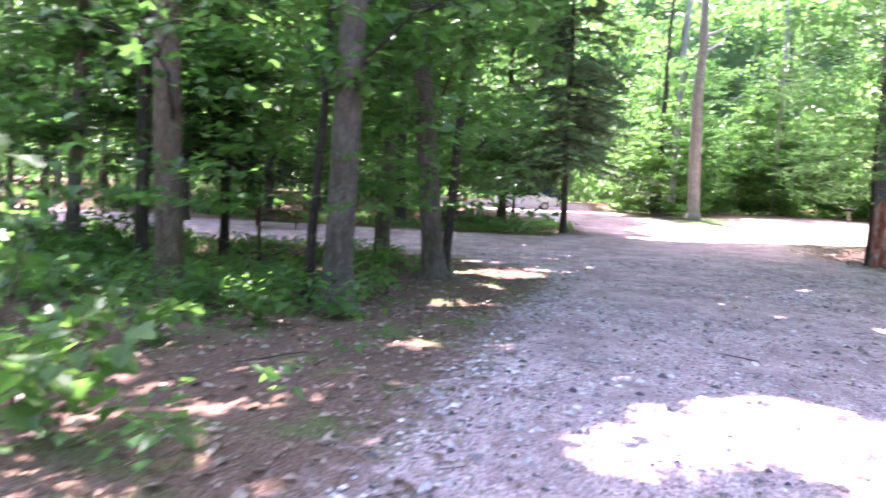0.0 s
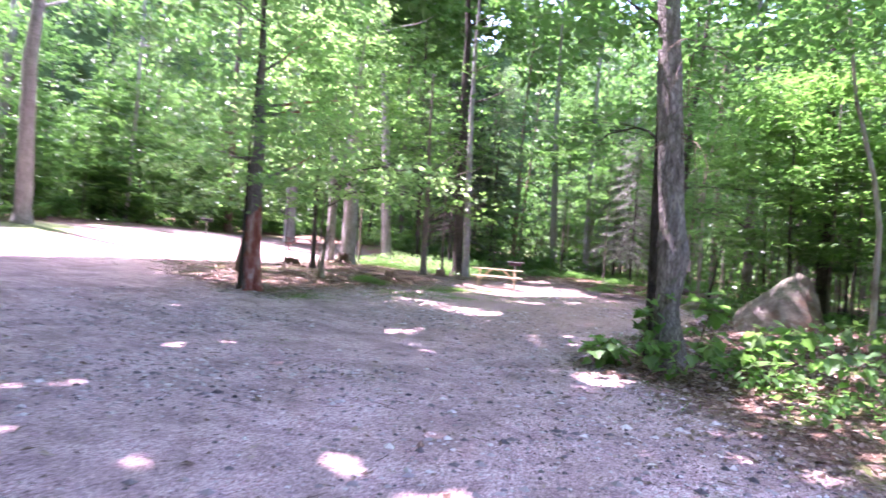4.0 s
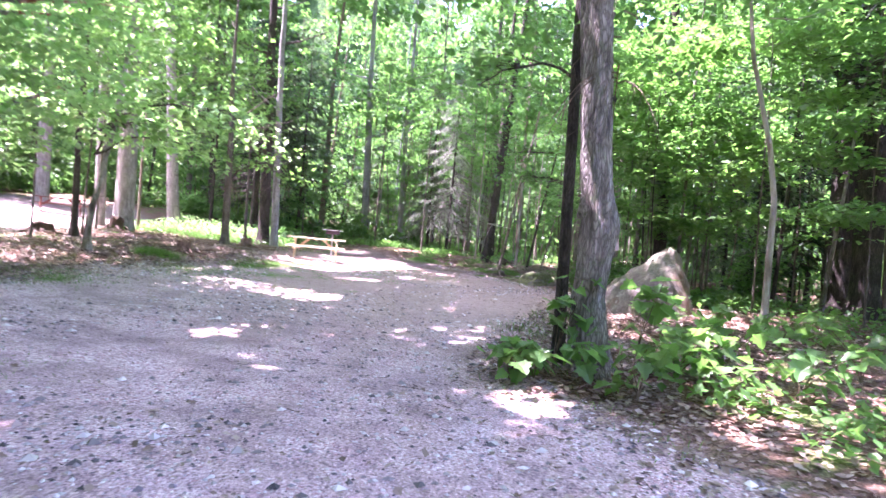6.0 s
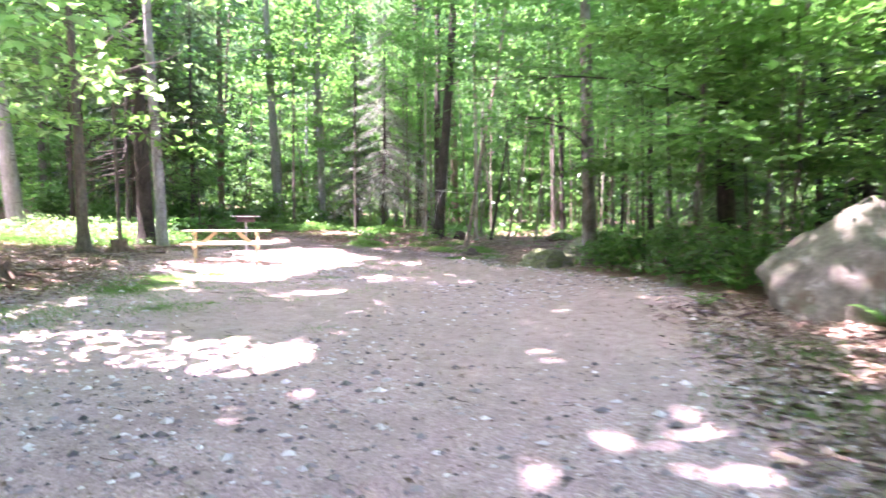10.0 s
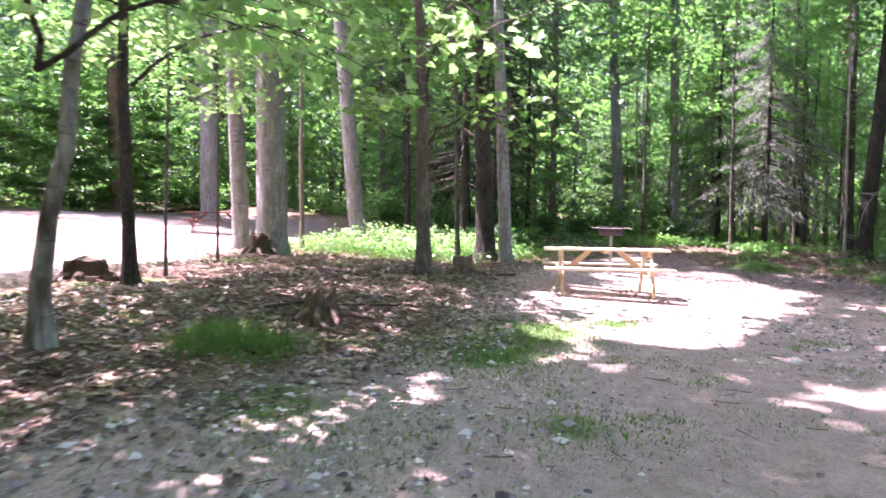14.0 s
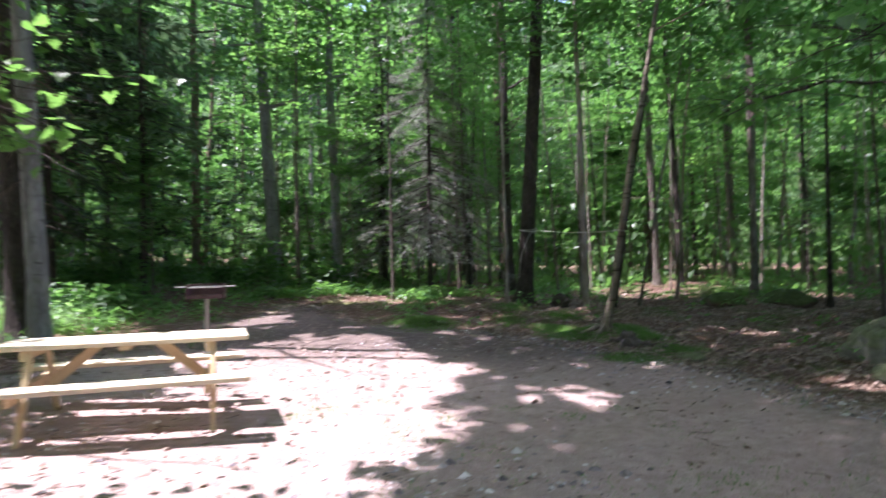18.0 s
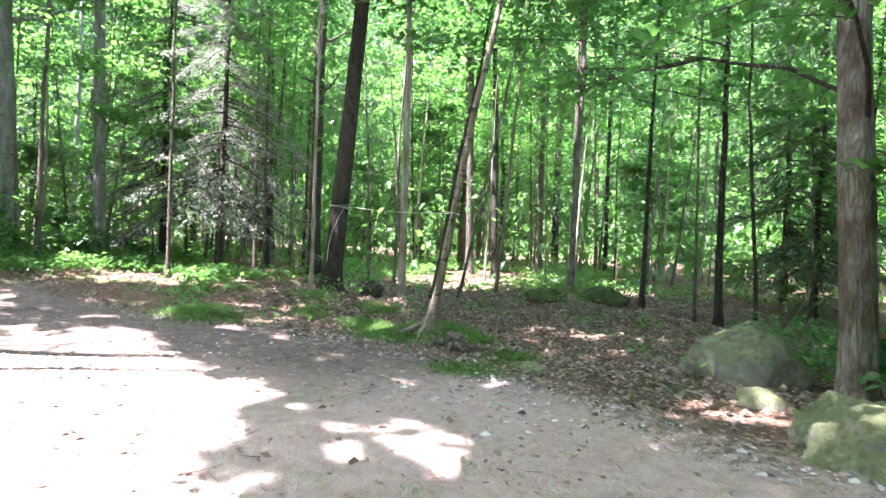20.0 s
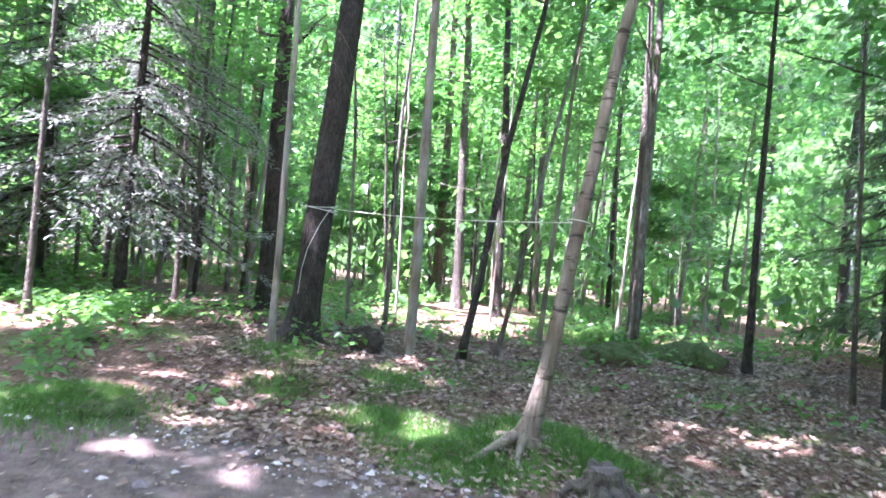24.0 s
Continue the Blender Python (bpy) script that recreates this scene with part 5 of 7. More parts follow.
pedestal_grill(28.5, 20.85, -68, STEEL, STEEL_PALE, "sooty steel pedestal grill with a pale post behind the table", 0.9)
pedestal_grill(25.0, 39.8, -60, BLACK_STEEL, STEEL_PALE, "black pedestal grill at the wood's edge beyond the clearing", 0.85)

# ---- stones and stumps ----
def stone_material(name, dark, light, moss, moss_amount, moss_col=(0.06, 0.1, 0.025), rust=None):
    m, nt, b = material(name, 0.9, 0.2)
    n1, n2, n3 = noise_tex(nt, 1.6, 7, 0.65), noise_tex(nt, 14, 6, 0.7), noise_tex(nt, 60, 3, 0.6)
    col = mix(nt, 0.4, ramp(nt, n1, (0.4, dark), (0.6, light)), ramp(nt, n2, (0.3, dark), (0.7, light)))
    col = mix(nt, ramp(nt, n3, (0.6, (0, 0, 0)), (0.75, (0.35, 0.35, 0.35))), col, (0.55, 0.52, 0.48))
    if rust:
        col = mix(nt, ramp(nt, noise_tex(nt, 1.1, 5, 0.6), (0.5, (0, 0, 0)), (0.58, (0.75, 0.75, 0.75))), col, rust)
        col = mix(nt, ramp(nt, noise_tex(nt, 2.7, 6, 0.65, (1, 1, 1.6)), (0.56, (0, 0, 0)), (0.64, (0.7, 0.7, 0.7))), col, (0.46, 0.43, 0.38))
    geo = nt.nodes.new("ShaderNodeNewGeometry")
    sep = nt.nodes.new("ShaderNodeSeparateXYZ")
    nt.links.new(geo.outputs["Normal"], sep.inputs[0])
    add = nt.nodes.new("ShaderNodeMath")
    add.operation = "MULTIPLY_ADD"
    add.inputs[1].default_value = 0.7
    nt.links.new(n1, add.inputs[2])
    nt.links.new(sep.outputs[2], add.inputs[0])
    mcol = ramp(nt, n2, (0.3, tuple(c * 0.6 for c in moss_col)), (0.7, tuple(c * 1.9 for c in moss_col)))
    col = mix(nt, ramp(nt, add.outputs[0], (1.0 - moss_amount, (0, 0, 0)), (1.22 - moss_amount, (moss, moss, moss))), col, mcol)
    nt.links.new(col, b.inputs["Base Color"])
    bump(nt, b, mix(nt, 0.4, n2, n3), 0.9, 0.05)
    return m


GRANITE = stone_material("granite", (0.08, 0.066, 0.055), (0.34, 0.295, 0.25), 0.5, 0.1, (0.09, 0.1, 0.06), (0.15, 0.09, 0.06))
MOSSY = stone_material("mossy_stone", (0.14, 0.13, 0.11), (0.44, 0.42, 0.36), 0.8, 0.42, (0.12, 0.135, 0.06))
FIELD = stone_material("field_stone", (0.2, 0.18, 0.17), (0.45, 0.41, 0.38), 0.3, 0.1)


def lumpy(points, seed, cuts=3, rough=0.05, freq=2.0, round_off=0.42):
    """A stone: the hull of its corner points, cut fine, rounded and pitted."""
    bm = bmesh.new()
    for p in points:
        bm.verts.new(p)
    bmesh.ops.convex_hull(bm, input=bm.verts)
    bmesh.ops.delete(bm, geom=[v for v in bm.verts if not v.link_faces], context="VERTS")
    bmesh.ops.triangulate(bm, faces=bm.faces)
    for k in range(cuts):
        bmesh.ops.subdivide_edges(bm, edges=bm.edges[:], cuts=1, use_grid_fill=True)
        bmesh.ops.triangulate(bm, faces=bm.faces)
        bmesh.ops.smooth_vert(bm, verts=bm.verts, factor=round_off if k < 2 else round_off * 0.6, use_axis_x=True, use_axis_y=True, use_axis_z=True)
    bm.normal_update()
    off = Vector((seed * 3.7, seed * 1.3, seed * 2.1))
    for v in bm.verts:
        n = noise.fractal(v.co * freq + off, 1.0, 2.0, 4) + 0.6 * abs(noise.noise(v.co * freq * 0.7 - off))
        v.co += v.normal * n * rough
    for f in bm.faces:
        f.smooth = True
    return bm


def stone(name, x, y, points, mat, label, seed, turn=0.0, sink=0.05, cuts=3, rough=0.05, freq=2.0, group="stones", round_off=0.42):
    bm = lumpy(points, seed, cuts, rough, freq, round_off)
    me = bpy.data.meshes.new(name)
    bm.to_mesh(me)
    bm.free()
    me.materials.append(mat)
    ob = new(name, me)
    ob.matrix_basis = pose(x, y, float(lie(x, y)) - sink, 0, 0, turn)
    return tagged(ob, label, "rock", group)


def round_points(seed, w, d, h, n=26):
    r = np.random.default_rng(seed)
    pts = [(-w / 2 * 0.8, -d / 2 * 0.8, -0.1), (w / 2 * 0.8, -d / 2 * 0.8, -0.1), (w / 2 * 0.8, d / 2 * 0.8, -0.1), (-w / 2 * 0.8, d / 2 * 0.8, -0.1)]
    for _ in range(n):
        a, u = r.uniform(0, 6.28), r.uniform(0, 1)
        k = math.sqrt(1 - u * u) * r.uniform(0.9, 1.05)
        pts.append((w / 2 * k * math.cos(a), d / 2 * k * math.sin(a), h * u * r.uniform(0.9, 1.05)))
    return pts


# the large boulder; its x runs to the right as seen from the lane
stone("boulder", 19.1, 8.45, [(-0.5, -1.15, -0.15), (-1.12, 0.1, 0.7), (-1.08, 0.45, 0.76), (-0.92, -0.35, 0.7), (0.02, 0.15, 1.6), (0.14, 0.2, 1.66), (0.26, 0.6, 1.5), (0.48, -0.05, 1.1), (0.88, -0.5, 0.2),
      (0.7, 0.3, 0.3), (0.86, -0.7, -0.15), (0.0, -1.2, -0.1), (-0.2, -0.7, 0.85), (0.2, -0.6, 0.95), (0.5, -1.0, 0.05), (0.0, 1.1, -0.15), (0.3, 1.0, 0.8), (-0.8, 0.9, -0.1), (0.45, 0.8, -0.1)],
      GRANITE, "large angular grey-brown granite boulder with a pointed top", 3, -110, 0.32, 4, 0.07, 2.6, round_off=0.07)
stone("mossy_rock", 26.6, 12.15, round_points(4, 1.7, 1.2, 0.54), MOSSY, "low flat-topped rock with pale green moss", 5, -30, 0.05, 4, 0.11, 3.0, round_off=0.22)
stone("mossy_rock", 29.75, 11.05, round_points(6, 1.7, 1.3, 0.8), MOSSY, "lumpy mossy rock with leaf litter round it", 7, 10, 0.05, 4, 0.12, 2.8, round_off=0.22)
stone("mossy_rock", 28.3, 11.85, round_points(8, 0.6, 0.5, 0.26), MOSSY, "small mossy rock between two larger ones", 8, 40, 0.05, 3)
stone("rock", 12.85, 10.05, round_points(9, 0.42, 0.32, 0.24), FIELD, "pale fist-shaped rock at the gravel's edge", 9, 20, 0.04, 3)
stone("rock", 36.9, 15.65, round_points(10, 0.75, 0.5, 0.36), plain("dark_rot", (0.03, 0.022, 0.018), (0.1, 0.075, 0.06), 8, 0.95, relief=0.6, dist=0.02), "dark rough rock beside the leaning trunk", 11, 0, 0.04, 4, 0.1, 5.0)
stone("rock", 30.4, 13.75, round_points(12, 0.6, 0.4, 0.13), MOSSY, "flat mossy stone at the pad's edge", 13, 30, 0.03, 3)
stone("rock", 29.6, 21.6, round_points(14, 0.7, 0.5, 0.3), MOSSY, "dark mossy rock by the grill", 14, 30, 0.03, 3)
stone("rock", 21.9, 10.0, round_points(15, 0.55, 0.4, 0.22), MOSSY, "mossy stone on the wood's edge", 15, 10, 0.04, 3)
HUMMOCK = stone_material("mossy_soil", (0.045, 0.03, 0.022), (0.16, 0.11, 0.08), 0.95, 0.45, (0.06, 0.085, 0.028))
stone("hummock", 36.75, 11.6, round_points(16, 1.3, 1.0, 0.36), HUMMOCK, "dark mossy hummock of earth and roots in the wood", 16, 80, 0.05, 3, 0.09, 4.0, "hummocks")
stone("hummock", 36.95, 10.2, round_points(17, 1.5, 1.0, 0.42), HUMMOCK, "dark mossy hummock of earth and roots in the wood", 17, 60, 0.05, 3, 0.09, 4.0, "hummocks")
stone("hummock", 33.2, 18.6, round_points(18, 0.7, 1.2, 0.06), HUMMOCK, "long low moss-topped hummock at the gravel's end", 18, 5, 0.05, 3, 0.07, 5.0, "hummocks")
for k in range(11):
    a = k / 11 * 6.28
    stone("ring_stone", -5.2 + 0.62 * math.cos(a), 20.7 + 0.62 * math.sin(a), round_points(30 + k, 0.3, 0.24, 0.2, 14), FIELD, "grey stone in a fire ring on the gravel", 30 + k, k * 33, 0.03, 2, 0.03, group="fire ring stones")

STUMP = plain("rotten_wood", (0.07, 0.045, 0.035), (0.3, 0.2, 0.15), 7, 0.95, (2, 2, 0.5), 0.8, 0.03)
STUMP_DARK = plain("dark_stump", (0.045, 0.03, 0.022), (0.15, 0.1, 0.075), 7, 0.95, (2, 2, 0.5), 0.8, 0.03)


def stump(x, y, d, h, mat, label, seed, roots=6, spread=0.5):
    """A cut or rotted stump with a ragged rim and roots that run out."""
    rng = np.random.default_rng(seed)
    z = np.array([-0.12, 0.0, 0.08, h * 0.35, h * 0.7, h])
    rad = d / 2 * np.array([1.5, 1.35, 1.15, 1.0, 0.95, 0.92])
    v, f = tube(np.stack([0 * z, 0 * z, z], 1), rad, 14, rng, 0.09)
    v[-14:, 2] += rng.uniform(-0.28, 0.12, 14) * h
    v2, f2 = tube(np.array([[0, 0, h * 0.9], [0, 0, h * 0.55]]), np.array([d / 2 * 0.75, 0.02]), 14, rng, 0.05)
    ring = np.stack([np.arange(14) + 5 * 14, (np.arange(14) + 1) % 14 + 5 * 14, (np.arange(14) + 1) % 14 + 84, np.arange(14) + 84], 1)
    pieces = [(np.vstack([v, v2]), np.vstack([f, f2 + 84, ring]))]
    ob = new("stump", quick_mesh("stump", *pieces[0], mat, False))
    ob.location = (x, y, float(lie(x, y)))
    for k in range(roots):
        a = k / roots * 6.28 + rng.uniform(-0.3, 0.3)
        s = np.linspace(0, 1, 7)
        ln = spread * rng.uniform(0.7, 1.5)
        q = np.stack([np.cos(a + 0.5 * s * rng.normal()) * (d * 0.45 + ln * s), np.sin(a + 0.3 * s) * (d * 0.45 + ln * s), 0.14 * h / 0.4 * (1 - s) ** 2 - 0.02 + 0.02 * rng.normal(size=7)], 1)
        rv, rf = tube(q, np.linspace(d * 0.13, 0.012, 7), 6, rng, 0.1)
        part("root", quick_mesh("root", rv, rf, mat, True), None, ob)
    return tagged(ob, label, "stump", "stumps")


stump(24.45, 27.75, 0.5, 0.5, STUMP_DARK, "dark tree stump at the foot of a pale trunk", 41)
stump(19.5, 25.5, 0.6, 0.34, STUMP_DARK, "low mossy stump on the island", 42)
stump(24.7, 22.2, 0.4, 0.34, STUMP, "weathered grey stump with twisted roots", 43, 7, 0.5)
stump(19.5, 20.45, 0.32, 0.34, STUMP, "crumbling reddish stump amid dead leaves", 44, 8, 0.6)
stump(31.75, 14.55, 0.3, 0.2, plain("grey_stump", (0.06, 0.05, 0.042), (0.23, 0.19, 0.165), 7, 0.95, (2, 2, 0.5), 0.8, 0.03), "gnarled grey stump with roots below the birch", 45, 8, 0.4)


# ---- a clothes line between two trunks ----
ROPE = plain("rope", (0.55, 0.53, 0.46), (0.75, 0.73, 0.66), 60, 0.8)


def rope_piece(name, pts, parent, r=0.006):
    v, f = tube(np.array(pts, float), np.full(len(pts), r), 6)
    return part(name, quick_mesh(name, v, f, ROPE, True), None, parent)


def clothes_line():
    root = tagged(new("clothes_line"), "pale rope tied round a dark trunk and stretched to a birch", "rope")
    tx, ty, tz = 36.97, 16.45, float(lie(36.9, 16.5)) + 1.93
    for k in range(3):
        a = np.linspace(0, 2 * np.pi, 25)
        rope_piece("loop", np.stack([tx + 0.235 * np.cos(a), ty + 0.235 * np.sin(a), tz - 0.03 + 0.035 * k + 0.04 * np.sin(a + k)], 1), root)
    bz = float(lie(32.5, 14.88)) + 1.92
    bx, by = 32.5 - 0.03 * 1.92, 14.83 - 0.142 * 1.92
    s = np.linspace(0, 1, 17)
    rope_piece("span", np.stack([tx - 0.2 + (bx - tx + 0.2) * s, ty - 0.14 + (by - ty + 0.14) * s, tz + (bz - tz) * s - 0.12 * s * (1 - s) * 4 * 0.4], 1), root)
    a = np.linspace(0, 2 * np.pi, 17)
    rope_piece("loop", np.stack([bx + 0.11 * np.cos(a), by + 0.11 * np.sin(a), bz + 0.02 * np.sin(a)], 1), root)
    rope_piece("tail", [(tx - 0.22, ty - 0.12, tz), (tx - 0.26, ty + 0.02, tz - 0.25), (tx - 0.27, ty + 0.16, tz - 0.6), (tx - 0.3, ty + 0.22, tz - 0.9), (tx - 0.3, ty + 0.24, tz - 1.25)], root)


clothes_line()


# ---- parked cars ----
def car(x, y, turn, paint, label, seed, high=1.75, length=4.9):
    """A van-bodied car: shell with glass, wheels, lamps, bumpers and mirrors."""
    root = new("car")
    root.matrix_basis = pose(x, y, float(lie(x, y)), 0, 0, turn)
    L, W = length / 2, 0.95
    side = [(-L, 0.35), (-L, 0.95), (-L + 0.12, 1.1), (-L + 0.4, high - 0.08), (-L + 0.75, high), (0.2, high), (0.75, high - 0.12), (1.5, 1.12), (L - 0.12, 0.92), (L, 0.7), (L, 0.35)]
    bm = bmesh.new()
    rows = []
    for k, (w, inset) in enumerate(((-W, 1), (-W * 0.93, 0), (W * 0.93, 0), (W, 1))):
        rows.append([bm.verts.new((px * (0.985 if inset else 1), w * (1 - 0.22 * max(0, (pz - 0.95) / 0.8)), pz - (0.03 if inset and pz > 1 else 0))) for px, pz in side])
    for a, b in zip(rows, rows[1:]):
        for k in range(len(side)):
            j = (k + 1) % len(side)
            bm.faces.new((a[k], a[j], b[j], b[k]))
    bm.faces.new(rows[0][::-1])
    bm.faces.new(rows[-1])
    bmesh.ops.recalc_face_normals(bm, faces=bm.faces)
    bmesh.ops.bevel(bm, geom=bm.edges[:], offset=0.03, segments=2, affect="EDGES")
    part("body", bm, paint, root)
    for s in (-1, 1):
        for px, w in ((-1.75, 0.95), (-0.65, 0.95), (0.45, 0.95)):
            bm = bmesh.new()
            board(bm, w, 0.03, 0.46, pose(0, 0, 0), 0.012)
            ob = part("side_window", bm, GLASS, root)
            ob.matrix_basis = pose(px, s * 0.862, 1.34, s * 15.5, 0, 0)
        for px in (-L + 0.95, L - 0.95):
            wheel = new("wheel")
            wheel.parent = root
            wheel.matrix_basis = pose(px, s * 0.86, 0.33, 90, 0, 0)
            bm = bmesh.new()
            cyl(bm, 0.33, 0.22, Matrix(), 24)
            bmesh.ops.bevel(bm, geom=bm.edges[:], offset=0.02, segments=2, affect="EDGES")
            part("tyre", bm, TYRE, wheel)
            bm = bmesh.new()
            cyl(bm, 0.21, 0.235, Matrix(), 20)
            part("rim", bm, STEEL_PALE, wheel)
        board_part("headlight", (0.1, 0.34, 0.15), pose(L - 0.05, s * 0.68, 0.78), STEEL_PALE, root, "clear headlight", 0.03)
        board_part("mirror", (0.12, 0.2, 0.14), pose(0.95, s * 1.02, 1.12), paint, root, "", 0.03)
    ob = board_part("windscreen", (0.95, 1.35, 0.03), pose(1.13, 0, 1.4, 0, 43, 0), GLASS, root, "", 0.01)
    board_part("front_bumper", (0.14, 1.8, 0.22), pose(L + 0.02, 0, 0.42), BLACK_STEEL, root, "", 0.04)
    board_part("roof_rack", (1.6, 1.1, 0.04), pose(-0.7, 0, high + 0.04), BLACK_STEEL, root, "", 0.015)
    return tagged(root, label, "car", "parked cars")


def paint(name, col):
    m, nt, b = material(name, 0.25, 0.5)
    b.inputs["Coat Weight"].default_value = 0.6
    n = noise_tex(nt, 3, 3, 0.5)
    nt.links.new(mix(nt, n, col, tuple(c * 0.85 for c in col)), b.inputs["Base Color"])
    return m


GLASS, gt, gb = material("car_glass", 0.05, 0.6)
gb.inputs["Base Color"].default_value = (0.02, 0.025, 0.03, 1)
TYRE = plain("tyre", (0.015, 0.015, 0.015), (0.035, 0.033, 0.03), 20, 0.85)
car(6.35, 51.4, -4, paint("white_paint", (0.75, 0.75, 0.76)), "white minivan parked on the gravel beyond the wood", 1)
car(8.5, 58.2, -8, paint("blue_paint", (0.03, 0.045, 0.085)), "dark blue car parked behind the white van", 2, 1.95, 4.6)


def camp_chair(x, y, turn, mat, label):
    """A folding camp chair: fabric seat and back on crossed tubes."""
    root = new("camp_chair")
    root.matrix_basis = pose(x, y, float(lie(x, y)), 0, 0, turn)
    board_part("seat", (0.5, 0.45, 0.03), pose(0, 0, 0.42, -6, 0, 0), mat, root, "", 0.012)
    board_part("backrest", (0.5, 0.03, 0.5), pose(0, 0.24, 0.7, -12, 0, 0), mat, root, "", 0.012)
    for sx in (-1, 1):
        for sy in (-1, 1):
            m, ln = between((sx * 0.25, sy * 0.22, 0), (-sx * 0.02 + sx * 0.2, -sy * 0.2, 0.42 if sy > 0 else 0.9))
            board_part("leg", (ln, 0.022, 0.022), m, BLACK_STEEL, root)
    return tagged(root, label, "chair", "camp chairs")


camp_chair(1.4, 50.5, -30, plain("orange_cloth", (0.3, 0.1, 0.02), (0.42, 0.16, 0.04), 30, 0.9), "orange folding camp chair in the far campsite")


# ---- what grows and lies on the ground ----
def on_ground(rng, n, lox, hix, loy, hiy):
    x, y = rng.uniform(lox, hix, n), rng.uniform(loy, hiy, n)
    return x, y, bare(x, y)


def floor_height(x, y, d):
    k = np.clip(0.5 - d, 0, 1)
    lump = 0.05 * np.sin(x * 1.7 + 1.3 * np.sin(y * 1.1)) * np.sin(y * 2.1 + 0.7 * np.sin(x * 1.9)) + 0.025 * np.sin(x * 5.3 + y * 2.2) * np.sin(y * 4.7 - x * 1.3)
    return lie(x, y) + k * lump + 0.008 * np.sin(x * 3.1) * np.sin(y * 2.7)


def stuff(name, v, f, mat, label, category):
    return tagged(new(name, quick_mesh(name, v, f, mat)), label, category, kind="stuff")


def leaf_litter():
    """Fallen leaves: thick under the trees, a few scraps blown over the gravel."""
    rng = np.random.default_rng(51)
    vs = []
    for box, n, strewn, size in (((-9, 10, -1, 20), 18000, 0.1, 0.088), ((9, 20, 2, 11), 14000, 0.1, 0.088), ((12, 19.5, 7, 10.8), 7000, 0.05, 0.1), ((13, 30, 18, 29), 17000, 0.1, 0.088), ((13.5, 26, 18.6, 24.5), 22000, 0.04, 0.072), ((26, 42, 6, 24), 32000, 0.1, 0.085), ((28, 39, 7, 18), 24000, 0.0, 0.08),
                                 ((13, 33, 10, 21.5), 24000, 0.3, 0.05), ((-1, 14, 0, 17), 24000, 0.32, 0.045)):
        x, y, d = on_ground(rng, n, *box)
        keep = (d < rng.normal(0.1, 0.12, n) + (0.2 * rng.normal(0.7, 1, n) if box[0] < 20 else 0)) & (size > 0.06) | (rng.uniform(0, 1, n) < strewn)
        x, y, d = x[keep], y[keep], d[keep]
        p = np.stack([x, y, floor_height(x, y, d) + rng.uniform(0.004, 0.022, len(x))], 1)
        vs.append(leaf_arrays(p, size, rng, 0.0, 0.28, 0.34))
    stuff("leaf_litter", *joined(vs), LITTER, "dry brown and tan leaves on the woodland floor", "leaf litter")


def pebbles():
    rng = np.random.default_rng(52)
    n = 150000
    x, y, d = on_ground(rng, n, -1.5, 33, 0, 21)
    clump = np.sin(x * 0.9 + 1.1 * np.sin(y * 0.6)) + np.sin(y * 1.3 + x * 0.5)
    keep = (d > -0.2) & (rng.uniform(-1.6, 2.2, n) < clump - np.interp(x, [15, 22, 26, 31], [0, 1.1, 1.7, 2.6])) | (np.abs(d) < 0.35)
    x, y, d = x[keep], y[keep], d[keep]
    n = len(x)
    r = 0.008 + 0.022 * rng.uniform(0, 1, n) ** 2.2
    base = np.array([(1, 0, 0), (0, 1, 0), (-1, 0, 0), (0, -1, 0), (0, 0, 0.75), (0, 0, -0.75)])
    v = base[None] * r[:, None, None] * rng.uniform(0.6, 1.4, (n, 6, 1)) * np.array([1, 1, 0.7])
    a = rng.uniform(0, 6.28, n)
    ca, sa = np.cos(a)[:, None], np.sin(a)[:, None]
    v = np.stack([v[..., 0] * ca - v[..., 1] * sa, v[..., 0] * sa + v[..., 1] * ca, v[..., 2]], -1)
    v += np.stack([x, y, floor_height(x, y, d) + r * 0.25], 1)[:, None]
    f = np.array([(0, 1, 4), (1, 2, 4), (2, 3, 4), (3, 0, 4)])
    f = (f[None] + np.arange(n)[:, None, None] * 6).reshape(-1, 3)
    m, nt, b = material("pebble", 0.85, 0.25)
    geo = nt.nodes.new("ShaderNodeNewGeometry")
    nt.links.new(ramp(nt, geo.outputs["Random Per Island"], (0.0, (0.07, 0.06, 0.065)), (0.5, (0.32, 0.265, 0.275)), (1.0, (0.8, 0.73, 0.73))), b.inputs["Base Color"])
    big = (rng.uniform(0, 1, n) < 0.22) & (np.arange(n) >= 0)
    v = np.where(big[:, None, None], (v - v.mean(1, keepdims=True)) * 1.9 + v.mean(1, keepdims=True), v)
    stuff("pebbles", v.reshape(-1, 3), f, m, "loose grey and pinkish stones on the gravel", "gravel")


def blades(rng, x, y, z, high, lean=0.5):
    n = len(x)
    a, h = rng.uniform(0, 6.28, n), high * rng.uniform(0.5, 1.2, n)
    w = 0.0025 + 0.0025 * rng.uniform(0, 1, n)
    off = rng.normal(0, lean, (n, 2)) * h[:, None] * 1.2
    base = np.stack([x, y, z - 0.01], 1)
    side = np.stack([np.cos(a) * w, np.sin(a) * w, 0 * a], 1)
    mid = base + np.concatenate([off * 0.35, (h * 0.6)[:, None]], 1)
    tip = base + np.concatenate([off, h[:, None]], 1)
    v = np.stack([base - side, base + side, mid + side * 0.7, mid - side * 0.7, tip], 1).reshape(-1, 3)
    i = np.arange(n)[:, None] * 5
    return v, np.stack([i + [0, 1, 2], i + [0, 2, 3], i + [3, 2, 4]], 1).reshape(-1, 3)


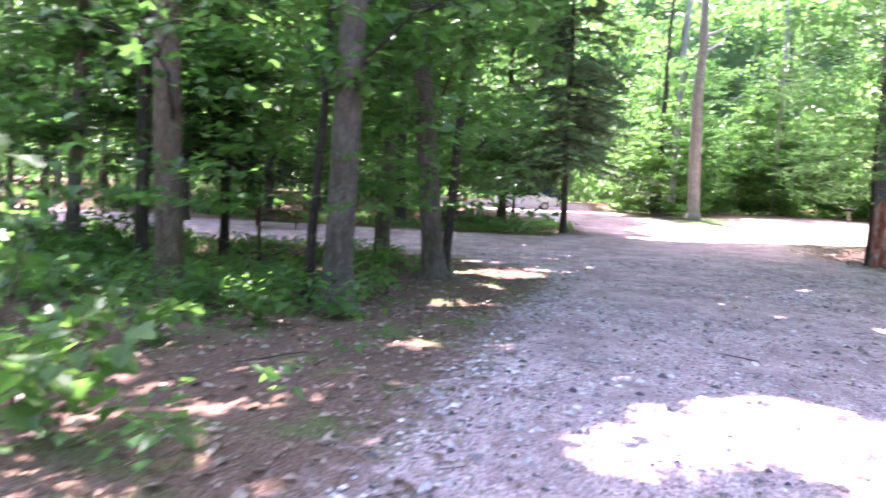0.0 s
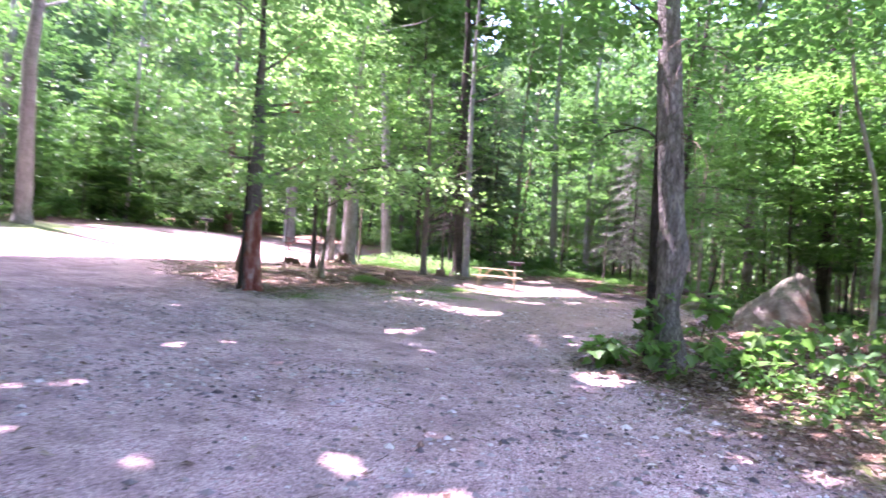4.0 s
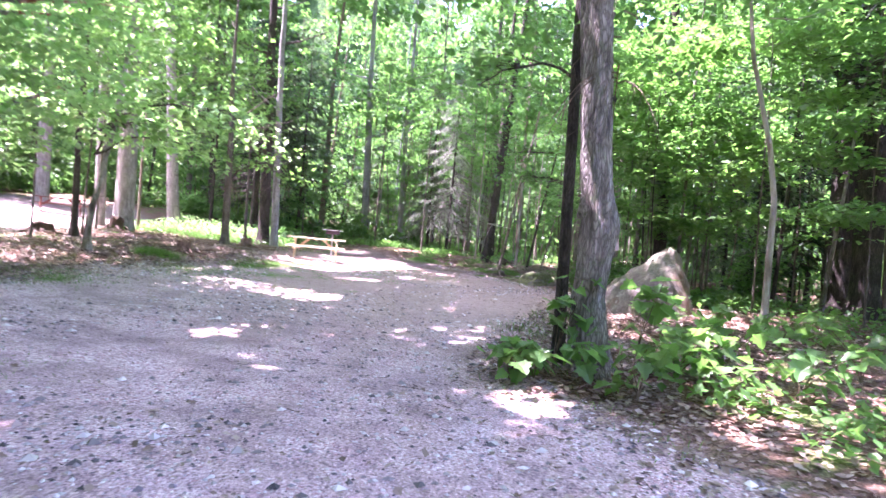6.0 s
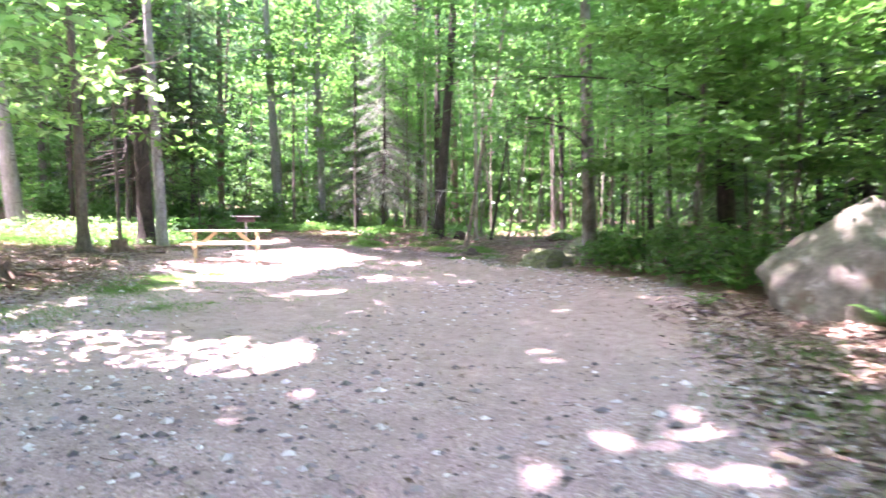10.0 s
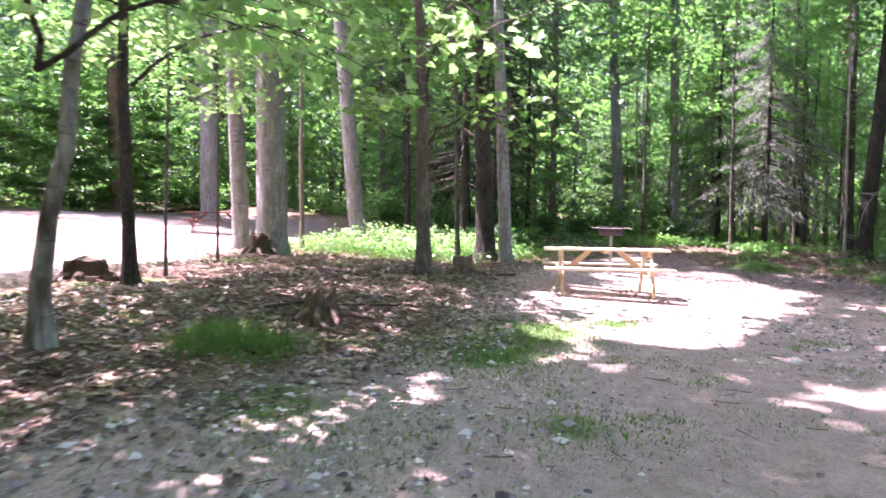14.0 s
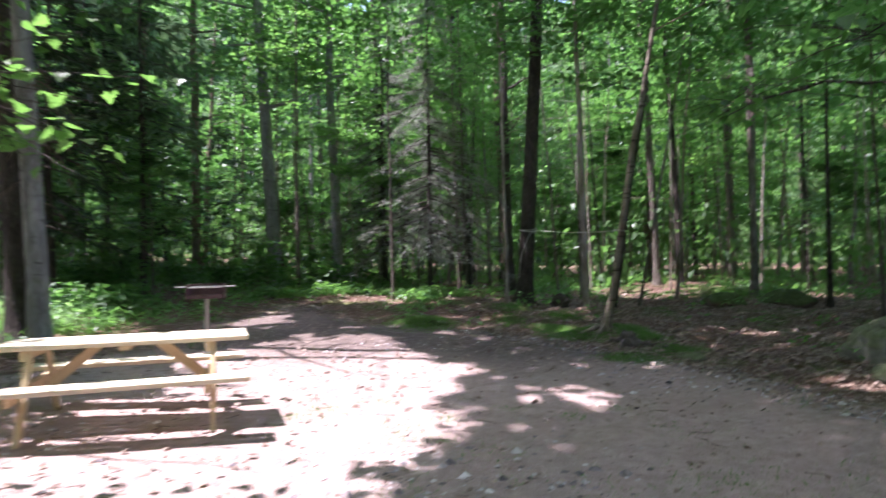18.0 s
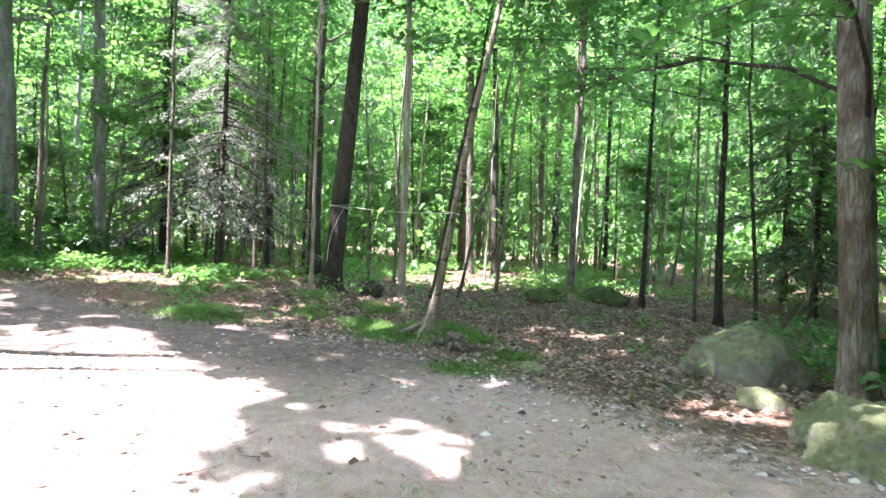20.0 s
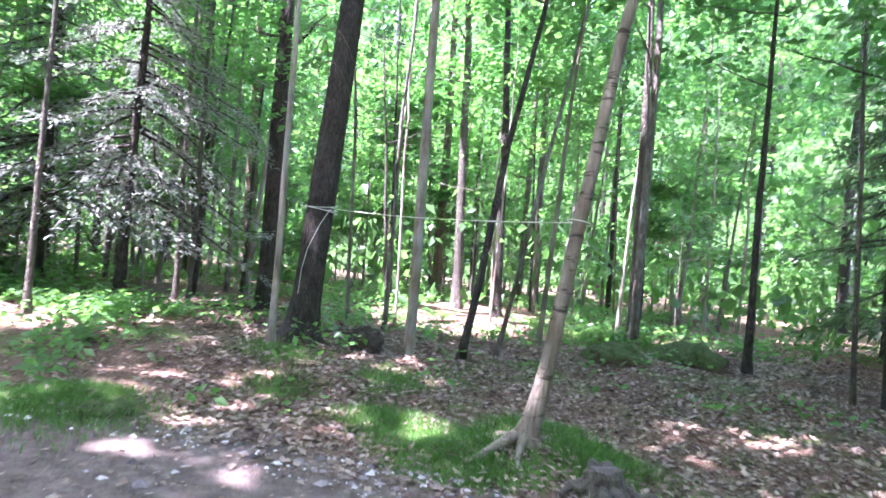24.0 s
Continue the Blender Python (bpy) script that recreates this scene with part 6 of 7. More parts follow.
def grass():
    rng = np.random.default_rng(53)
    sets = []
    # tufted patches: x, y, reach, blades, height
    for px, py, r, n, h in ((19.7, 18.6, 0.8, 3600, 0.05), (17.6, 18.3, 0.8, 1500, 0.05), (21.0, 18.7, 0.8, 3000, 0.05), (22.2, 18.3, 0.5, 900, 0.05), (18.6, 17.2, 0.5, 600, 0.05), (14.2, 18.8, 0.9, 1800, 0.06), (18.3, 20.2, 0.45, 2600, 0.16), (32.9, 15.5, 0.5, 4200, 0.09), (32.2, 15.5, 0.35, 2600, 0.07), (33.6, 15.9, 0.4, 2200, 0.1),
                            (32.3, 14.3, 0.4, 4200, 0.09), (33.2, 14.5, 0.5, 2000, 0.12), (33.2, 18.6, 0.6, 4200, 0.1), (31.2, 13.8, 0.4, 1800, 0.07), (30.3, 14.6, 0.5, 3200, 0.05), (36.0, 16.9, 0.5, 900, 0.12), (34.6, 16.9, 0.4, 900, 0.1),
                            (38.5, 10.8, 1.0, 1900, 0.2), (35.0, 15.6, 0.5, 700, 0.14), (15.6, 10.3, 0.6, 350, 0.1), (17.0, 9.9, 0.6, 350, 0.1), (9.8, 14.5, 0.7, 200, 0.04), (24.2, 14.5, 0.8, 200, 0.04), (16.5, 18.2, 0.8, 400, 0.05)):
        k = rng.normal(0, 0.55, (n, 2)) * r
        x, y = px + k[:, 0], py + k[:, 1]
        sets.append(blades(rng, x, y, floor_height(x, y, bare(x, y)), h))
    # short worn tufts scattered over the open pad
    for px, py, r in rng.uniform((17.2, 14.6, 0.12), (26.5, 18.6, 0.42), (70, 3)):
        n = int(rng.uniform(40, 130))
        k = rng.normal(0, 0.5, (n, 2)) * r
        x, y = px + k[:, 0], py + k[:, 1]
        sets.append(blades(rng, x, y, floor_height(x, y, bare(x, y)), 0.035))
    for box, n in (((-6, 8, 2, 32), 15000), ((8, 34, 8, 24), 12000), ((14, 34, 22, 44), 16000)):
        x, y, d = on_ground(rng, n, *box)
        keep = (np.abs(d + 0.15) < 0.55) & (np.sin(x * 2.3 + np.sin(y * 1.7)) + np.sin(y * 2.9) > -0.6) | (d < -0.3) & (np.sin(x * 0.8) + np.sin(y * 1.1 + x * 0.4) > 0.9)
        x, y, d = x[keep], y[keep], d[keep]
        sets.append(blades(rng, x, y, floor_height(x, y, d), 0.1))
    # the sunlit clearing behind the table
    n = 9000
    x, y = rng.normal(29.6, 2.0, n), rng.normal(27.0, 1.5, n)
    sets.append(blades(rng, x, y, floor_height(x, y, bare(x, y)), 0.3))
    stuff("grass", *joined(sets), GRASS, "sparse green grass in tufts along the gravel", "grass")


def seedlings():
    """Low leafy plants that cover the floor of the wood."""
    rng = np.random.default_rng(54)
    sets = []
    for box, n, h in (((-12, 4, 3, 24), 2300, 0.22), ((-12, -1, 8, 18), 1800, 0.5), ((9, 26, 1, 11), 1500, 0.2), ((24, 56, 21, 34), 3000, 0.28), ((33, 60, 4, 24), 4200, 0.26), ((-12, 36, 28, 60), 2600, 0.35), ((20, 34, 0, 12), 1200, 0.25), ((-12, 7, 28, 36), 2600, 0.22), ((33, 40, 19, 24), 1300, 0.2)):
        x, y, d = on_ground(rng, n, *box)
        keep = (d < np.where(y < 8.5, -1.2, -2.4) if box[0] < 20 and box[3] < 28 else d < -0.6) & (np.sin(x * 0.7 + 1.4 * np.sin(y * 0.5)) + np.sin(y * 0.9 + x * 0.3) + rng.normal(0, 0.5, n) > -0.25) & ((depth_in(ISLAND, x, y) < 0) | (x > 26)) & ~((x > 28) & (x < 37.5) & (y < 19) & (rng.uniform(0, 1, n) < 0.88))
        x, y, d = x[keep], y[keep], d[keep]
        c = np.stack([x, y, floor_height(x, y, d) + h * rng.uniform(0.3, 1.1, len(x))], 1)
        sets.append(leaf_arrays(spray_points(rng, c, 9, 0.13, 0.45), 0.13, rng, 0.2, 0.35))
    stuff("ground_plants", *joined(sets), LEAF_LOW, "green seedlings and herbs covering the woodland floor", "undergrowth")


leaf_litter()
pebbles()
grass()
seedlings()


def maple_leaf(size):
    """The outline of a lobed leaf, stalk at the origin, tip along x."""
    half = [(0.0, 0.03), (0.02, 0.22), (-0.06, 0.42), (0.16, 0.38), (0.3, 0.62), (0.42, 0.4), (0.56, 0.44), (0.62, 0.25), (0.82, 0.2), (1.0, 0.0)]
    pts = half + [(x, -y) for x, y in half[-2::-1]]
    return np.array([(x * size, y * size, -0.18 * size * x * x + 0.16 * size * abs(y)) for x, y in pts])


def lobed(p, size, rng, tilt=0.35, droop=0.35):
    base = maple_leaf(1.0)
    k = len(base)
    n = len(p)
    a, ti, ro = rng.uniform(0, 6.28, n), rng.normal(droop, tilt, n), rng.normal(0, tilt, n)
    s = size * rng.uniform(0.6, 1.25, n)
    out = []
    for q, aa, t, r, ss in zip(p, a, ti, ro, s):
        m = np.array((Matrix.Rotation(aa, 3, "Z") @ Matrix.Rotation(t, 3, "Y") @ Matrix.Rotation(r, 3, "X")))
        out.append(q + (base * ss) @ m.T)
    v = np.vstack([np.vstack([o, o[[0, k // 2]].mean(0)]) for o in out])
    ring = np.arange(k)
    f = np.stack([ring, (ring + 1) % k, np.full(k, k)], 1)
    f = (f[None] + np.arange(n)[:, None, None] * (k + 1)).reshape(-1, 3)
    return v, f


def maple_shoot(x, y, spread, high, leaves, size, seed, label, lean=(0, 0)):
    """A broad-leaved young maple: thin stems, stalks and lobed leaves."""
    rng = np.random.default_rng(seed)
    root = new("maple_shoot")
    root.location = (x, y, float(lie(x, y)))
    stems, tips = [], []
    for k in range(max(3, leaves // 9)):
        a, r = rng.uniform(0, 6.28), spread * rng.uniform(0.2, 1.0)
        tip = np.array([r * math.cos(a) + lean[0], r * math.sin(a) + lean[1], high * rng.uniform(0.45, 1.0)])
        s = np.linspace(0, 1, 7)[:, None]
        pts = tip * s ** np.array([1.3, 1.3, 0.75])
        stems.append(tube(pts, np.linspace(0.009, 0.003, 7), 4))
        for _ in range(9):
            o = pts[rng.integers(3, 7)]
            e = o + rng.normal(0, 1, 3) * [0.11, 0.11, 0.05]
            stems.append(tube(np.array([o, (o + e) / 2 + [0, 0, 0.015], e]), [0.002, 0.002, 0.0015], 3))
            tips.append(e)
    part("stem", quick_mesh("stem", *joined(stems), BARK_BROWN, True), None, root)
    v, f = lobed(np.array(tips), size, rng)
    part("leaves", quick_mesh("leaves", v, f, LEAF_LOW), None, root)
    return tagged(root, label, "shrub", "young maples")


SHOOT = "young maple shoot with broad lobed green leaves"
for k, (x, y, r, h, n, s) in enumerate(((12.5, 10.0, 0.4, 0.7, 54, 0.17), (12.75, 9.15, 0.45, 0.75, 45, 0.17), (13.0, 8.7, 0.35, 1.25, 30, 0.2), (12.5, 8.6, 0.4, 0.6, 40, 0.16), (12.7, 9.75, 0.35, 0.6, 36, 0.17), (13.1, 9.6, 0.3, 1.25, 30, 0.16), (13.5, 8.2, 0.6, 0.7, 60, 0.17),
                                        (12.9, 7.7, 0.5, 0.55, 50, 0.16), (14.3, 7.6, 0.7, 0.7, 60, 0.16), (13.4, 6.9, 0.7, 0.6, 60, 0.16), (15.2, 8.2, 0.6, 0.5, 45, 0.15), (14.6, 6.0, 0.8, 0.8, 60, 0.17),
                                        (15.9, 6.7, 0.7, 0.7, 55, 0.16), (12.2, 6.3, 0.6, 0.6, 55, 0.16), (16.6, 7.6, 0.6, 0.5, 40, 0.15))):
    maple_shoot(x, y, r, h, n * 2 // 3, s * 1.25, 300 + k, SHOOT)
for k, (x, y, r, h, n, s) in enumerate(((-2.2, 3.6, 0.4, 0.9, 45, 0.17), (-2.9, 4.3, 0.5, 0.8, 50, 0.17), (-3.2, 5.4, 0.6, 0.9, 60, 0.17), (-3.0, 6.6, 0.6, 0.6, 55, 0.16), (-2.2, 7.6, 0.5, 0.5, 50, 0.15), (-4.6, 7.2, 0.7, 0.9, 70, 0.17),
                                        (-1.3, 8.2, 0.4, 0.5, 40, 0.15), (-5.6, 9.0, 0.7, 1.0, 70, 0.17), (-0.9, 10.8, 0.5, 0.5, 45, 0.15), (-3.4, 8.6, 0.5, 0.6, 45, 0.15), (-2.9, 11.4, 0.6, 0.7, 50, 0.16), (-5.0, 5.2, 0.6, 1.1, 60, 0.18))):
    maple_shoot(x, y, r, h, n, s, 330 + k, SHOOT)


def fern(x, y, fronds, length, seed):
    """A fern: arching fronds with paired leaflets."""
    rng = np.random.default_rng(seed)
    root = new("fern")
    root.location = (x, y, float(lie(x, y)))
    for k in range(fronds):
        a = k / fronds * 6.28 + rng.uniform(-0.3, 0.3)
        ln = length * rng.uniform(0.75, 1.15)
        s = np.linspace(0.12, 1, 15)
        reach, rise = ln * 0.75 * s, ln * (0.95 * s - 0.6 * s ** 2.2)
        mid = np.stack([np.cos(a) * reach, np.sin(a) * reach, rise], 1)
        w = ln * 0.2 * np.sin(np.pi * np.clip(s * 0.92 + 0.08, 0, 1)) ** 0.7
        vs, fs = [tube(mid, np.linspace(0.004, 0.001, 15), 3)[0]], [tube(mid, np.linspace(0.004, 0.001, 15), 3)[1]]
        lv, lf = [], []
        for j in range(15):
            for side in (-1, 1):
                out = np.array([-math.sin(a) * side, math.cos(a) * side, -0.25]) * w[j] + np.array([math.cos(a), math.sin(a), 0]) * w[j] * 0.25
                fw = np.array([math.cos(a), math.sin(a), 0.2]) * ln * 0.028
                o = mid[j]
                i0 = len(lv)
                lv += [o - fw, o + fw, o + out * 0.6 + fw * 0.8, o + out]
                lf += [(i0, i0 + 1, i0 + 2, i0 + 3)]
        v, f = joined([(vs[0], fs[0]), (np.array(lv), np.array(lf))])
        part("frond", quick_mesh("frond", v, f, LEAF_LOW), None, root)
    return tagged(root, "green fern with arching feathery fronds", "fern", "ferns")


for k, (x, y, n, ln) in enumerate(((18.1, 8.6, 6, 0.5), (17.8, 8.1, 5, 0.4), (17.6, 6.2, 7, 0.55), (16.6, 5.9, 7, 0.5), (-2.5, 8.9, 7, 0.6), (-0.6, 14.8, 7, 0.5), (-0.9, 16.2, 7, 0.5), (19.4, 10.1, 6, 0.35),
                                   (30.0, 25.4, 7, 0.6), (28.6, 26.4, 7, 0.6), (31.5, 26.3, 7, 0.6), (30.6, 28, 7, 0.6), (27.2, 27.9, 7, 0.55), (40, 14.6, 7, 0.6), (41.2, 13.4, 7, 0.6), (39.4, 15.6, 7, 0.55), (36.2, 18.6, 6, 0.45), (38.2, 18.4, 6, 0.5))):
    fern(x, y, n, ln, 360 + k)


def overhang(owner_near, centre, reach, count, size, seed, mat=None):
    """A low leafy bough that a standing tree holds over the lane."""
    rng = np.random.default_rng(seed)
    owner = min((o for o in scene.objects if o.parent is None and o.get("category") == "tree"), key=lambda o: (o.location.x - owner_near[0]) ** 2 + (o.location.y - owner_near[1]) ** 2)
    o = np.array(owner.location)
    start = np.array([0, 0, centre[2] - o[2] - 0.5])
    end = np.array(centre) - o
    wood, tips = [], []
    s = np.linspace(0, 1, 9)[:, None]
    main = start + (end - start) * s + np.array([0, 0, 0.35]) * np.sin(s * np.pi) + rng.normal(0, 0.03, (9, 3))
    wood.append(tube(main, np.linspace(0.03, 0.008, 9), 6))
    for k in range(max(4, count // 9)):
        q = main[rng.integers(4, 9)]
        e = end + rng.normal(0, 1, 3) * np.array([reach[0], reach[1], reach[2]])
        line = q + (e - q) * np.linspace(0, 1, 5)[:, None] + np.array([0, 0, 0.1]) * np.sin(np.linspace(0, np.pi, 5))[:, None]
        wood.append(tube(line, np.linspace(0.007, 0.003, 5), 4))
        for _ in range(9):
            tips.append(line[rng.integers(2, 5)] + rng.normal(0, 1, 3) * [0.16, 0.16, 0.06])
    part("bough", quick_mesh("bough", *joined(wood), BARK_DARK, True), None, owner)
    part("bough_leaves", quick_mesh("bough_leaves", *lobed(np.array(tips), size, rng), mat or LEAF_MAPLE), None, owner)


# four of these boughs use the leaf colour brightened to look sunlit
overhang((17.2, 21.3), (18.3, 19.7, 3.35), (1.1, 0.8, 0.22), 170, 0.16, 401, LEAF_SUN_TINT)
overhang((19.6, 24.4), (20.6, 22.0, 4.1), (1.1, 0.9, 0.3), 150, 0.16, 402, LEAF_SUN_TINT)
overhang((23.9, 22.5), (22.0, 20.8, 4.3), (0.9, 0.7, 0.3), 90, 0.16, 408, LEAF_SUN_TINT)
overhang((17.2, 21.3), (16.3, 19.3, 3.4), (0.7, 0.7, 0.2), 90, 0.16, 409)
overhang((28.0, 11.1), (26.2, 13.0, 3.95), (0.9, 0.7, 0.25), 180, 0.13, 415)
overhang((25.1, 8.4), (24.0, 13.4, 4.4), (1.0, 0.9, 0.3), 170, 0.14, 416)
overhang((17.2, 21.3), (16.6, 17.6, 3.9), (1.1, 0.8, 0.25), 200, 0.17, 417, LEAF_SUN_TINT)
overhang((-1.48, 9.05), (0.1, 6.0, 3.45), (0.8, 0.6, 0.16), 90, 0.15, 403)
overhang((-4.15, 9.7), (-2.9, 6.0, 3.0), (0.8, 0.7, 0.3), 110, 0.15, 404)
overhang((-0.15, 13.4), (0.2, 11.0, 4.3), (1.0, 0.9, 0.45), 220, 0.16, 418)
overhang((-1.48, 9.05), (-0.8, 10.3, 3.5), (0.8, 0.8, 0.4), 150, 0.16, 419)
overhang((-1.7, 17.6), (-1.2, 14.6, 4.2), (1.2, 0.9, 0.5), 180, 0.17, 420)
overhang((28.0, 11.1), (30.4, 13.2, 4.15), (0.8, 0.8, 0.3), 150, 0.12, 405)
overhang((23.9, 22.5), (25.6, 21.9, 3.6), (0.9, 0.7, 0.35), 130, 0.16, 406, LEAF_LOW)
overhang((13.45, 9.25), (14.6, 11.4, 4.0), (0.9, 0.9, 0.25), 110, 0.13, 407, LEAF_BEECH)
maple_shoot(-3.0, 3.9, 0.6, 2.5, 80, 0.17, 410, "tall young maple shoot with broad lobed leaves")
maple_shoot(-3.9, 5.6, 0.7, 2.3, 80, 0.17, 411, "tall young maple shoot with broad lobed leaves")


def burl(x, y, z, w, seed):
    """A dark knotted swelling with a rotted heart on a trunk."""
    owner = min((o for o in scene.objects if o.parent is None and o.get("category") == "tree"), key=lambda o: (o.location.x - x) ** 2 + (o.location.y - y) ** 2)
    bm = lumpy(round_points(seed, w, w, w * 0.6) + round_points(seed + 1, w, w, -w * 0.6), seed, 3, 0.06, 7.0)
    ob = part("burl", bm, BARK_SHAGGY, owner, "knotted burl")
    ob.location = Vector((x, y, z)) - owner.location


def surface_roots(x, y, ways, r, seed):
    """Roots that run out from a trunk's foot over the ground: bearing in degrees, length."""
    rng = np.random.default_rng(seed)
    owner = min((o for o in scene.objects if o.parent is None and o.get("category") == "tree"), key=lambda o: (o.location.x - x) ** 2 + (o.location.y - y) ** 2)
    mat = next(c for c in owner.children if c.name.startswith("trunk")).data.materials[0]
    for bearing, length in ways:
        a = radians(bearing) + np.cumsum(rng.normal(0, 0.12, 9))
        s = np.linspace(0, 1, 9)
        px, py = x + np.cumsum(np.cos(a)) * length / 9, y + np.cumsum(np.sin(a)) * length / 9
        pz = floor_height(px, py, bare(px, py)) + r * (1.5 * (1 - s) ** 3 + 0.3 - 0.6 * s)
        q = np.stack([px, py, pz], 1) - np.array(owner.location)
        part("root", quick_mesh("root", *tube(q, r * (1.25 - s) * 0.8, 8, rng, 0.08), mat, True), None, owner)


surface_roots(32.5, 14.89, ((112, 1.0), (150, 0.5), (215, 0.35), (265, 0.4), (40, 0.4)), 0.05, 71)
surface_roots(-0.15, 13.4, ((250, 0.8), (290, 0.9), (330, 0.9), (200, 0.7), (20, 0.7)), 0.11, 72)
surface_roots(-1.48, 9.05, ((230, 0.6), (285, 0.7), (340, 0.6), (170, 0.5)), 0.09, 73)
surface_roots(36.95, 16.6, ((160, 0.6), (200, 0.7), (250, 0.6)), 0.08, 74)
surface_roots(23.9, 22.5, ((200, 0.7), (250, 0.8), (300, 0.7)), 0.07, 75)
surface_roots(13.45, 9.2, ((150, 0.6), (200, 0.7), (110, 0.5)), 0.1, 76)


def broken_limb():
    """The torn stub of a limb on the rugged maple, pink where it split."""
    owner = min((o for o in scene.objects if o.parent is None and o.get("category") == "tree"), key=lambda o: (o.location.x - 13.45) ** 2 + (o.location.y - 9.2) ** 2)
    rng = np.random.default_rng(77)
    pts = np.array([(0.01, 0.05, 1.95), (0.02, -0.03, 1.8), (0.02, -0.11, 1.64), (0.02, -0.15, 1.5)])
    part("broken_limb", quick_mesh("broken_limb", *tube(pts, [0.15, 0.12, 0.1, 0.06], 10, rng, 0.08), plain("torn_wood", (0.34, 0.2, 0.16), (0.6, 0.42, 0.36), 6, 0.85, (3, 3, 0.4), 0.6, 0.02), True), None, owner, "pink torn stub of a broken limb")


broken_limb()
burl(13.36, 9.39, float(lie(13.4, 9.2)) + 2.0, 0.24, 61)


def fallen_branch(x, y, length, r, turn, seed, mat=None):
    """A dead branch on the ground with a few side twigs."""
    rng = np.random.default_rng(seed)
    s = np.linspace(0, 1, 10)
    pts = np.stack([(s - 0.5) * length, 0.12 * length * np.sin(s * 3 + seed) * s, r + 0.03 * length * s * rng.uniform(0.1, 0.6)], 1)
    pieces = [tube(pts, np.linspace(r, r * 0.3, 10), 6, rng, 0.08)]
    for _ in range(4):
        o = pts[rng.integers(3, 9)]
        e = o + rng.normal(0, 1, 3) * [0.2, 0.2, 0.04] * length * 0.6
        e[2] = max(e[2], r * 0.6)
        pieces.append(tube(np.array([o, (o + e) / 2, e]), [r * 0.45, r * 0.35, r * 0.2], 4))
    ob = new("fallen_branch", quick_mesh("fallen_branch", *joined(pieces), mat or STUMP_DARK, True))
    ob.matrix_basis = pose(x, y, float(floor_height(np.array([x]), np.array([y]), bare(np.array([x]), np.array([y])))[0]), 0, 0, turn)
    return tagged(ob, "dead brown branch lying on the ground", "branch", "fallen branches")


for k, (x, y, ln, r, a) in enumerate(((3.4, 7.2, 0.5, 0.008, 130), (18.9, 20.9, 1.0, 0.02, 20), (20.3, 20.6, 0.9, 0.018, 140), (18.2, 20.1, 0.8, 0.015, 75), (19.9, 21.2, 1.2, 0.02, 10), (25.3, 21.9, 1.1, 0.025, 160), (25.0, 22.6, 0.9, 0.02, 60),
                                      (35.2, 16.0, 1.3, 0.02, 5), (38.0, 16.4, 2.2, 0.03, 70), (34.6, 12.4, 0.8, 0.012, 120), (30.8, 12.6, 0.7, 0.012, 20), (13.9, 8.9, 0.9, 0.015, 50), (15.4, 7.2, 1.4, 0.03, 110), (-1.6, 6.2, 0.8, 0.012, 40),
                                      (0.6, 11.2, 0.7, 0.01, 100), (36.2, 12.0, 1.5, 0.02, 150), (29.4, 10.4, 1.4, 0.02, 30), (16.9, 20.8, 0.8, 0.012, 100), (21.2, 22.0, 1.0, 0.015, 45), (40.2, 17.2, 2.4, 0.04, 95))):
    fallen_branch(x, y, ln, r, a, 420 + k)


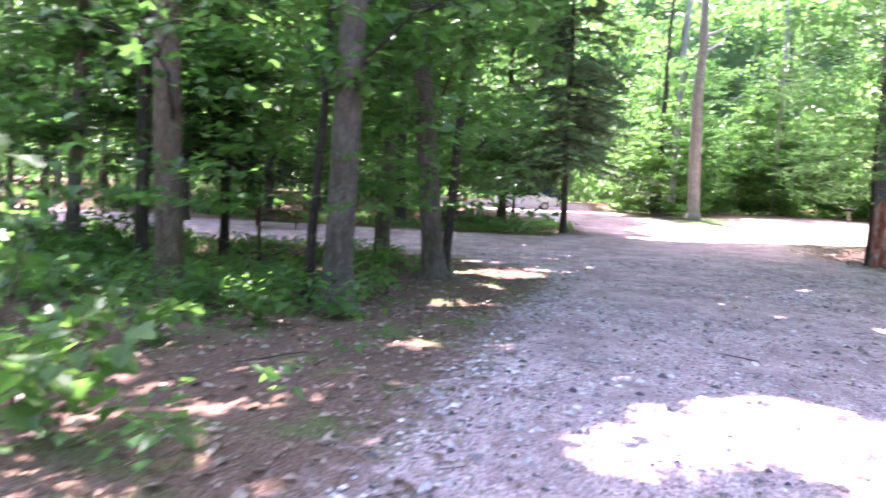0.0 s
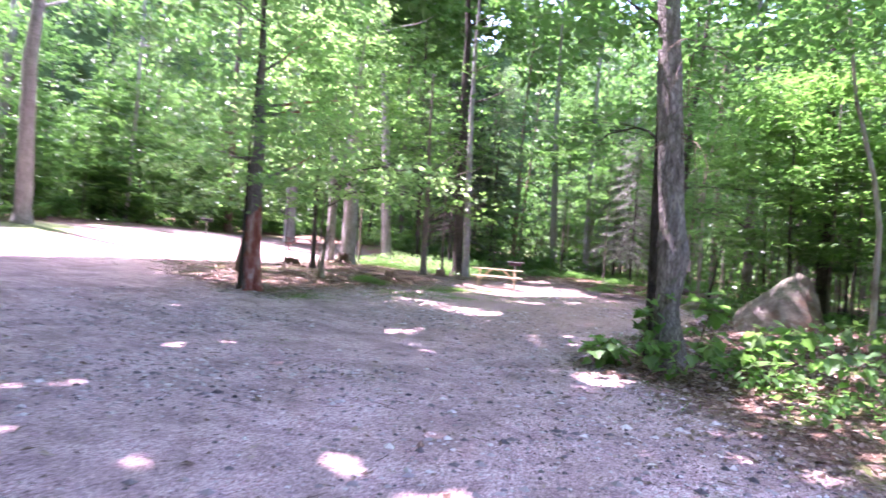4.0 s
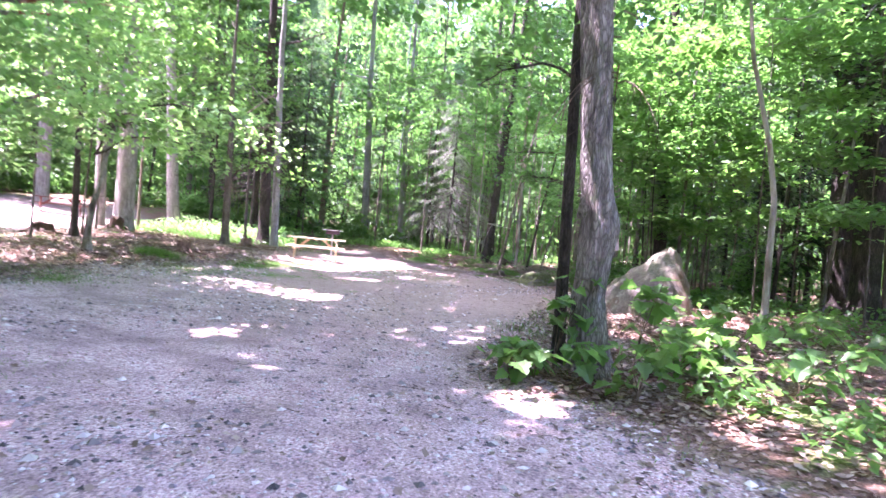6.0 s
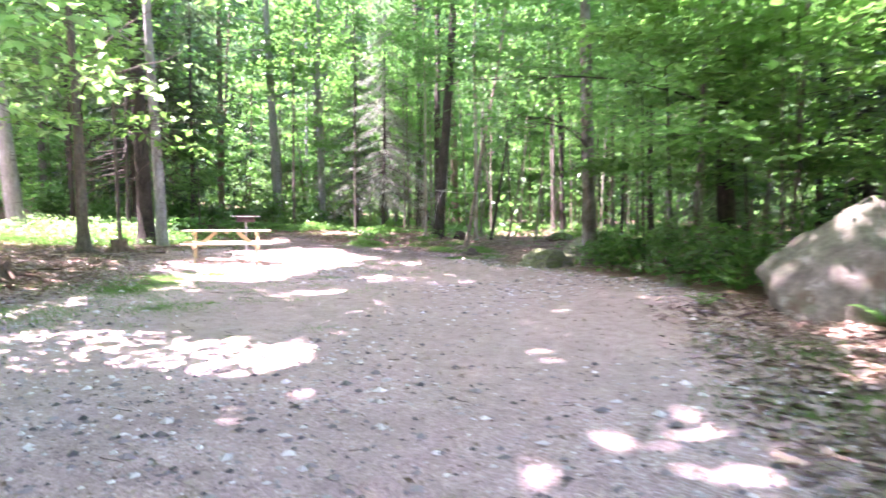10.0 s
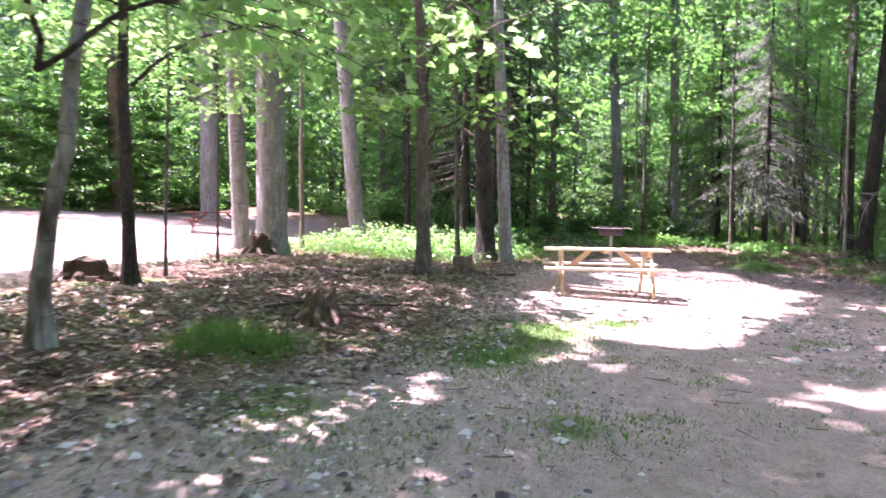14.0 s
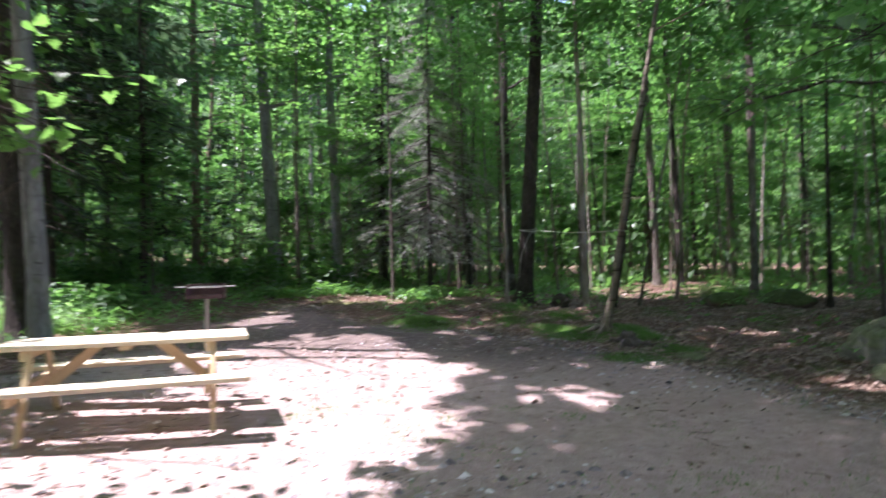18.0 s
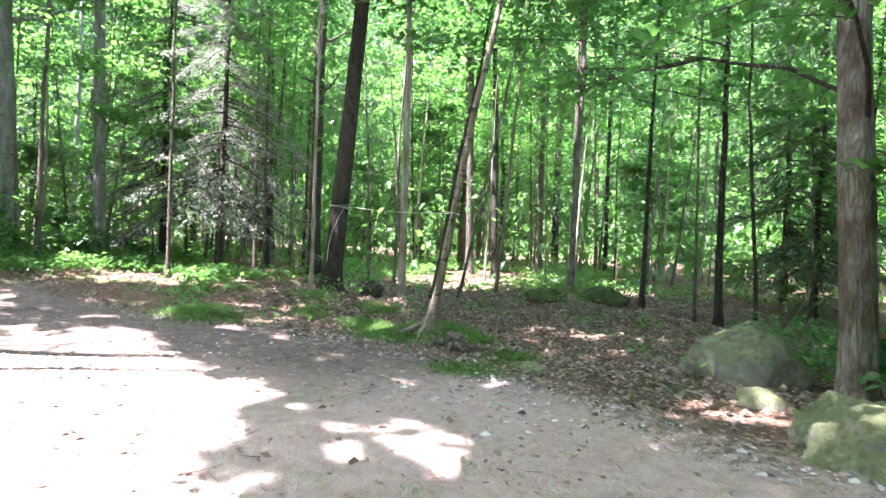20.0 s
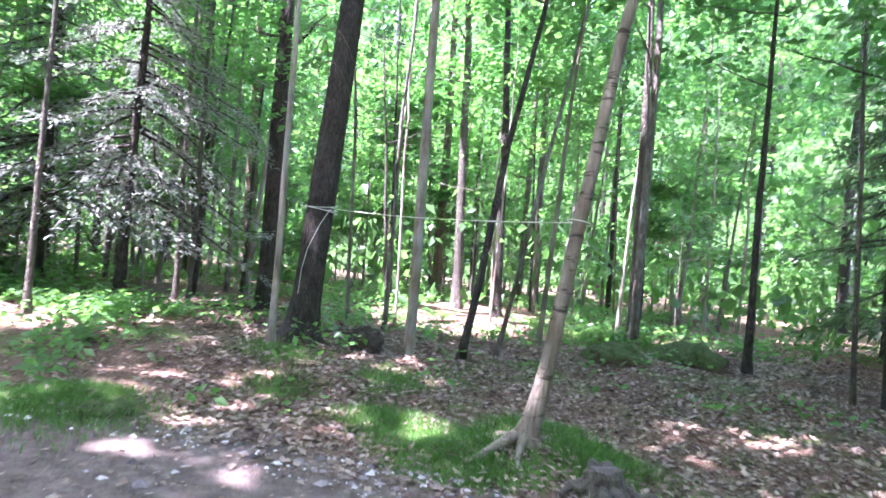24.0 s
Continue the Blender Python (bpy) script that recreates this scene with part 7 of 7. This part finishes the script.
def twigs():
    rng = np.random.default_rng(55)
    x, y, d = on_ground(rng, 1500, -3, 36, 1, 24)
    pieces = []
    z = floor_height(x, y, d)
    for px, py, pz in zip(x, y, z):
        a, ln = rng.uniform(0, 6.28), rng.uniform(0.05, 0.22)
        s = np.linspace(-0.5, 0.5, 3)
        pieces.append(tube(np.stack([px + s * ln * math.cos(a), py + s * ln * math.sin(a), pz + 0.006 + 0.004 * np.abs(s)], 1), [0.0035, 0.003, 0.002], 3))
    v, f = joined(pieces)
    stuff("twigs", v, f, STUMP_DARK, "small brown twigs strewn over gravel and litter", "twigs")


twigs()


def dead_boughs(owner_near, low, high, count, length, seed):
    """Hanging dead twigs on a standing trunk."""
    rng = np.random.default_rng(seed)
    owner = min((o for o in scene.objects if o.parent is None and o.get("category") == "tree"), key=lambda o: (o.location.x - owner_near[0]) ** 2 + (o.location.y - owner_near[1]) ** 2)
    wood = []
    for _ in range(count):
        a, z, ln = rng.uniform(0, 6.28), rng.uniform(low, high), length * rng.uniform(0.5, 1.1)
        s = np.linspace(0, 1, 6)
        pts = np.stack([math.cos(a) * ln * 0.7 * s, math.sin(a) * ln * 0.7 * s, z + 0.15 * ln * s - 0.75 * ln * s ** 2], 1)
        wood.append(tube(pts, np.linspace(0.012, 0.003, 6), 4))
        for _ in range(9):
            o = pts[rng.integers(2, 6)]
            e = o + rng.normal(0, 0.1, 3) - [0, 0, 0.22 * rng.uniform(0.5, 1.3)]
            wood.append(tube(np.array([o, (o + e) / 2 + [0.01, 0, 0], e]), [0.004, 0.003, 0.0015], 3))
    tagged(part("dead_branchwork", quick_mesh("dead_branchwork", *joined(wood), BARK_BROWN), None, owner, "brown dead hanging twigs"), kind="stuff")


dead_boughs((23.9, 22.5), 1.6, 2.9, 12, 0.9, 431)
dead_boughs((28.3, 23.4), 2.2, 4.5, 14, 1.3, 432)
dead_boughs((29.3, 24.6), 2.0, 5.0, 14, 1.5, 433)
dead_boughs((25.1, 8.4), 1.5, 4.0, 10, 1.0, 434)
dead_boughs((13.45, 9.25), 1.9, 2.3, 2, 0.35, 435)
dead_boughs((13.45, 9.17), 3.3, 5.2, 12, 1.7, 436)
dead_boughs((25.1, 8.4), 3.5, 5.5, 10, 1.5, 437)
dead_boughs((22.0, 4.0), 2.5, 5.5, 12, 1.6, 438)
dead_boughs((36.95, 16.6), 3.0, 5.5, 8, 1.2, 439)
